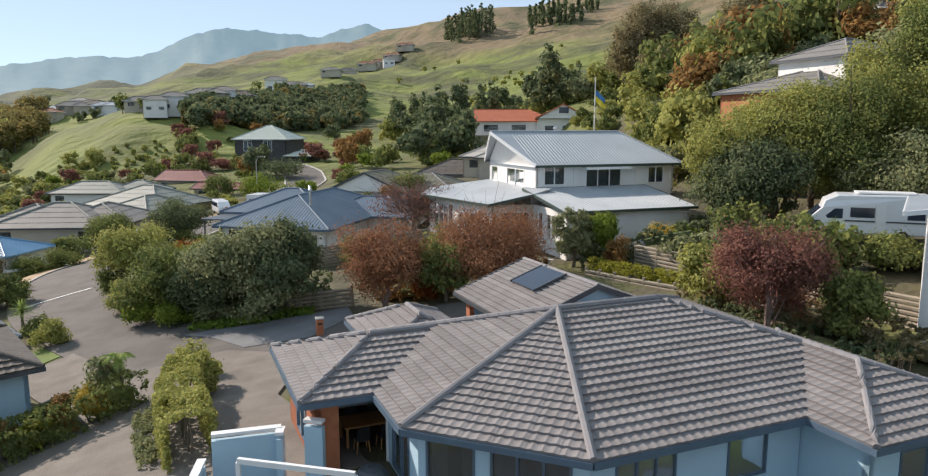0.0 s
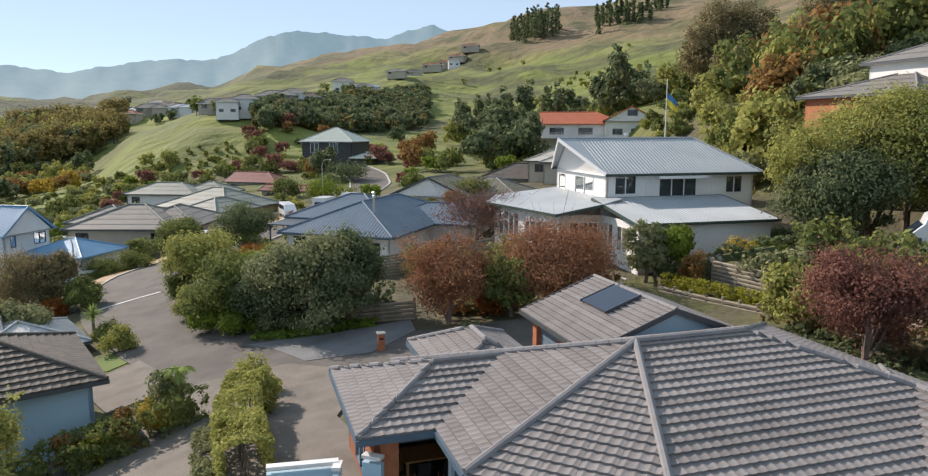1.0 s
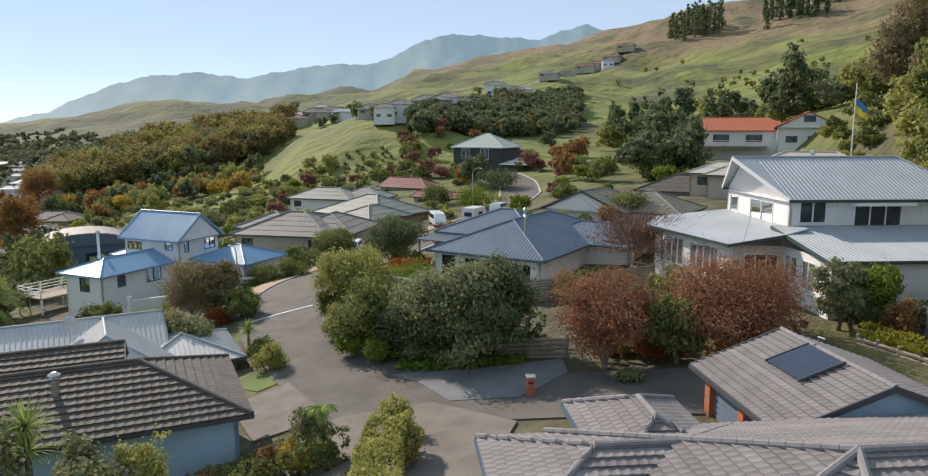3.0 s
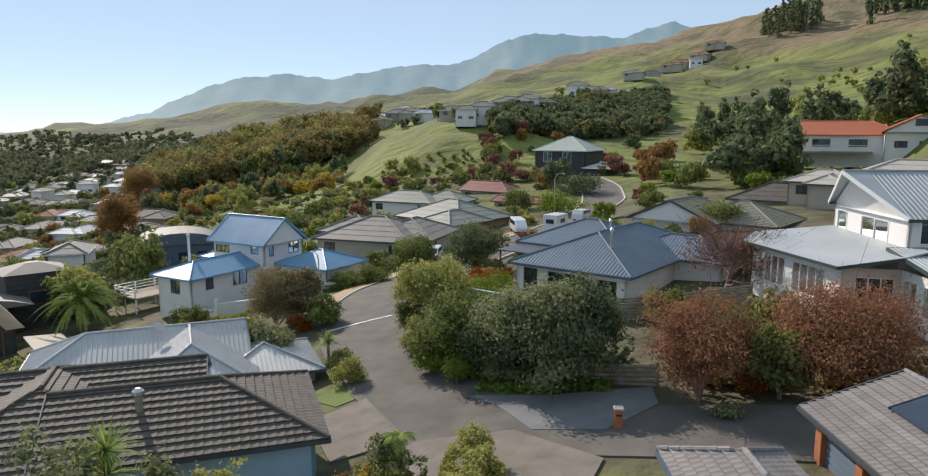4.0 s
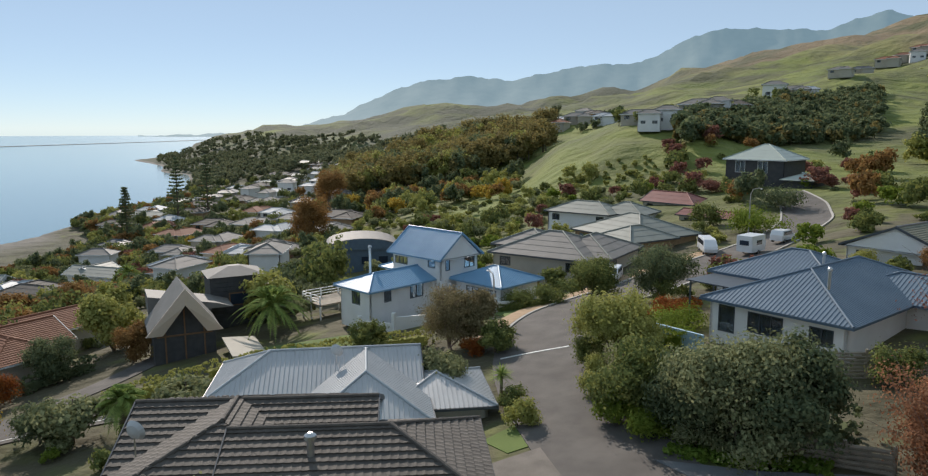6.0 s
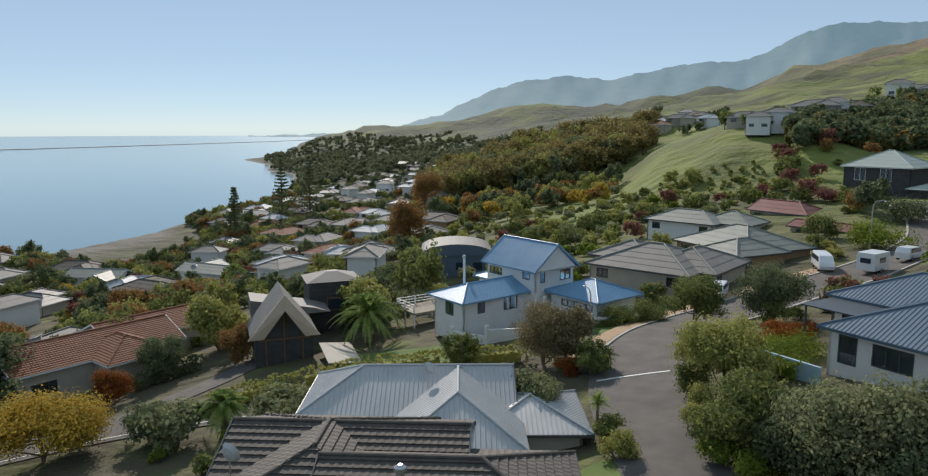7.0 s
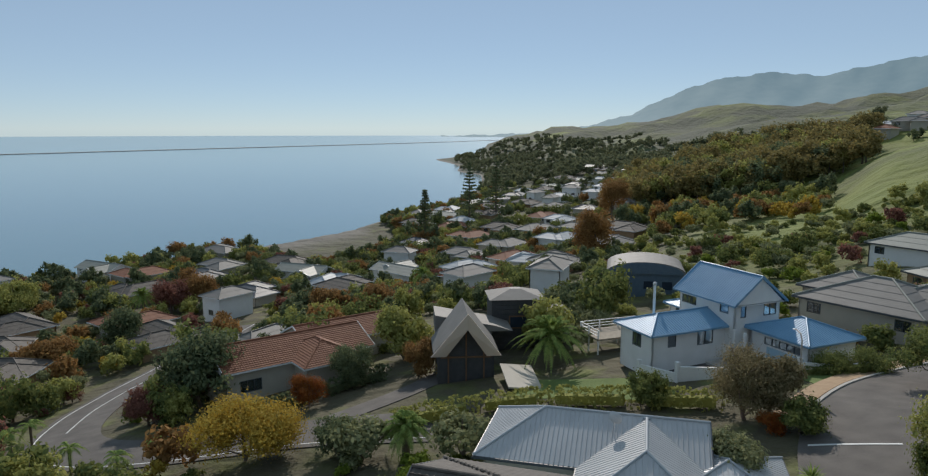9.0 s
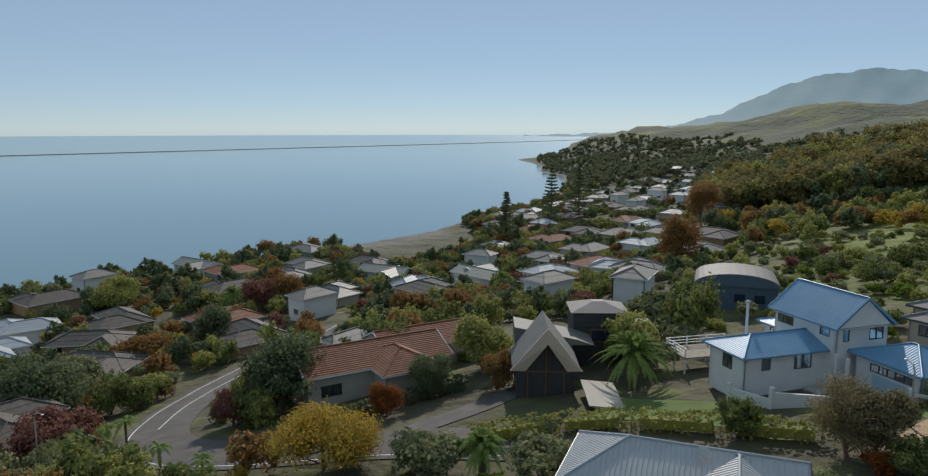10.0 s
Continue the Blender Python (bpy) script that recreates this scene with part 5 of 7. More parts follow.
# the timber house with the steep gable
af = thing("a_frame_house", "dark shingled house with a steep pale gabled roof", "house", (-69.5, 47.3, -10.2), -25)
for q in (-1, 1):
    fr = [(1.0, 0.0, 8.3), (-0.9, q * 3.5, 3.7), (-6.5, q * 3.5, 3.7), (-6.5, 0.0, 8.3)]
    part("roof", MB().prism(fr, [(x, y, z - 0.25) for x, y, z in fr]), "iron_taupe", af)
    board = [(1.5, 0.0, 8.5), (-0.4, q * 3.75, 3.4), (-0.4, q * 2.15, 3.4), (1.1, 0.0, 6.7)]
    part("barge_board", MB().prism(board, [(x - 0.2, y, z) for x, y, z in board]), "pink", af, "broad pale barge board")
    part("soffit_lining", MB().prism([(0.9, 0, 7.9), (-0.9, q * 3.2, 3.6), (-1.2, q * 3.1, 3.6), (-0.9, 0, 7.9)], [(0.9, 0, 7.8), (-0.9, q * 3.2, 3.5), (-1.2, q * 3.1, 3.5), (-0.9, 0, 7.8)]), "wood_brown", af)
    part("side_wall", MB().box(-8, q * 2.9 - 0.1, -2, -1.0, q * 2.9 + 0.1, 4.1), "dark_wall", af)
part("gable_wall", MB().prism([(-1.0, -2.9, -1), (-1.0, 2.9, -1), (-1.0, 2.9, 4.1), (-1.0, 0, 7.9), (-1.0, -2.9, 4.1)], [(-1.2, -2.9, -1), (-1.2, 2.9, -1), (-1.2, 2.9, 4.1), (-1.2, 0, 7.9), (-1.2, -2.9, 4.1)]), "dark_wall", af)
for y, h in ((-1.9, 5.2), (0.0, 7.7), (1.9, 5.2)):
    part("mullion", MB().box(-1.0, y - 0.07, -0.5, -0.85, y + 0.07, h), "wood_brown", af)
part("transom", MB().box(-1.0, -2.7, 3.1, -0.85, 2.7, 3.25), "wood_brown", af)
part("deck", MB().box(-1.0, -3.4, -0.4, 2.6, 3.4, -0.2), "wood", af)
tower = part("tower", MB().box(-17, 4.1, -2, -12, 10.4, 6.65, 0.05), "dark_wall", af, "dark shingled tower")
for z in range(14):
    part("shingle_course", MB().box(-12.0, 4.15, -1.2 + 0.55 * z, -11.94, 10.35, -0.70 + 0.55 * z, 0.01), "dark_wall", tower)
part("tower_roof", MB().prism([(-17.3, 3.8, 6.6), (-11.7, 3.8, 6.6), (-11.7, 10.7, 6.6), (-17.3, 10.7, 6.6)], [(-15, 6.6, 7.5), (-14, 6.6, 7.5), (-14, 7.9, 7.5), (-15, 7.9, 7.5)]), "iron_taupe", af)
part("side_wing", MB().box(-17, 10.4, -2, -12.4, 14.0, 4.6, 0.05), "dark_wall", af)
part("link_roof", MB().prism([(-12.2, -3.0, 4.0), (-7.5, -3.0, 4.0), (-7.5, 6.0, 4.0), (-12.2, 6.0, 4.0)], [(-12.2, -3.0, 6.0), (-7.6, -3.0, 6.0), (-7.6, 4.1, 4.6), (-12.2, 4.1, 4.6)]), "iron_taupe", af)
tw = part("window", MB().box(-11.96, 6.2, 3.0, -11.86, 8.6, 4.6), "wood_brown", tower)
part("pane", MB().box(-11.88, 6.35, 3.15, -11.84, 8.45, 4.45), "panel", tw)
part("carport_roof", MB().prism([(-1.0, 3.6, 2.2), (5.5, 3.6, 2.0), (5.5, 7.0, 1.7), (-1.0, 7.0, 1.9)], [(-1.0, 3.6, 2.35), (5.5, 3.6, 2.15), (5.5, 7.0, 1.85), (-1.0, 7.0, 2.05)]), "cream", af, "pale flat carport roof")
for x in (-0.6, 2.4, 5.2):
    part("carport_post", MB().box(x - 0.07, 6.7, -2, x + 0.07, 6.84, 1.8), "wood_brown", af)

# terracotta house
terra = thing("terracotta_house", "long house with brown terracotta tile roof", "house", (-85.5, 27.5, -12.8), 97)
wing(terra, -2, 17, 0, 9, 3.0, 0.45, "s", ("gable", "gable"), "tile", "tile_terra", "tile_terra", "cream", floor=-2, trim="white_frame", wins={"s": [(1.5, 2.3, 2.5, 1.4, 3), (11.5, 2.3, 2.5, 1.4, 3)]})
wing(terra, 6, 14, -3.5, 6, 3.0, 0.45, "q", ("hip", "hip"), "tile", "tile_terra", "tile_terra", "cream", floor=-2, trim="white_frame")
wing(terra, 10, 25, 5, 13, 2.8, 0.42, "s", ("gable", "gable"), "tile", "tile_terra", "tile_terra", "cream", floor=-2, trim="white_frame")


# ---- plants, one by one ----
WORDS = {"leaf_green": "green", "leaf_deep": "dark green", "leaf_olive": "grey-green", "leaf_lime": "bright green", "leaf_red": "red-brown", "leaf_plum": "plum-red", "leaf_rust": "rust-orange", "leaf_gold": "golden yellow",
         "leaf_scarlet": "scarlet", "leaf_khaki": "olive-green", "leaf_palm": "green", "leaf_yellow": "yellow-green", "leaf_far": "green", "leaf_gum": "brownish grey-green"}
seed = iter(range(100, 9000))
KEEP = []          # circles that stay clear of scattered things: x, y, radius


def put(kind, mat, x, y, r, h):
    c, k = WORDS[mat], next(seed)
    far = math.hypot(x + 5, y - 8) > 85
    KEEP.append((x, y, r * 0.7))
    lf = 0.26 if far else 0.12
    dens = 0.45 if far else 1.0
    if kind in ("tree", "rtree", "btree"):
        n = int(min(340, (60 + 18 * r * r) * (0.7 if far else 1)))
        r *= 1.12
        if kind == "tree":
            return tree("tree", c + " leafy garden tree, bushy to the ground", x, y, h * 1.05, r, mat, k, n, int(80 * dens) if not far else 35, lf * 1.1, base=0.03, trunk=0.05 + 0.02 * h, spread=0.15)
        if kind == "rtree":
            return tree("tree", c + " leafy tree with bare grey twigs", x, y, h * 1.08, r, mat, k, n, int(120 * dens) if not far else 28, lf * (1.0 if far else 0.72), base=0.05, trunk=0.04 + 0.02 * h, bark="twig", twigs=60 if far else 200)
        return tree("tree", "nearly bare tree with purple-grey twigs", x, y, h * 1.1, r, mat, k, int(n * 0.8), 7, lf, base=0.1, bark="twig", twigs=420)
    if kind in ("bush", "ball", "hedgeb"):
        return shrub("shrub", c + (" clipped round shrub beside the driveway" if kind == "ball" else " leafy garden shrub on the verge"), x, y, r, h, mat, k, int(min(170, 40 + 45 * r * r)), int(30 * (0.6 if far else 1)), 0.22 if far else 0.1)
    if kind == "cord":
        return palm("cabbage_tree", "cabbage tree with sword-shaped green leaves", x, y, h * 0.62, r * 1.05, k, 60, mat, 0.25, 0.045, 0, 0.1, "tree", 1.4, 2)
    if kind == "palm":
        return palm("palm_tree", "stout palm tree with arching feathery fronds", x, y, h * 0.55, r * 1.1, k, 84, mat, 0.62, 0.42, 22, 0.32, "palm", 1.35)
    return palm("palm_tree", "slender palm tree beside the road", x, y, h * 0.62, r * 1.05, k, 15, mat, 0.75, 0.34, 16, 0.13, "palm", 1.0)


put("ball", "leaf_khaki", -13.4, 33.6, 0.93, 1.98)
put("ball", "leaf_khaki", -11.6, 30.7, 0.80, 1.76)
put("bush", "leaf_khaki", -25.2, 51.4, 1.03, 1.84)
put("bush", "leaf_lime", -20.8, 45.2, 1.40, 2.20)
put("bush", "leaf_green", -26.9, 53.7, 1.45, 2.66)
put("tree", "leaf_green", -20.9, 46.3, 2.5, 5.2)
put("bush", "leaf_lime", -22.0, 47.2, 1.4, 1.6)
put("bush", "leaf_lime", -18.6, 44.6, 1.6, 1.6)
put("bush", "leaf_olive", -15.5, 43.9, 1.5, 1.4)
put("bush", "leaf_deep", -12.5, 44.4, 1.6, 1.5)
put("bush", "leaf_khaki", -24.0, 49.0, 1.2, 1.5)
put("tree", "leaf_khaki", -25.4, 54.8, 3.15, 5.33)
put("tree", "leaf_olive", -13.9, 44.0, 3.49, 6.07)
put("tree", "leaf_deep", -11.4, 44.3, 2.36, 6.18)
put("tree", "leaf_deep", -16.5, 44.7, 2.28, 4.94)
put("rtree", "leaf_red", -5.0, 42.7, 2.73, 5.62)
put("rtree", "leaf_red", 1.7, 46.5, 4.2, 4.7)
put("btree", "leaf_plum", -5.1, 63.9, 4.33, 5.61)
put("tree", "leaf_green", -1.1, 43.6, 1.55, 3.79)
put("bush", "leaf_scarlet", -2.6, 44.3, 1.05, 1.58)
put("tree", "leaf_olive", 7.6, 48.9, 1.2, 4.6)
put("tree", "leaf_lime", 9.4, 49.8, 1.4, 3.6)
put("tree", "leaf_rust", 12.3, 54.4, 1.11, 2.66)
put("bush", "leaf_gold", 14.1, 49.8, 1.36, 2.28)
put("bush", "leaf_lime", 15.6, 49.1, 1.31, 1.97)
put("tree", "leaf_khaki", 19.8, 53.0, 3.1, 10.2)
put("tree", "leaf_deep", 23.2, 52.6, 1.6, 9.6)
put("tree", "leaf_deep", 21.5, 51.5, 4.2, 7.5)
put("tree", "leaf_khaki", 24.5, 54, 4.2, 12.0)
put("tree", "leaf_green", 29.0, 52.0, 4.4, 12.2)
put("tree", "leaf_olive", 31.0, 48.5, 4.2, 6.8)
put("tree", "leaf_green", 35.5, 48.0, 4.2, 7.0)
put("tree", "leaf_khaki", 32.5, 54.5, 4.4, 12.2)
put("tree", "leaf_khaki", 27.6, 56.0, 3.4, 12.4)
put("tree", "leaf_green", 36.5, 54.5, 4.2, 12.0)
put("tree", "leaf_deep", 41.0, 54.5, 4.4, 11.0)
put("rtree", "leaf_plum", 14.2, 32.4, 2.58, 5.68)
put("tree", "leaf_khaki", 13.3, 37.8, 1.47, 3.45)
put("tree", "leaf_green", 17.4, 30.3, 1.36, 3.64)
put("tree", "leaf_green", 23.2, 36.6, 1.9, 1.7)
put("cord", "leaf_palm", 20.7, 39.2, 1.13, 2.84)
put("bush", "leaf_rust", 10.5, 47.2, 1.03, 2.47)
put("bush", "leaf_rust", 28.8, 45.2, 1.36, 2.27)
put("bush", "leaf_deep", 18.8, 56.1, 1.50, 1.50)
put("palm", "leaf_palm", -67.6, 56.7, 5.30, 6.36)
put("rtree", "leaf_gum", -42.1, 56.5, 2.89, 5.50)
put("tree", "leaf_green", -37.0, 55.8, 1.55, 3.01)
put("bush", "leaf_scarlet", -38.8, 55.3, 1.10, 1.89)
put("ball", "leaf_gold", -62.8, 64.7, 1.65, 2.29)
put("cord", "leaf_lime", -35.6, 44.8, 1.56, 4.01)
put("tree", "leaf_olive", -34.3, 45.7, 1.88, 3.77)
put("cord", "leaf_palm", -29.9, 46.5, 1.17, 3.39)
put("bush", "leaf_khaki", -26.4, 43.5, 1.17, 1.94)
put("bush", "leaf_green", -28.6, 45.8, 1.03, 1.66)
for x, y, m, r, h in ((-57, 81.5, "leaf_olive", 1.6, 2.6), (-53.5, 81, "leaf_khaki", 1.4, 2.2), (-50, 81.5, "leaf_rust", 1.3, 2.0), (-47, 82.5, "leaf_green", 1.5, 2.6), (-58, 105, "leaf_khaki", 1.8, 2.6), (-53, 103.5, "leaf_green", 1.9, 3.0),
                      (-48, 103, "leaf_olive", 1.6, 2.4), (-19.5, 88.5, "leaf_green", 1.6, 2.0), (-15, 89, "leaf_khaki", 1.5, 1.8), (-9, 87.5, "leaf_rust", 1.6, 2.2), (-4, 70, "leaf_olive", 1.8, 3.4), (-8.5, 56.2, "leaf_green", 1.4, 2.6)):
    put("bush", m, x, y, r, h)
put("tree", "leaf_green", -36.5, 71.6, 2.65, 5.29)
put("tree", "leaf_deep", -31.0, 77.2, 3.06, 5.92)
put("bush", "leaf_green", -30.3, 75.5, 1.51, 2.64)
put("bush", "leaf_green", -44.7, 71.8, 1.98, 1.85)
put("bush", "leaf_green", -42.6, 73.9, 1.99, 1.86)
put("hedgeb", "leaf_lime", -24.8, 64.5, 2.64, 1.59)
put("bush", "leaf_scarlet", -27.4, 70.4, 1.74, 1.39)
put("cord", "leaf_palm", -21.6, 21.8, 1.6, 11.2)
put("tree", "leaf_olive", -22.2, 20.4, 2.0, 7.9)
put("tree", "leaf_olive", -21.6, 23.8, 1.6, 5.6)
put("ball", "leaf_khaki", -19.6, 24.6, 1.05, 5.0)
put("ball", "leaf_rust", -19.0, 27.7, 0.62, 1.9)
put("ball", "leaf_yellow", -17.9, 28.0, 0.7, 1.75)
put("ball", "leaf_rust", -17.3, 28.9, 0.62, 2.0)
put("ball", "leaf_gold", -16.6, 29.8, 0.78, 1.95)
put("ball", "leaf_olive", -16.6, 31.2, 0.8, 2.7)
palm("tree_fern", "small tree fern with arching fronds beside the driveway", -16.0, 31.4, 2.5, 1.15, 991, 14, "leaf_palm", 0.6, 0.3, 14, 0.14, "tree fern", 0.7)
put("bush", "leaf_deep", -47.8, 159.1, 3.99, 2.4)
put("bush", "leaf_deep", -35.2, 142.3, 4.96, 3.2)
put("bush", "leaf_plum", -54.6, 163.2, 3.45, 2.6)
put("bush", "leaf_lime", -34.4, 121.1, 4.48, 3.58)
put("bush", "leaf_green", -44.5, 128.2, 2.69, 3.66)
put("bush", "leaf_green", -7.5, 93.0, 2.90, 2.90)
put("tree", "leaf_gold", -65.5, 23.5, 4.04, 5.66)
put("tree", "leaf_deep", -89.5, 23.9, 4.58, 8.66)
put("ppalm", "leaf_palm", -76.3, 10.5, 1.87, 4.36)
put("ppalm", "leaf_palm", -71.2, 17.3, 1.80, 4.07)
put("ppalm", "leaf_palm", -68.4, 13.9, 1.81, 4.74)
put("ppalm", "leaf_palm", -88.1, 5.4, 2.17, 5.06)
put("ppalm", "leaf_palm", -88.8, 7.1, 2.18, 5.45)
put("rtree", "leaf_scarlet", -76.9, 32.5, 1.77, 3.54)
put("tree", "leaf_deep", -80.5, 38.7, 2.33, 5.07)
put("tree", "leaf_rust", -77.1, 45.5, 2.04, 4.21)
put("bush", "leaf_gold", -73.0, 47.1, 1.37, 2.35)
put("tree", "leaf_rust", -137.7, 55.6, 3.66, 6.49)
put("tree", "leaf_rust", -126.3, 60.9, 3.97, 6.40)
put("tree", "leaf_rust", -190.1, 38.9, 4.90, 9.48)
put("tree", "leaf_khaki", -86.2, 47.7, 3.47, 6.94)
put("rtree", "leaf_plum", -184.8, 32.7, 3.98, 8.41)
put("tree", "leaf_deep", -148.7, 19.6, 3.55, 9.05)
put("palm", "leaf_palm", -55.8, 33.8, 2.68, 4.87)
put("tree", "leaf_deep", -65.0, 26.0, 1.89, 3.77)
put("tree", "leaf_rust", -148.1, 130.9, 5.44, 13.99)
put("tree", "leaf_rust", -214.8, 196.7, 5.83, 16.33)
put("tree", "leaf_gum", -40.9, 57.7, 2.3, 5.0)
put("tree", "leaf_green", -50.2, 54.3, 1.61, 2.94)
put("tree", "leaf_deep", -93.6, 82.6, 3.80, 4.28)
put("tree", "leaf_plum", -87.6, 18.0, 2.50, 4.29)
put("tree", "leaf_deep", -60.9, 29.9, 2.06, 3.08)
put("tree", "leaf_rust", -144.0, 8.0, 4.15, 5.92)
put("tree", "leaf_deep", -115.5, -5.5, 5.30, 8.67)
put("tree", "leaf_plum", -92.3, -0.3, 4.21, 5.35)
put("tree", "leaf_olive", -124.5, -0.6, 4.64, 6.18)
put("tree", "leaf_khaki", -200.8, 0.3, 4.97, 9.10)
put("palm", "leaf_palm", -188.4, 26.8, 4.28, 8.55)
put("palm", "leaf_palm", -163.3, 88.8, 4.44, 8.14)
for x, y, r, h in ((34, 146, 5, 15), (38, 150, 6, 19), (43, 146, 5, 16), (36, 130, 4.5, 10), (58, 150, 5.5, 15)):
    put("tree", "leaf_gum", x, y, r, h)
hedge("hedge", "clipped yellow-green hedge beside the driveway", [(-12.9, 32), (-12.2, 29), (-11, 26), (-9.4, 23)], 1.6, 1.8, "leaf_khaki", 71, dens=420, core=False)
hedge("hedge", "low bright yellow-green hedge above a timber edge", [(8.6, 47.3), (11, 44.2), (13.7, 40.8)], 0.9, 0.8, "leaf_yellow", 72)
hedge("shrub_border", "dark green shrubs along the terracotta house", [(-78.6, 25), (-79.2, 34), (-80, 43)], 1.6, 1.5, "leaf_deep", 83, 0.16, 80)
hedge("hedge", "long clipped green hedge behind the iron-roofed house", [(-62.5, 35.5), (-60.5, 43), (-57.5, 48.5), (-51, 53.5), (-44.8, 57.6)], 1.8, 1.6, "leaf_khaki", 73, 0.13, 70)
hedge("hedge", "low green hedge along the footpath", [(-46.5, 69), (-43.5, 71), (-42, 73.5)], 1.2, 0.7, "leaf_green", 74)
hedge("hedge", "scarlet flowering hedge by the slate-roofed house", [(-28.5, 62), (-28, 68), (-26.5, 74)], 1.0, 0.8, "leaf_scarlet", 75)
hedge("hedge", "pale clipped hedge by the slate-roofed house", [(-26.5, 60), (-22, 59.5)], 1.8, 1.3, "leaf_lime", 76)
hedge("shrub_border", "mixed low green shrubs along the dark-tiled house", [(-21.2, 25.2), (-19.3, 27.0), (-16.6, 29.6), (-15.4, 31.6)], 2.0, 1.5, "leaf_green", 77)
hedge("shrub_border", "low flowering border beside the driveway hedge", [(-13.9, 29.5), (-12.6, 26.5), (-11, 23.5)], 0.8, 0.35, "leaf_olive", 78)
hedge("grass_verge", "rough green grass verge under the street trees", [(-17, 42.8), (-12.5, 43.4), (-9.5, 43.8)], 1.5, 0.25, "grass_blade", 79, 0.13)
hedge("undergrowth", "dark undergrowth beneath the corner trees", [(-23, 50), (-18, 47), (-13, 46.5), (-9, 47)], 3.0, 1.5, "leaf_deep", 80, 0.16, 60)
hedge("undergrowth", "reddish undergrowth beneath the garden trees", [(-6, 45), (0, 45.6), (6, 46.5)], 2.5, 1.0, "leaf_rust", 81, 0.14, 50)
hedge("undergrowth", "brown and green undergrowth below the timber retaining wall", [(13.0, 40.0), (16.2, 34.6), (18.6, 29.8), (20.5, 25.5)], 2.6, 1.0, "leaf_gum", 85, 0.14, 60)
hedge("undergrowth", "low dark shrubs behind the tiled roof", [(12.2, 37.0), (15.2, 32.0), (17.6, 27.5)], 2.2, 0.7, "leaf_deep", 86, 0.13, 60)
hedge("undergrowth", "dark green bank of shrubs behind the house", [(8, 50), (12, 48.6), (16, 47.5), (20, 46)], 2.0, 1.2, "leaf_deep", 82, 0.15, 60)


# ---- street furniture, vehicles and small things ----
def street_lamp(x, y, h, rot, wood=False):
    ob = thing("street_lamp", "tall street lamp with a curved arm" if not wood else "timber power pole", "street lamp", (x, y, gz(x, y)), rot)
    part("pole", MB().tube([(0, 0, -0.3), (0, 0, h * 0.9), (0.3, 0, h), (1.2, 0, h * 1.03)], [0.09, 0.07, 0.06, 0.045], 8), "kerb", ob)
    part("lamp_head", MB().lathe([(0.06, 0), (0.16, 0.04), (0.16, 0.1), (0.05, 0.14)], 8, (1.4, 0, h * 1.0)), "white_frame", ob, "pale lamp head")


street_lamp(-42.6, 63.6, 5.0, 150)
street_lamp(-34.5, 118, 7, 20)
street_lamp(-88, -1, 6.5, 40)

FLAG = 17.6 - gz(19.8, 109)
flag = thing("flagpole", "white flagpole flying a blue and yellow flag", "flagpole", (19.8, 109, gz(19.8, 109)), -14)
part("pole", MB().tube([(0, 0, -0.3), (0, 0, FLAG)], [0.11, 0.06], 8), "white_frame", flag)
for mat, z0 in (("yellow", FLAG - 3.7), ("flag_blue", FLAG - 2.8)):
    fb = MB()
    for i in range(7):
        q = []
        for u in (i, i + 1):
            x, w = 0.1 + u * 0.2, 0.16 * math.sin(u * 1.1)
            q.append((x, w, z0 - u * 0.17, z0 + 0.9 - u * 0.2))
        (xa, wa, la, ha), (xb, wb, lb, hb) = q
        fb.prism([(xa, wa, la), (xb, wb, lb), (xb, wb, hb), (xa, wa, ha)], [(xa, wa + 0.02, la), (xb, wb + 0.02, lb), (xb, wb + 0.02, hb), (xa, wa + 0.02, ha)])
    part("flag_stripe", fb, mat, flag)


def wheels(ob, xs, hw, r, mat="black"):
    for x in xs:
        for s in (-1, 1):
            wh = part("wheel", MB().tube([(x, s * hw, r), (x, s * (hw - 0.2), r)], [r, r], 16), mat, ob)
            part("rim", MB().tube([(x, s * (hw + 0.012), r), (x, s * (hw - 0.1), r)], [r * 0.6, r * 0.55], 12), "steel", wh)


def vehicle(name, label, at, rot, prof, hw, glassprof, wheel_x, wr, extra=None):
    """A car body swept from a side outline, with windows set proud of it."""
    ob = thing(name, label, "car" if name == "car" else name, at, rot)
    mb = MB()
    n = len(prof)
    rows = [(-hw, 0.93), (-hw * 0.94, 1.0), (hw * 0.94, 1.0), (hw, 0.93)]
    cx = sum(p[0] for p in prof) / n
    cz = sum(p[1] for p in prof) / n
    for y, s in rows:
        mb.v += [(cx + (x - cx) * (0.98 if s < 1 else 1), y * (0.9 if z > 1.25 * cz else 1), cz + (z - cz) * s) for x, z in prof]
    for k in range(3):
        for i in range(n):
            j = (i + 1) % n
            mb.f.append((k * n + i, k * n + j, (k + 1) * n + j, (k + 1) * n + i))
    mb.f += [tuple(range(n)), tuple(range(3 * n + n - 1, 3 * n - 1, -1))]
    part("body", mb, "car_white", ob)
    for gp in glassprof:
        for s in (-1, 1):
            y0, y1 = s * hw * 0.905, s * (hw * 0.905 + 0.09)
            part("side_window", MB().prism([(x, y0, z) for x, z in gp], [(x, y1, z) for x, z in gp]), "panel", ob)
    wheels(ob, wheel_x, hw, wr)
    return ob


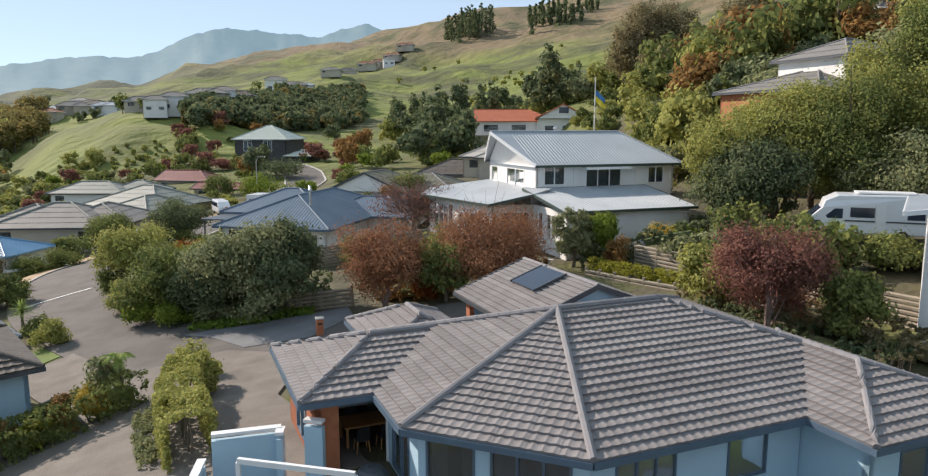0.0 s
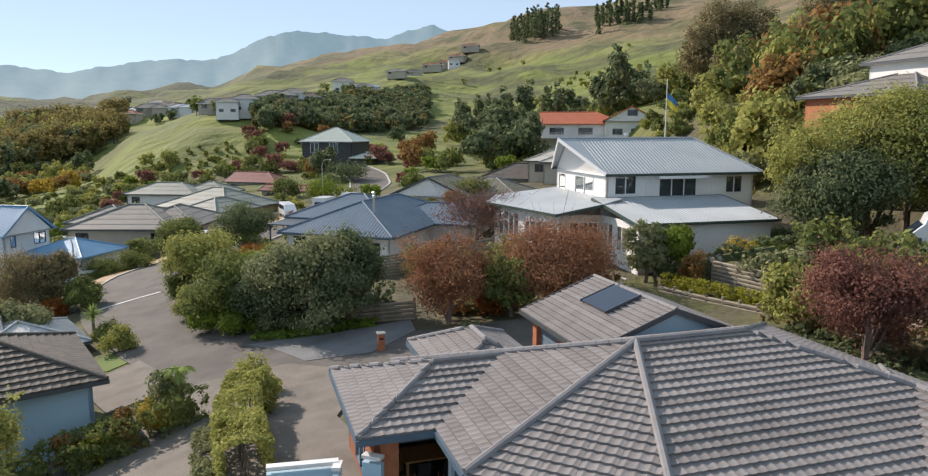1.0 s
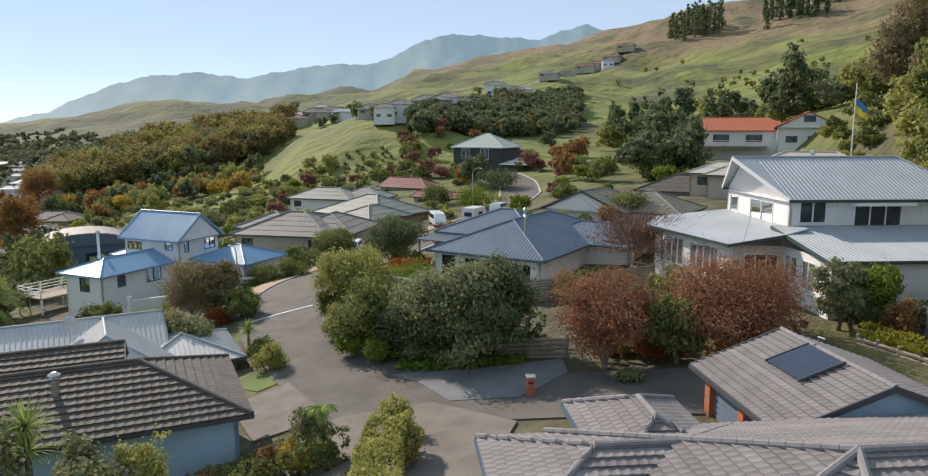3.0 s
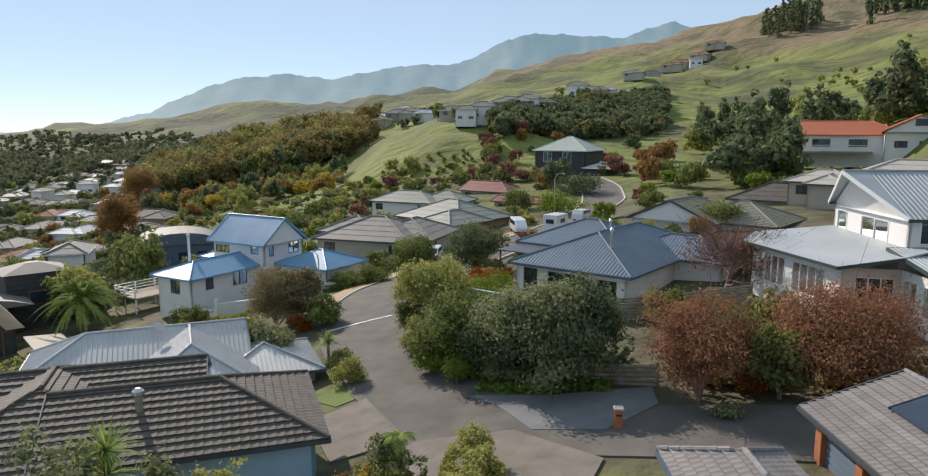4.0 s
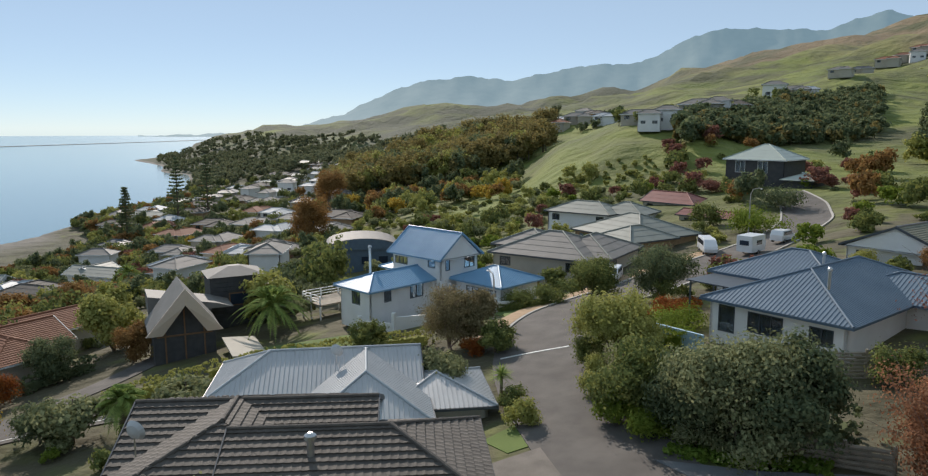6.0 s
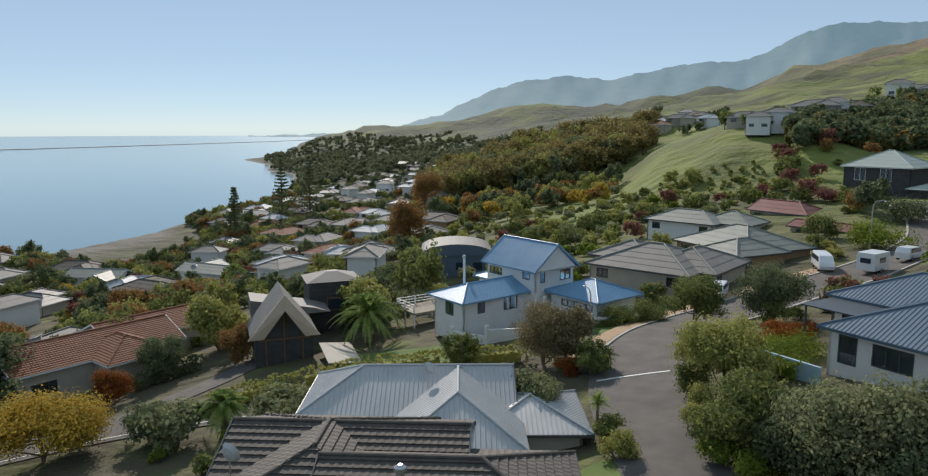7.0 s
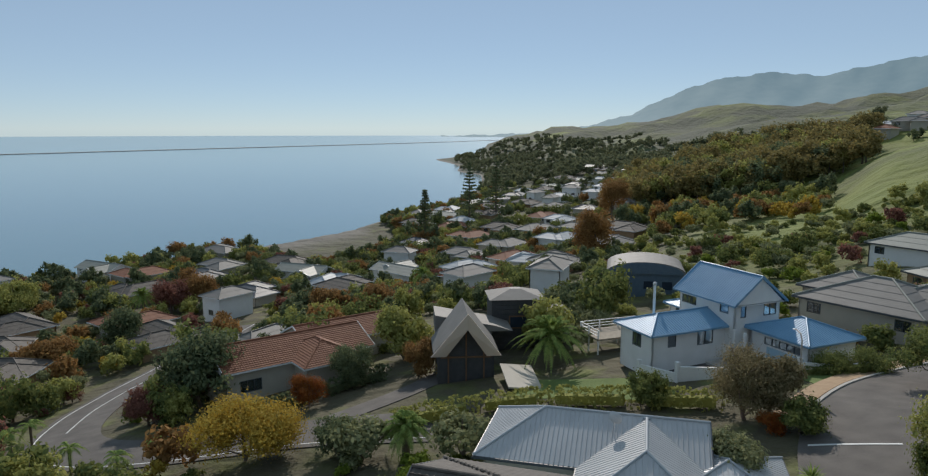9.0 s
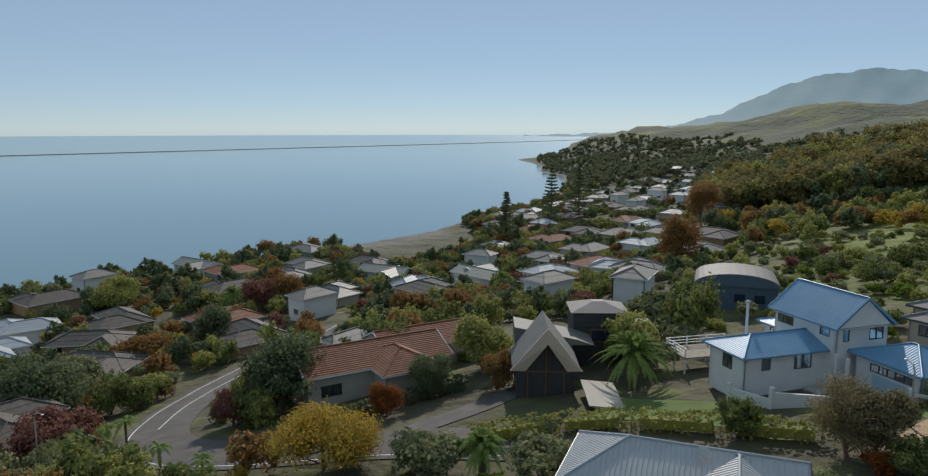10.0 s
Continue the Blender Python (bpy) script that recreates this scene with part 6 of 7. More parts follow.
CARP = [(-2.2, 0.35), (2.2, 0.35), (2.3, 0.75), (2.15, 1.0), (1.2, 1.1), (0.55, 1.68), (-1.9, 1.72), (-2.25, 1.1)]
suv = vehicle("car", "white four-wheel-drive car parked on a driveway", (-41.3, 86.5, gz(-41.3, 86.5) + 0.1), -75, CARP, 0.9, [[(-1.8, 1.12), (-0.5, 1.12), (-0.5, 1.6), (-1.7, 1.62)], [(-0.4, 1.12), (0.95, 1.12), (0.5, 1.58), (-0.4, 1.6)]], (-1.4, 1.4), 0.37)
part("windscreen", MB().prism([(1.18, -0.75, 1.12), (1.18, 0.75, 1.12), (0.62, 0.7, 1.64), (0.62, -0.7, 1.64)], [(1.23, -0.75, 1.14), (1.23, 0.75, 1.14), (0.67, 0.7, 1.67), (0.67, -0.7, 1.67)]), "panel", suv)
part("bumper", MB().box(2.22, -0.85, 0.4, 2.38, 0.85, 0.72, 0.04), "black", suv)
for s in (-1, 1):
    part("headlight", MB().box(2.2, s * 0.7 - 0.16, 0.78, 2.3, s * 0.7 + 0.16, 0.95, 0.03), "steel", suv)
VANP = [(-2.5, 0.35), (2.3, 0.35), (2.45, 0.8), (2.3, 1.15), (1.5, 1.95), (1.2, 2.05), (-2.45, 2.05), (-2.55, 1.0)]
van = vehicle("van", "white passenger van parked at the kerb", (-36.0, 104.5, gz(-36, 104.5) + 0.1), -60, VANP, 0.88, [[(-2.2, 1.2), (-0.3, 1.2), (-0.3, 1.8), (-2.2, 1.8)], [(-0.2, 1.2), (1.75, 1.2), (1.3, 1.8), (-0.2, 1.8)]], (-1.5, 1.5), 0.34)
car2 = vehicle("car", "white utility car parked by a caravan", (-28.2, 112, gz(-28.2, 112) + 0.1), 80, CARP, 0.88, [[(-1.8, 1.12), (0.9, 1.12), (0.5, 1.58), (-1.7, 1.6)]], (-1.4, 1.4), 0.36)
cv = thing("caravan", "small white box caravan at the roadside", "caravan", (-30.2, 104, gz(-30.2, 104) + 0.1), 80)
part("body", MB().prism([(-1.8, -1.05, 0.4), (1.8, -1.05, 0.4), (2.0, -1.05, 1.2), (1.7, -1.05, 2.5), (-1.9, -1.05, 2.5)], [(-1.8, 1.05, 0.4), (1.8, 1.05, 0.4), (2.0, 1.05, 1.2), (1.7, 1.05, 2.5), (-1.9, 1.05, 2.5)]), "car_white", cv)
part("window", MB().box(-1.93, -0.6, 1.3, -1.86, 0.6, 1.9), "panel", cv)
for s in (-1, 1):
    part("side_window", MB().box(-0.6, s * 1.05 - 0.03, 1.3, 0.8, s * 1.05 + 0.03, 1.9), "panel", cv)
wheels(cv, (0.0,), 1.05, 0.32)

MH = [(-3.3, 0.45), (2.6, 0.45), (3.45, 0.5), (3.5, 0.95), (3.2, 1.25), (2.45, 2.0), (2.3, 2.45), (1.6, 2.8), (-3.25, 2.85), (-3.4, 2.6)]
mh = vehicle("motorhome", "white motorhome with grey cab parked beside the trees", (24.6, 43.2, gz(24.6, 43.2) + 0.15), 158, MH, 1.12, [[(1.3, 1.35), (2.45, 1.35), (2.0, 1.95), (1.3, 1.95)], [(-0.4, 1.45), (0.9, 1.45), (0.9, 2.05), (-0.4, 2.05)], [(-3.0, 1.4), (-2.1, 1.4), (-2.1, 1.9), (-3.0, 1.9)]], (-1.9, 2.5), 0.36)
part("cab", MB().prism([(2.5, -1.14, 0.42), (3.52, -1.14, 0.48), (3.55, -1.14, 0.95), (3.22, -1.14, 1.22), (2.5, -1.14, 1.22)], [(2.5, 1.14, 0.42), (3.52, 1.14, 0.48), (3.55, 1.14, 0.95), (3.22, 1.14, 1.22), (2.5, 1.14, 1.22)]), "trim_dark", mh, "dark grey cab front")
part("windscreen", MB().prism([(3.2, -0.95, 1.28), (3.2, 0.95, 1.28), (2.5, 0.9, 1.98), (2.5, -0.9, 1.98)], [(3.27, -0.95, 1.3), (3.27, 0.95, 1.3), (2.57, 0.9, 2.02), (2.57, -0.9, 2.02)]), "panel", mh)
for s in (-1, 1):
    part("entry_door", MB().box(-1.0, s * 1.13 - 0.03, 0.6, -0.45, s * 1.13 + 0.03, 2.3), "white_frame", mh)
    part("stripe", MB().box(-3.2, s * 1.13 - 0.015, 1.2, 1.2, s * 1.13 + 0.015, 1.28), "trim_dark", mh)
part("roof_rack", MB().box(-2.6, -0.7, 2.86, 0.6, 0.7, 2.95, 0.1), "white_frame", mh)

# letterbox pier by the court
lb = thing("letterbox", "orange brick letterbox pier with a stone cap", "letterbox", (-8.1, 38.5, gz(-8.1, 38.5)), 20)
part("pier", MB().box(-0.19, -0.19, -0.2, 0.19, 0.19, 1.0, 0.02), "brick", lb)
part("cap", MB().box(-0.23, -0.23, 1.0, 0.23, 0.23, 1.08, 0.02), "kerb", lb)
part("slot", MB().box(-0.12, -0.21, 0.7, 0.12, -0.18, 0.8), "black", lb)


def fence(label, pts, h, rails=5, post_gap=2.0):
    """Horizontal half-round rails between posts, following the ground."""
    ob = thing("fence", label, "fence", (pts[0][0], pts[0][1], gz(*pts[0])))
    o = Vector((pts[0][0], pts[0][1], gz(*pts[0])))
    for (x0, y0), (x1, y1) in zip(pts, pts[1:]):
        L = math.hypot(x1 - x0, y1 - y0)
        n = max(1, round(L / post_gap))
        for i in range(n + 1):
            x, y = x0 + (x1 - x0) * i / n, y0 + (y1 - y0) * i / n
            g = min(gz(x, y), gz(x - 0.8, y - 0.5))
            part("post", MB().tube([Vector((x, y, g - 0.3)) - o, Vector((x, y, g + h + 0.15)) - o], [0.1, 0.1], 7), "wood", ob)
            if i < n:
                xb, yb = x0 + (x1 - x0) * (i + 1) / n, y0 + (y1 - y0) * (i + 1) / n
                gb = min(gz(xb, yb), gz(xb - 0.8, yb - 0.5))
                for k in range(rails):
                    f = (k + 0.5) / rails * h
                    part("rail", MB().tube([Vector((x, y, g + f)) - o, Vector((xb, yb, gb + f)) - o], [h / rails * 0.46] * 2, 6), "wood", ob)


fence("weathered timber retaining wall of round rails", [(11.6, 47.2), (14.6, 42.2), (17.9, 36.8), (21.0, 31.6), (24, 26.5)], 1.7, 7)
fence("low timber edge below the yellow hedge", [(8.2, 46.6), (10.4, 43.6), (13.2, 40.2)], 0.5, 2, 1.2)
fence("brown timber garden wall behind the court", [(-11.2, 44.4), (-7.2, 44.4)], 1.3, 5, 2.0)
fence("timber fence beside the slate-roofed house", [(-12.4, 56.2), (-8.0, 57.6), (-3, 60)], 1.8, 8, 2.0)

# terrace walls beside the house below
for p, q, z1 in (((-7.75, 20.5), (-5.75, 21.1), 0.62), ((-5.75, 21.1), (-5.7, 20.6), 0.6), ((-8.0, 20.3), (-7.6, 17.6), -0.1), ((-4.95, 20.9), (-4.35, 20.75), 0.95)):
    ob = thing("garden_wall", "pale blue plastered garden wall with a white coping", "wall", (*p, -1.6))
    d = Vector((q[0] - p[0], q[1] - p[1], 0))
    part("wall", MB().beam((0, 0, (z1 + 1.4) / 2 - 0.2), (d.x, d.y, (z1 + 1.4) / 2 - 0.2), 0.2, z1 + 2.0), "blue_and_shade_wall", ob)
    part("coping", MB().beam((0, 0, z1 + 1.68), (d.x, d.y, z1 + 1.68), 0.26, 0.1), "white_frame", ob)
pg = thing("pergola_beam", "long white timber pergola beam", "beam", (-6.50, 19.12, -1.5))
part("beam", MB().beam((0, 0, 2.05), (3.50, -0.84, 2.05), 0.12, 0.16), "white_frame", pg)
part("post", MB().box(-0.06, -0.06, -0.3, 0.06, 0.06, 2.0), "white_frame", pg)
part("post", MB().box(3.44, -0.90, -0.3, 3.56, -0.78, 2.0), "white_frame", pg)


def local(s, q, z, rot=0.0):
    c_, n_ = math.cos(radians(ROT)), math.sin(radians(ROT))
    return pose(3.2 + s * c_ - q * n_, 23.6 + s * n_ + q * c_, z, 0, 0, ROT + rot)


table = thing("dining_table", "honey-coloured wooden dining table", "table")
table.matrix_basis = local(-6.0, 2.6, -0.87)
part("tabletop", MB().box(-1.0, -0.55, 0.7, 1.0, 0.55, 0.76, 0.05), "table", table)
for x in (-0.9, 0.9):
    for y in (-0.45, 0.45):
        part("leg", MB().box(x - 0.04, y - 0.04, 0, x + 0.04, y + 0.04, 0.7), "table", table)
chair = thing("dining_chair", "dark upholstered dining chair with wooden legs", "chair", group="chairs round the table")
chair.matrix_basis = local(-6.5, 1.75, -0.87)
part("seat", MB().box(-0.22, -0.22, 0.42, 0.22, 0.22, 0.49, 0.05), "black", chair)
part("backrest", MB().prism([(-0.22, -0.24, 0.5), (0.22, -0.24, 0.5), (0.22, -0.2, 0.5), (-0.22, -0.2, 0.5)], [(-0.2, -0.32, 0.95), (0.2, -0.32, 0.95), (0.2, -0.28, 0.95), (-0.2, -0.28, 0.95)]), "black", chair)
for x in (-0.19, 0.19):
    for y in (-0.19, 0.19):
        part("leg", MB().tube([(x, y, 0.42), (x * 1.2, y * 1.2, 0)], [0.025, 0.018], 6), "table", chair)
copy_thing(chair, local(-5.7, 1.75, -0.87, 8))
copy_thing(chair, local(-6.4, 3.5, -0.87, 180))
copy_thing(chair, local(-5.6, 3.5, -0.87, 172))
bbq = thing("covered_barbecue", "barbecue under a dark fabric cover", "barbecue")
bbq.matrix_basis = local(-6.9, -1.0, -1.3)
part("cover", MB().lathe([(0.5, 0), (0.56, 0.3), (0.55, 0.8), (0.5, 1.0), (0.36, 1.16), (0.12, 1.22)], 14), "trim_dark", bbq)
ot = thing("outdoor_table", "dark round outdoor table under the windows", "table")
ot.matrix_basis = local(1.5, -7.4, -1.35)
part("tabletop", MB().lathe([(0.75, 0.7), (0.78, 0.73), (0.75, 0.76)], 24), "trim_dark", ot)
part("pedestal", MB().lathe([(0.3, 0), (0.08, 0.1), (0.07, 0.7)], 12), "trim_dark", ot)
plain("terrace", MB().box(-10, -12, -0.4, 12, -5.5, -0.05), "concrete", "pale paved terrace round the house", "terrace", (3.2, 23.6, -1.25), ROT, kind="structure")


# roof fittings
def dish(at, rot, s=0.45):
    ob = thing("satellite_dish", "grey satellite dish on a short mast", "satellite dish", at, rot)
    part("mast", MB().tube([(0, 0, -0.3), (0, 0, 0.7)], [0.03, 0.03], 6), "steel", ob)
    part("reflector", MB().tube([(0, 0.12, 0.75), (0, 0.05, 0.76), (0, -0.12, 0.8)], [0.08, s * 0.7, s], 16), "iron_grey", ob)
    part("feed_arm", MB().tube([(0, -0.05, 0.6), (0, -0.5, 0.7)], [0.015, 0.015], 5), "steel", ob)


def vent(at, h, r=0.12, cap=True):
    ob = thing("flue", "metal roof flue with a round cowl", "flue", at)
    part("pipe", MB().tube([(0, 0, -0.4), (0, 0, h)], [r, r], 10), "steel" if cap else "white_frame", ob)
    part("cowl", MB().lathe([(r * 0.9, 0), (r * 1.7, 0.06), (r * 1.6, 0.2), (r * 0.6, 0.32)], 12, (0, 0, h)), "steel", ob)


dish((-31.0, 22.3, 1.3), 200)
vent((-26.2, 27.2, 0.75), 0.55, 0.16)
dish((-39.0, 40.2, -1.5), 200)
vent((-61.2, 65.5, -2.6), 3.2, 0.14, False)
vent((-13.2, 60.6, 3.8), 0.8, 0.1)
vent((-15.6, 71.5, 3.2), 0.7, 0.1)
vent((8.5, 66.6, 8.9), 0.9, 0.14)

# court, lawn and deck of the blue-roofed house
patch("parking_court", [(-56.5, 60.5), (-55.8, 70.5), (-54.5, 73.5), (-48, 73), (-45.6, 70), (-50.5, 65.5), (-53.5, 61.5)], "asphalt_new", "dark asphalt parking court", "driveway", lift=0.12)
for a, b in (((-57.0, 59.6), (-53.2, 60.8)), ((-53.2, 60.8), (-50.2, 65.2)), ((-46.3, 69.0), (-44.6, 71.3))):
    g = max(gz(*a), gz(*b))
    ob = thing("garden_wall", "low curved white plastered wall round a parking court", "wall", (*a, g))
    part("wall", MB().beam((0, 0, 0.1), (b[0] - a[0], b[1] - a[1], 0.1), 0.22, 1.5), "white", ob)
    part("pier", MB().box(-0.2, -0.2, -0.8, 0.2, 0.2, 1.3, 0.03), "white", ob)
patch("lawn", [(-65, 52), (-58, 58.5), (-52.5, 59.5), (-49, 57), (-56, 52), (-62, 47)], "lawn", "small mown lawn below the white wall", "lawn", lift=0.05)
patch("lawn", [(-46, 68), (-42, 66), (-39.8, 73), (-40.2, 80), (-44.5, 80)], "lawn", "strip of mown lawn beside the street", "lawn", lift=0.05)
patch("lawn", [(-27.5, 41), (-25, 40), (-23, 43), (-26, 46)], "lawn", "small front lawn beside the street", "lawn", lift=0.05)
deck = thing("deck", "white timber deck with an open balustrade", "deck", (-68.2, 67, -6.9), -10)
part("platform", MB().box(-2.0, -4, 0.3, 2.2, 3.5, 0.48), "wood", deck)
for x, y in ((-1.9, -3.9), (-1.9, -1.4), (-1.9, 1.1), (-1.9, 3.4), (0, -3.9), (2.1, -3.9)):
    part("post", MB().box(x - 0.07, y - 0.07, -2.5, x + 0.07, y + 0.07, 1.5), "white_frame", deck)
for z in (0.8, 1.13, 1.48):
    part("rail", MB().beam((-1.9, -3.9, z), (-1.9, 3.4, z), 0.06, 0.07), "white_frame", deck)
    part("rail", MB().beam((-1.9, -3.9, z), (2.1, -3.9, z), 0.06, 0.07), "white_frame", deck)

# the house with the curved roof
bar = thing("barrel_roof_house", "dark blue house with a curved grey iron roof", "house", (-97, 99, gz(-97, 99)), 48)
arc = [(-6.5 * math.cos(math.pi * k / 14), 1.9 * math.sin(math.pi * k / 14) + 4.2) for k in range(15)]
part("roof", MB().prism([(x, -5, z) for x, z in arc], [(x, 5, z) for x, z in arc]), "iron_taupe", bar)
part("end_wall", MB().prism([(x * 0.95, -5.08, z - 0.12) for x, z in arc], [(x * 0.95, 5.08, z - 0.12) for x, z in arc]), "trim_blue", bar, "dark blue end walls under the arch")
part("wall", MB().box(-6.2, -4.7, -2.5, 6.2, 4.7, 4.1, 0.05), "trim_blue", bar)
for x in (-3.5, 0.5, 3.5):
    part("window", MB().box(x - 0.8, -4.78, 1.5, x + 0.8, -4.66, 2.8), "panel", bar)
KEEP.append((-97, 99, 9))

# neighbour's eave at the edge of the garden
nb = thing("neighbour_house", "white weatherboard house with an iron-roofed eave", "house", (18.9, 30.2, gz(18.9, 30.2)), -33)
lean(nb, 0, 8, 0, 8, 6.0, 7.2, "w", "rib", "iron_pale", "white", "white_frame", -1.0, {"w": [(3.0, 4.2, 1.6, 1.6, 2)]}, over=0.9)


# ---- small things by the court and the motorhome ----
pier = thing("brick_pier", "orange brick pier with a flat cap beside the garage", "pier", (-3.2, 33.3, gz(-3.2, 33.3)), 22)
part("shaft", MB().box(-0.23, -0.23, -0.3, 0.23, 0.23, 0.5 - gz(-3.2, 33.3), 0.01), "brick", pier)
part("cap", MB().box(-0.29, -0.29, 0.5 - gz(-3.2, 33.3), 0.29, 0.29, 0.6 - gz(-3.2, 33.3), 0.015), "brick", pier, "flat brick cap")
for x, y, r in ((22.3, 46.2, 0.33), (23.2, 46.0, 0.3)):
    pot = thing("flower_pot", "white round flower pot with a small plant by the motorhome", "pot", (x, y, gz(x, y)), 0)
    part("pot", MB().lathe([(r * 0.7, 0.0), (r, 0.5), (r * 1.08, 0.52), (r * 1.08, 0.6), (r * 0.85, 0.6), (r * 0.85, 0.5)], 18), "white_frame", pot)
    g = np.random.default_rng(int(x * 10))
    part("plant", leaves_mesh("plant", [(0, 0, 0.75), (0.1, 0.1, 0.85), (-0.1, 0.05, 0.8)], 0.16, 60, 0.09, "leaf_green", g), None, pot)
for k in range(16):
    g = np.random.default_rng(700 + k)
    x, y = 17.2 + g.uniform(-1.8, 1.8), 27.5 + g.uniform(-1.2, 1.2)
    seedhead = thing("agapanthus_stalk", "dried pale agapanthus seed head on a thin stalk", "flower", (x, y, gz(x, y)), 0, "dried seed heads")
    part("stalk", MB().tube([(0, 0, -0.1), (0.03, 0.02, 1.0)], [0.012, 0.008], 5), "twig", seedhead)
    part("head", leaves_mesh("head", [(0.03, 0.02, 1.05)], 0.06, 40, 0.035, "leaf_gum", g), None, seedhead)

# ---- the town below, woods and hillsides ----
for q in ((3, 24, 14), (6, 38, 9), (-24, 29, 13), (-40, 45, 11), (-56, 71, 14), (-16, 65, 13), (12, 62, 16), (-74, 50, 10), (-84, 36, 14), (-52, 90, 12), (-52, 112, 11), (-66, 132, 12),
          (-60, 153, 9), (-46, 136, 9), (-10, 98, 12), (-2, 117, 9), (-48, 178, 14), (12, 157, 16), (5, 163, 8), (38, 66, 13), (28, 46, 9), (-48, 62, 8), (-63, 52, 8), (-96, 64, 15), (-84, 58, 9), (-122, 52, 6), (26, 40, 6), (24, 46, 5), (-57, 21, 7), (-50, 23, 6), (-44, 22, 5)):
    KEEP.append(q)
for x, y in ROAD + LOW:
    KEEP.append((x, y, 6.5))
for a, b in list(zip(LOW, LOW[1:])) + list(zip(ROAD, ROAD[1:])):
    KEEP.append(((a[0] + b[0]) / 2, (a[1] + b[1]) / 2, 6.5))


def clear(x, y, r, extra=()):
    return all((x - a) ** 2 + (y - b) ** 2 > (r + c) ** 2 for a, b, c in KEEP) and all((x - a) ** 2 + (y - b) ** 2 > (r + c) ** 2 for a, b, c in extra)


def small_house(label, roof_mat, wall_mat, w, l, two=False, style="plain", ends=HH, ell=True):
    ob = thing("town_house", label, "house", (0, 0, 0), 0, "houses of the town below")
    ev = 5.0 if two else 2.6
    wing(ob, -l / 2, l / 2, -w / 2, w / 2, ev, 0.42, "s", ends, style, roof_mat, roof_mat, wall_mat, floor=-2.2, cap=0.12, trim="white_frame", lite=True,
         wins={"s": [(1.2, 3.1, 1.8, 1.2, 2), (l - 4.4, 3.1, 2.0, 1.2, 2)], "e": [(2, 3.1, 1.6, 1.2, 2)]})
    if ell:
        wing(ob, 0, w * 0.9, -w, w * 0.2, min(ev, 2.6), 0.42, "q", ends, style, roof_mat, roof_mat, wall_mat, floor=-2.2, cap=0.12, trim="white_frame", walls="sew", lite=True)
    return ob


TOWN = [small_house("house with grey iron roof among garden trees", "iron_taupe", "cream", 8, 13), small_house("house with pale iron roof among garden trees", "iron_pale", "white", 7.5, 12),
        small_house("house with terracotta roof among garden trees", "tile_terra", "cream", 8, 13), small_house("house with dark roof among garden trees", "tile_dark", "tan_brick", 8.5, 15),
        small_house("two-storey white house among garden trees", "iron_taupe", "white", 7, 10, True, ell=False), small_house("house with pale gabled roof among garden trees", "iron_olive", "white", 8, 16, ends=("gable", "gable")),
        small_house("house with charcoal iron roof among garden trees", "iron_dark", "cream", 8, 12)]
rng = np.random.default_rng(5)
town, used = [], set()


def settle(k, x, y, rot, lift=0.0, size=1.0):
    m = pose(x, y, gz(x, y) + 0.5 + lift, 0, 0, rot) @ Matrix.Diagonal((size, size, size, 1))
    if k in used:
        copy_thing(TOWN[k], m)
    else:
        used.add(k)
        TOWN[k].matrix_basis = m
    KEEP.append((x, y, 8))


for k, x, y, rot in ((3, -163.8, -2.7, 75), (3, -140.2, 0.2, 60), (3, -125.6, -8.5, 50), (3, -144.5, 26.7, 20)):
    settle(k, x, y, rot)
for tries in range(2500):
    az, r = radians(rng.uniform(-112, -46)), rng.uniform(85, 560) ** 1.0
    x, y = r * math.sin(az), r * math.cos(az)
    d = 0.88 * (x + 241) + 0.48 * (y + 32)
    if len(town) >= 92 or not (20 < d < 172) or gz(x, y) < -28.2 or gz(x, y) > -9 or not clear(x, y, 8.5):
        continue
    if -47 > math.degrees(az) or r > 150:
        town.append((x, y))
        settle(int(rng.choice([0, 0, 1, 2, 3, 3, 4, 5, 6])), x, y, 28 + rng.choice([0, 90, 180, 270]) + rng.uniform(-14, 14))
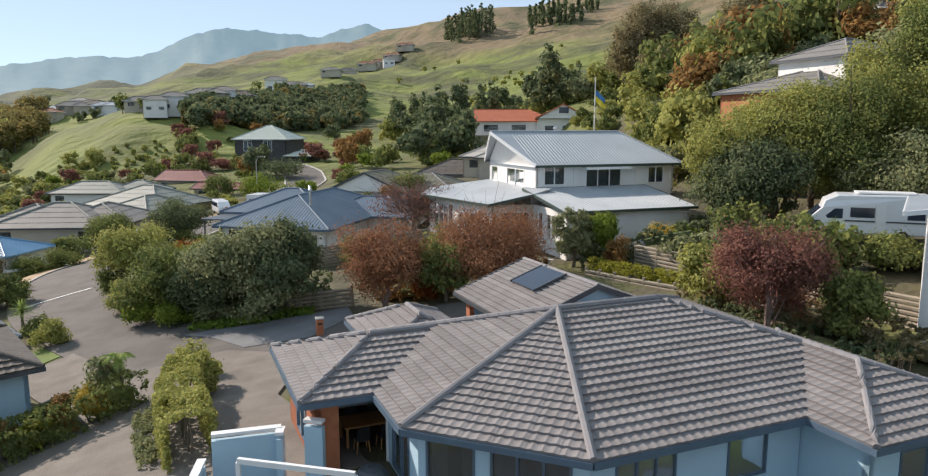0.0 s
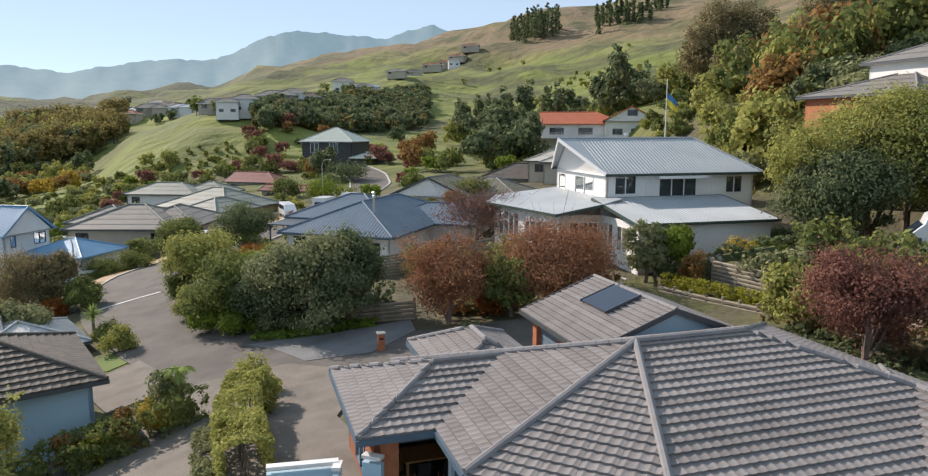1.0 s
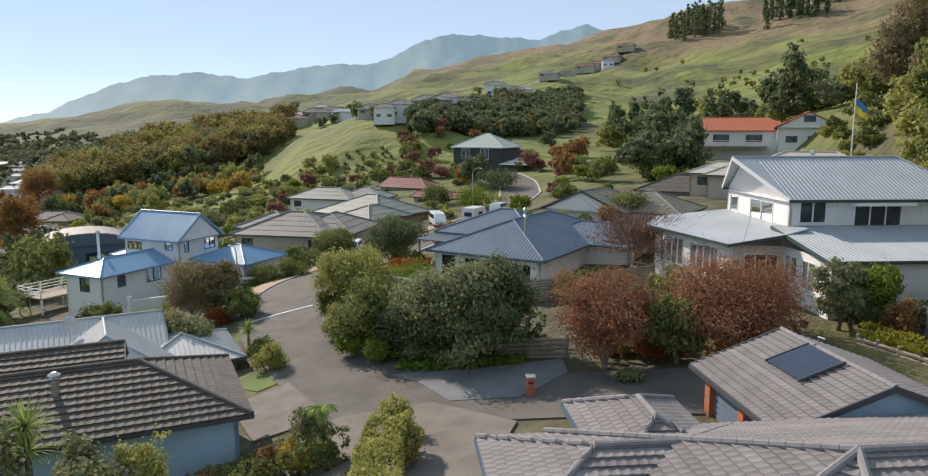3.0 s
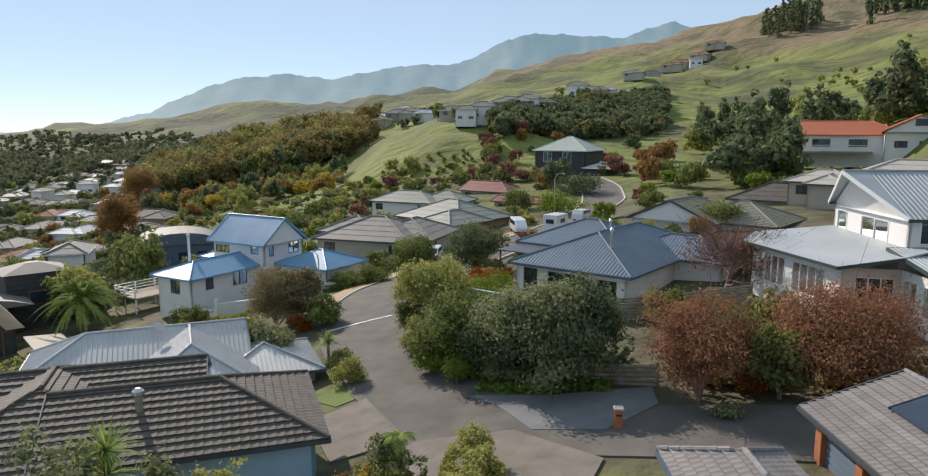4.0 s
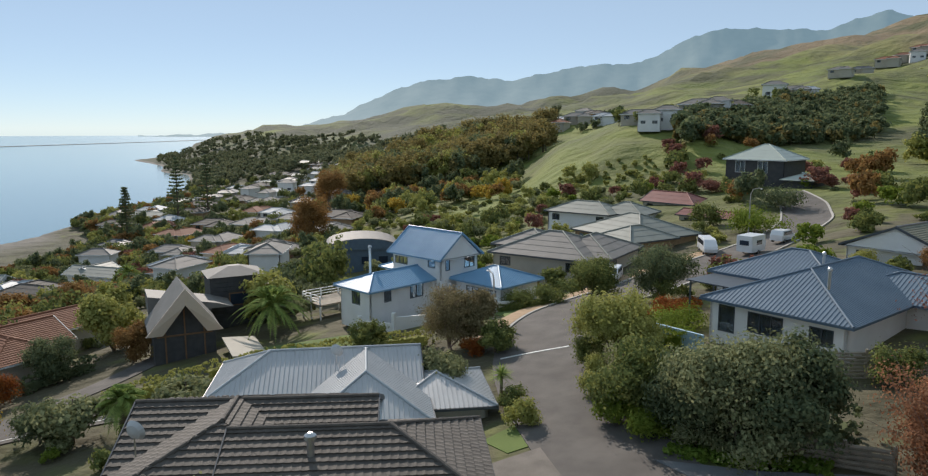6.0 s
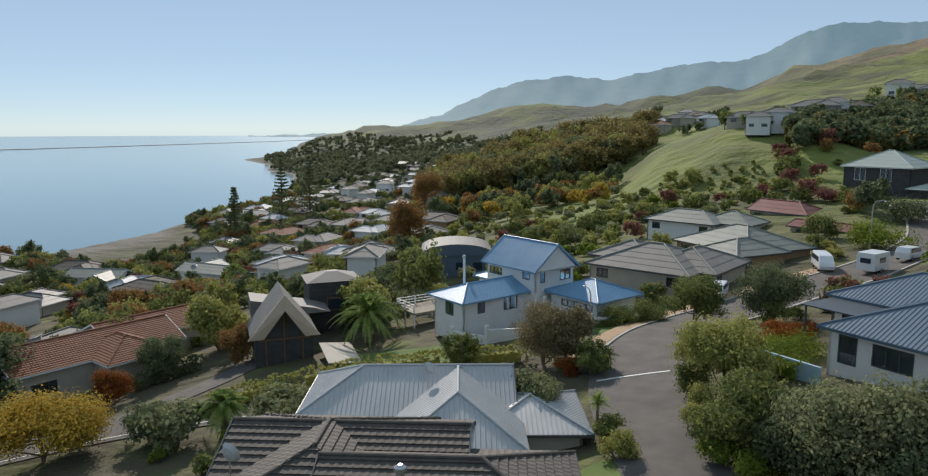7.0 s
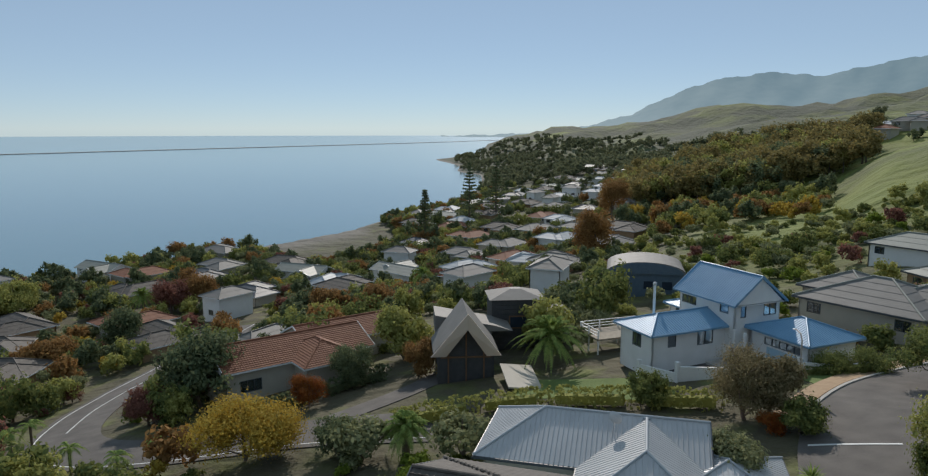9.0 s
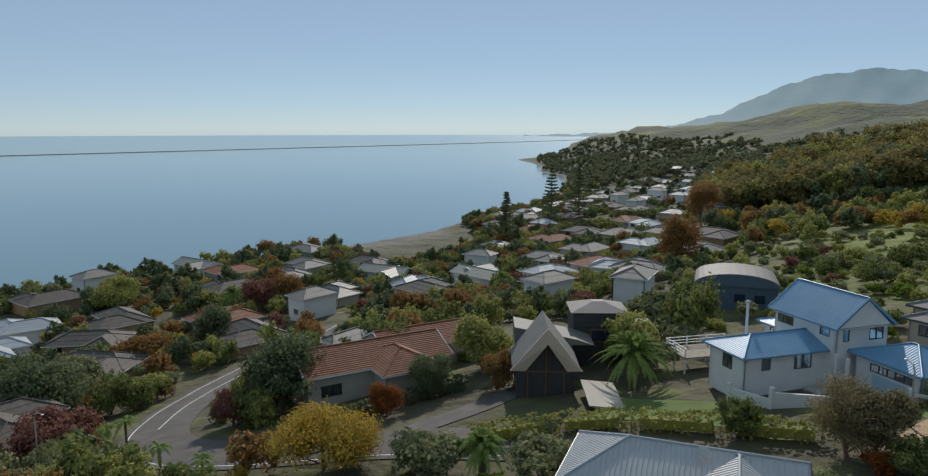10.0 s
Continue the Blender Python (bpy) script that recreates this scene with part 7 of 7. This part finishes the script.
for az, r, k, rot, lift, size in ((-23.2, 246, 4, 22, 1.6, 0.8), (-21.9, 249, 4, 20, 1.4, 0.9), (-24.0, 268, 0, 24, 0.5, 1.0), (-19.6, 292, 0, 10, 1.0, 1.2), (-18.4, 300, 4, 12, 0.8, 1.0), (-17.6, 315, 3, 8, 1.0, 1.1), (-14.6, 420, 4, 15, 0.8, 1.3), (-13.4, 432, 0, 10, 1.0, 1.3),
                      (-12.6, 445, 1, 12, 1.0, 1.1), (-10.4, 560, 0, 0, 1.0, 1.2), (-9.2, 600, 6, 10, 1.0, 1.2), (-7.6, 720, 2, 0, 1.5, 1.5), (-6.6, 760, 2, 20, 1.5, 1.5), (-5.6, 780, 2, -10, 2.0, 1.5), (-4.6, 800, 2, 0, 2.0, 1.5), (-5.9, 740, 4, 10, 1.5, 1.3),
                      (-33.0, 400, 1, 0, 1.0, 1.0), (-31.6, 385, 0, 20, 0.6, 1.1), (-30.2, 378, 2, 10, 0.6, 1.1), (-29.6, 410, 1, 0, 0.6, 1.0), (-28.6, 392, 0, 30, 0.6, 1.1), (-28.0, 430, 4, 0, 0.6, 1.0), (-30.8, 440, 5, 20, 0.6, 1.0), (-27.2, 410, 3, 0, 0.6, 1.0),
                      (-26.4, 360, 1, 10, 0.6, 1.0), (23, 170, 2, 0, 2.0, 1.0), (27.5, 158, 3, 10, 2.0, 1.0), (33, 150, 0, 20, 2.0, 1.0), (17, 190, 2, 5, 2.0, 1.0)):
    a = radians(az)
    settle(k, r * math.sin(a), r * math.cos(a), rot, lift, size)

# trees of several kinds, copied over gardens and slopes
KINDS = []
for i, (mat, r, h, n, per, lf) in enumerate((("leaf_deep", 2.6, 5.5, 60, 20, 0.42), ("leaf_green", 2.8, 4.8, 60, 20, 0.42), ("leaf_khaki", 2.4, 4.6, 55, 20, 0.4), ("leaf_olive", 2.2, 4.0, 50, 20, 0.38), ("leaf_rust", 2.4, 5.0, 55, 20, 0.4),
                                            ("leaf_plum", 2.2, 4.2, 50, 18, 0.38), ("leaf_lime", 2.0, 3.4, 50, 20, 0.36), ("leaf_deep", 2.2, 8.5, 70, 20, 0.45), ("leaf_gold", 2.0, 4.0, 50, 18, 0.36), ("leaf_green", 1.9, 2.4, 45, 18, 0.3),
                                            ("leaf_khaki", 1.7, 2.2, 45, 18, 0.3), ("leaf_olive", 1.8, 2.0, 45, 18, 0.3))):
    KINDS.append(tree("garden_tree", WORDS[mat] + (" low bush" if h < 3 else " tree") + " growing on the slope", 0, 0, h, r, mat, 500 + i, int(n * 1.25), int(per * 1.7), lf * 0.6, base=0.04, trunk=0.16, group="trees of the slope", limbs=5))
first = set()
planted = [0]
REST = {}


def plant(k, x, y, s):
    m = pose(x, y, gz(x, y) - 0.15, 0, 0, rng.uniform(0, 360)) @ Matrix.Diagonal((s, s, s * rng.uniform(0.85, 1.2), 1))
    if k not in first:
        first.add(k)
        KINDS[k].matrix_basis = m
    elif planted[0] < 300 and math.hypot(x + 5, y - 10) < (215 if x > 0 else 120):
        planted[0] += 1
        copy_thing(KINDS[k], m)
    else:
        REST.setdefault(k, []).append(np.array(m))


def join_rest():
    """What grows further off, past counting: one object a kind, with fewer, larger leaves."""
    for k, mats in REST.items():
        for ob in KINDS[k].children:
            me = ob.data
            co = np.empty(len(me.vertices) * 3)
            me.vertices.foreach_get("co", co)
            co = co.reshape(-1, 3)
            if ob.name.startswith("crown"):
                q = co.reshape(-1, 4, 3)[::3]
                mid = q.mean(1, keepdims=True)
                co = (mid + (q - mid) * 1.6).reshape(-1, 3)
            else:
                continue
            hom = np.c_[co, np.ones(len(co))]
            allv = np.concatenate([(hom @ m.T)[:, :3] for m in mats])
            n = len(allv) // 4
            nm = bpy.data.meshes.new("far_trees")
            nm.vertices.add(4 * n)
            nm.vertices.foreach_set("co", allv.ravel())
            nm.loops.add(4 * n)
            nm.loops.foreach_set("vertex_index", np.arange(4 * n))
            nm.polygons.add(n)
            nm.polygons.foreach_set("loop_start", np.arange(0, 4 * n, 4))
            nm.update(calc_edges=True)
            nm.materials.append(me.materials[0])
            tagged(new("far_trees", nm), "distant " + KINDS[k]["label"], "trees", kind="stuff")


def scatter(count, az0, az1, r0, r1, kinds, size, gap=2.0, ok=None):
    done = 0
    for tries in range(count * 12):
        az, r = radians(rng.uniform(az0, az1)), math.sqrt(rng.uniform(r0 * r0, r1 * r1))
        x, y = r * math.sin(az), r * math.cos(az)
        if done >= count or gz(x, y) < -28.8 or (ok and not ok(x, y)) or not clear(x, y, gap):
            continue
        plant(int(rng.choice(kinds)), x, y, size * rng.uniform(0.65, 1.35))
        done += 1


MIXED = [0, 0, 0, 1, 1, 2, 2, 3, 3, 3, 4, 5, 8, 9, 10, 11]
scatter(125, 14, 46, 64, 130, [0, 1, 2, 2, 3, 3, 4, 10], 1.25, 1.0)
scatter(120, 9, 44, 150, 330, [0, 0, 1, 1, 2, 3, 3, 10, 11], 1.5, 1.0)
scatter(1400, -115, -47, 62, 270, MIXED, 0.8, 0.5)
scatter(260, -68, -44, 240, 520, [0, 0, 1, 1, 2, 3, 4, 9], 0.95, 1.0)
scatter(330, -84, -58, 240, 440, [0, 0, 1, 1, 2, 3, 4, 9], 0.9, 0.8)
scatter(260, -73, -58, 225, 420, [0, 0, 1, 2, 3, 3, 4, 9], 0.75, 0.4)
scatter(230, -47, -26, 112, 215, [9, 9, 10, 10, 11, 11, 2, 3], 0.7, 1.0, lambda x, y: x < -58)
scatter(110, -47, -33, 215, 285, [0, 1, 2, 3, 4, 8], 1.15)
scatter(150, -42, -8, 70, 190, [9, 10, 11, 5, 1, 6], 0.7, 0.8)
scatter(190, -112, -50, 60, 112, [9, 10, 11, 3, 6, 5, 8], 0.5, 0.2)
scatter(60, -60, -20, 45, 75, [9, 10, 11, 6], 0.45, 0.6)
scatter(50, -5, 30, 40, 66, [9, 10, 11, 1], 0.55, 0.6)
scatter(40, -22, -8, 140, 230, [0, 1, 4, 9, 5, 10], 1.0, 1.5)
scatter(90, -3, 12, 112, 146, [9, 10, 11, 9, 10], 1.0, 1.0)
scatter(50, -3, 14, 168, 215, [0, 1, 2, 3, 7], 1.4, 1.0)
scatter(12, -4, 0, 130, 165, [0, 1, 7], 1.3, 1.0)
scatter(60, -6, 9, 225, 285, [0, 0, 1, 2, 7], 1.5, 1.0)
scatter(14, -8, 4, 120, 160, [4, 6, 9, 1], 0.9, 1.0)
join_rest()


def bush_mass(name, label, count, az0, az1, r0, r1, h0, h1, mat, seed_, per=26, leaf=1.2, ok=None, tall=False, trunks=True):
    """A far wood or scrub: many crowns that nobody could count, with their trunks."""
    g = np.random.default_rng(seed_)
    cc, hs, st = [], [], MB()
    for _ in range(count):
        az, r = radians(g.uniform(az0, az1)), g.uniform(r0, r1)
        if ok and not ok(math.degrees(az), r):
            continue
        x, y, h = r * math.sin(az), r * math.cos(az), g.uniform(h0, h1)
        z = gz(x, y)
        if z < -29.3:
            continue
        st.tube([(x, y, z - 0.5), (x, y, z + h * 0.45)], [0.03 * h, 0.01 * h], 4)
        if tall:
            for k in range(9):
                f = (k + 1.2) / 10.0
                q = g.normal(size=2) * h * 0.035
                cc.append((x + q[0], y + q[1], z + h * f))
                hs.append(h * 0.055 * (1.25 - f))
            continue
        w = h * g.uniform(0.3, 0.42)
        for k in range(9):
            q = g.normal(size=3)
            q /= np.linalg.norm(q)
            cc.append((x + q[0] * w, y + q[1] * w, z + max(h * 0.62 + q[2] * h * 0.3, h * 0.12)))
            hs.append(h * 0.085)
    me = leaves_mesh(name, cc, np.array(hs), per, leaf, mat, g, 1.0, puff=0.7)
    ob = tagged(new(name, me), label, "woods", kind="stuff")
    if trunks:
        part("trunks", st, "trunk", ob)
    return ob


knoll = lambda a, r: r > 285 + abs(a + 39) * 3
bush_mass("woods", "dense olive autumn wood on a knoll", 240, -47.5, -30.5, 290, 400, 8, 14, "leaf_autumn", 31, 85, 0.7, knoll)
bush_mass("woods", "dark evergreen trees within the autumn wood", 70, -46, -31, 286, 390, 8, 13, "leaf_deep", 32, 75, 0.7, knoll)
bush_mass("woods", "golden trees within the autumn wood", 90, -47, -32, 286, 380, 8, 13, "leaf_khaki", 42, 70, 0.65, knoll)
# packed dense and dark, so the scrub also imitates shade on the slope
bush_mass("scrub", "dark scrub under the ridge houses, also standing in for the slope's shade", 1500, -21.0, -8.0, 222, 480, 2.5, 7, "leaf_deep", 33, 14, 1.0, lambda a, r: 222 + (a + 20.5) * 6 < r < 272 + (a + 20.5) * 18)
bush_mass("scrub", "olive scrub among the dark scrub of the shaded slope", 1000, -21.0, -8.0, 222, 480, 2, 5.5, "leaf_autumn", 47, 14, 0.9, lambda a, r: 222 + (a + 20.5) * 6 < r < 268 + (a + 20.5) * 18)
bush_mass("scrub", "brown bracken on the shaded slope", 420, -23.5, -12.0, 205, 380, 1.5, 3, "leaf_autumn", 45, 14, 0.7, lambda a, r: 212 + (a + 21) * 13 < r < 240 + (a + 20.5) * 15)
bush_mass("scrub", "low olive scrub on the grassy knoll", 110, -33, -21.5, 186, 214, 0.6, 1.6, "leaf_khaki", 46, 18, 0.35)
bush_mass("scrub", "garden trees round the ridge houses", 90, -25.5, -11, 250, 470, 3, 7, "leaf_green", 34, 16, 0.9, lambda a, r: 252 + max(0, a + 23) * 17 < r < 285 + max(0, a + 23) * 18)
bush_mass("scrub", "trees among the houses behind the knoll", 80, -34, -25, 350, 470, 2, 4.5, "leaf_deep", 44, 14, 0.8)
bush_mass("woods", "stand of tall dark pines on the hill", 34, -1.4, 2.4, 820, 890, 24, 36, "leaf_deep", 35, 26, 1.5, tall=True)
bush_mass("woods", "tall dark trees along the hill crest", 30, 4.5, 10.5, 780, 860, 16, 26, "leaf_deep", 36, 20, 2.0, tall=True)
bush_mass("woods", "trees among the distant houses along the bay", 330, -53, -30, 440, 640, 4, 8, "leaf_far", 37, 10, 1.3, trunks=False)
bush_mass("woods", "trees on the far headland", 1900, -60.5, -44, 520, 1150, 3.5, 7, "leaf_far", 38, 10, 1.2, lambda a, r: r < 1150 - max(0, a + 54) * (45 + 12 * math.sin(r * 0.05 + a)), trunks=False)
bush_mass("scrub", "scattered scrub on the grassy hill", 45, -6, 14, 300, 620, 2.5, 5, "leaf_khaki", 39, 14, 0.9)


def far_ridge():
    """The range beyond the bay, too far to shift with the camera; its blue haze is painted as glow."""
    a = [-62, -57, -52, -47, -45, -43, -41, -37, -34, -31.3, -28, -24, -22.4, -20, -17.8, -11, -9.4, -7.6, -5.8, -2, 12, 30]
    e = [-0.5, -0.35, -0.1, 1.2, 2.2, 3.05, 3.7, 4.15, 3.75, 4.3, 4.9, 5.0, 5.7, 6.9, 7.3, 6.85, 7.5, 7.9, 7.3, 7.0, 6, 5]
    mb, rows = MB(), 18
    az = np.arange(-62, 30.1, 0.3)
    for x in az:
        t = radians(x)
        base, fine = np.interp(x, a, e), 0.07 * math.sin(x * 2.3) + 0.04 * math.sin(x * 5.9 + 1) + 0.03 * math.sin(x * 9.0) + 0.03 * math.sin(x * 17.0)
        for j in range(rows + 1):
            top = base + 0.7 * fine * (j / rows) ** 8
            r = 4650 - 1300 * (1 - j / rows) + (1 - j / rows) * (j / rows) * (150 * math.sin(x * 0.9 + 0.25 * j) + 70 * math.sin(x * 2.3 - j * 0.45) + 30 * math.sin(x * 5.1 + j * 0.8))
            z = 10 + r * math.tan(radians(top)) * (j / rows) ** 1.3 - 60 * (1 - j / rows)
            mb.v.append((r * math.sin(t), r * math.cos(t), z))
    n = rows + 1
    for i in range(len(az) - 1):
        for j in range(rows):
            mb.f.append((i * n + j, (i + 1) * n + j, (i + 1) * n + j + 1, i * n + j + 1))
    m = material("hazed_glow_hills", (0.05, 0.075, 0.065), (0.12, 0.14, 0.115), 0.004, 1.0, 0.0, fine=0.02)
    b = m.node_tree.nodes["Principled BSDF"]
    # blue emission stands in for the air's haze over the range
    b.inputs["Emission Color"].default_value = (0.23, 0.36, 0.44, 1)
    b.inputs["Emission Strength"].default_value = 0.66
    M["far"] = m
    plain("backdrop", mb, "far", "distant mountain range with blue haze put into its glow", "hills", kind="structure", smooth=True)


far_ridge()


# ---- tall pines on the shore ----
def norfolk(x, y, h, seed_):
    g = np.random.default_rng(seed_)
    ob = thing("norfolk_pine", "tall narrow Norfolk pine with tiered branches by the shore", "tree", (x, y, gz(x, y) - 0.3), 0, "pines on the shore")
    part("trunk", MB().tube([(0, 0, 0), (0, 0, h)], [0.5, 0.06], 8), "trunk", ob)
    cc = []
    for t in np.arange(0.12, 1.0, 0.05):
        rr = h * 0.21 * (1 - t) + 0.5
        for k in range(6):
            a = g.uniform(0, 6.28)
            for f in np.linspace(0.25, 1, 4):
                cc.append((rr * f * math.cos(a), rr * f * math.sin(a), h * t + rr * f * 0.12))
    part("crown", leaves_mesh("crown", cc, 0.22, 6, 0.6, "leaf_deep", g, 0.4), None, ob)


norfolk(-262, 139, 21, 1)
norfolk(-283, 172, 29, 2)
norfolk(-289, 190, 28, 3)
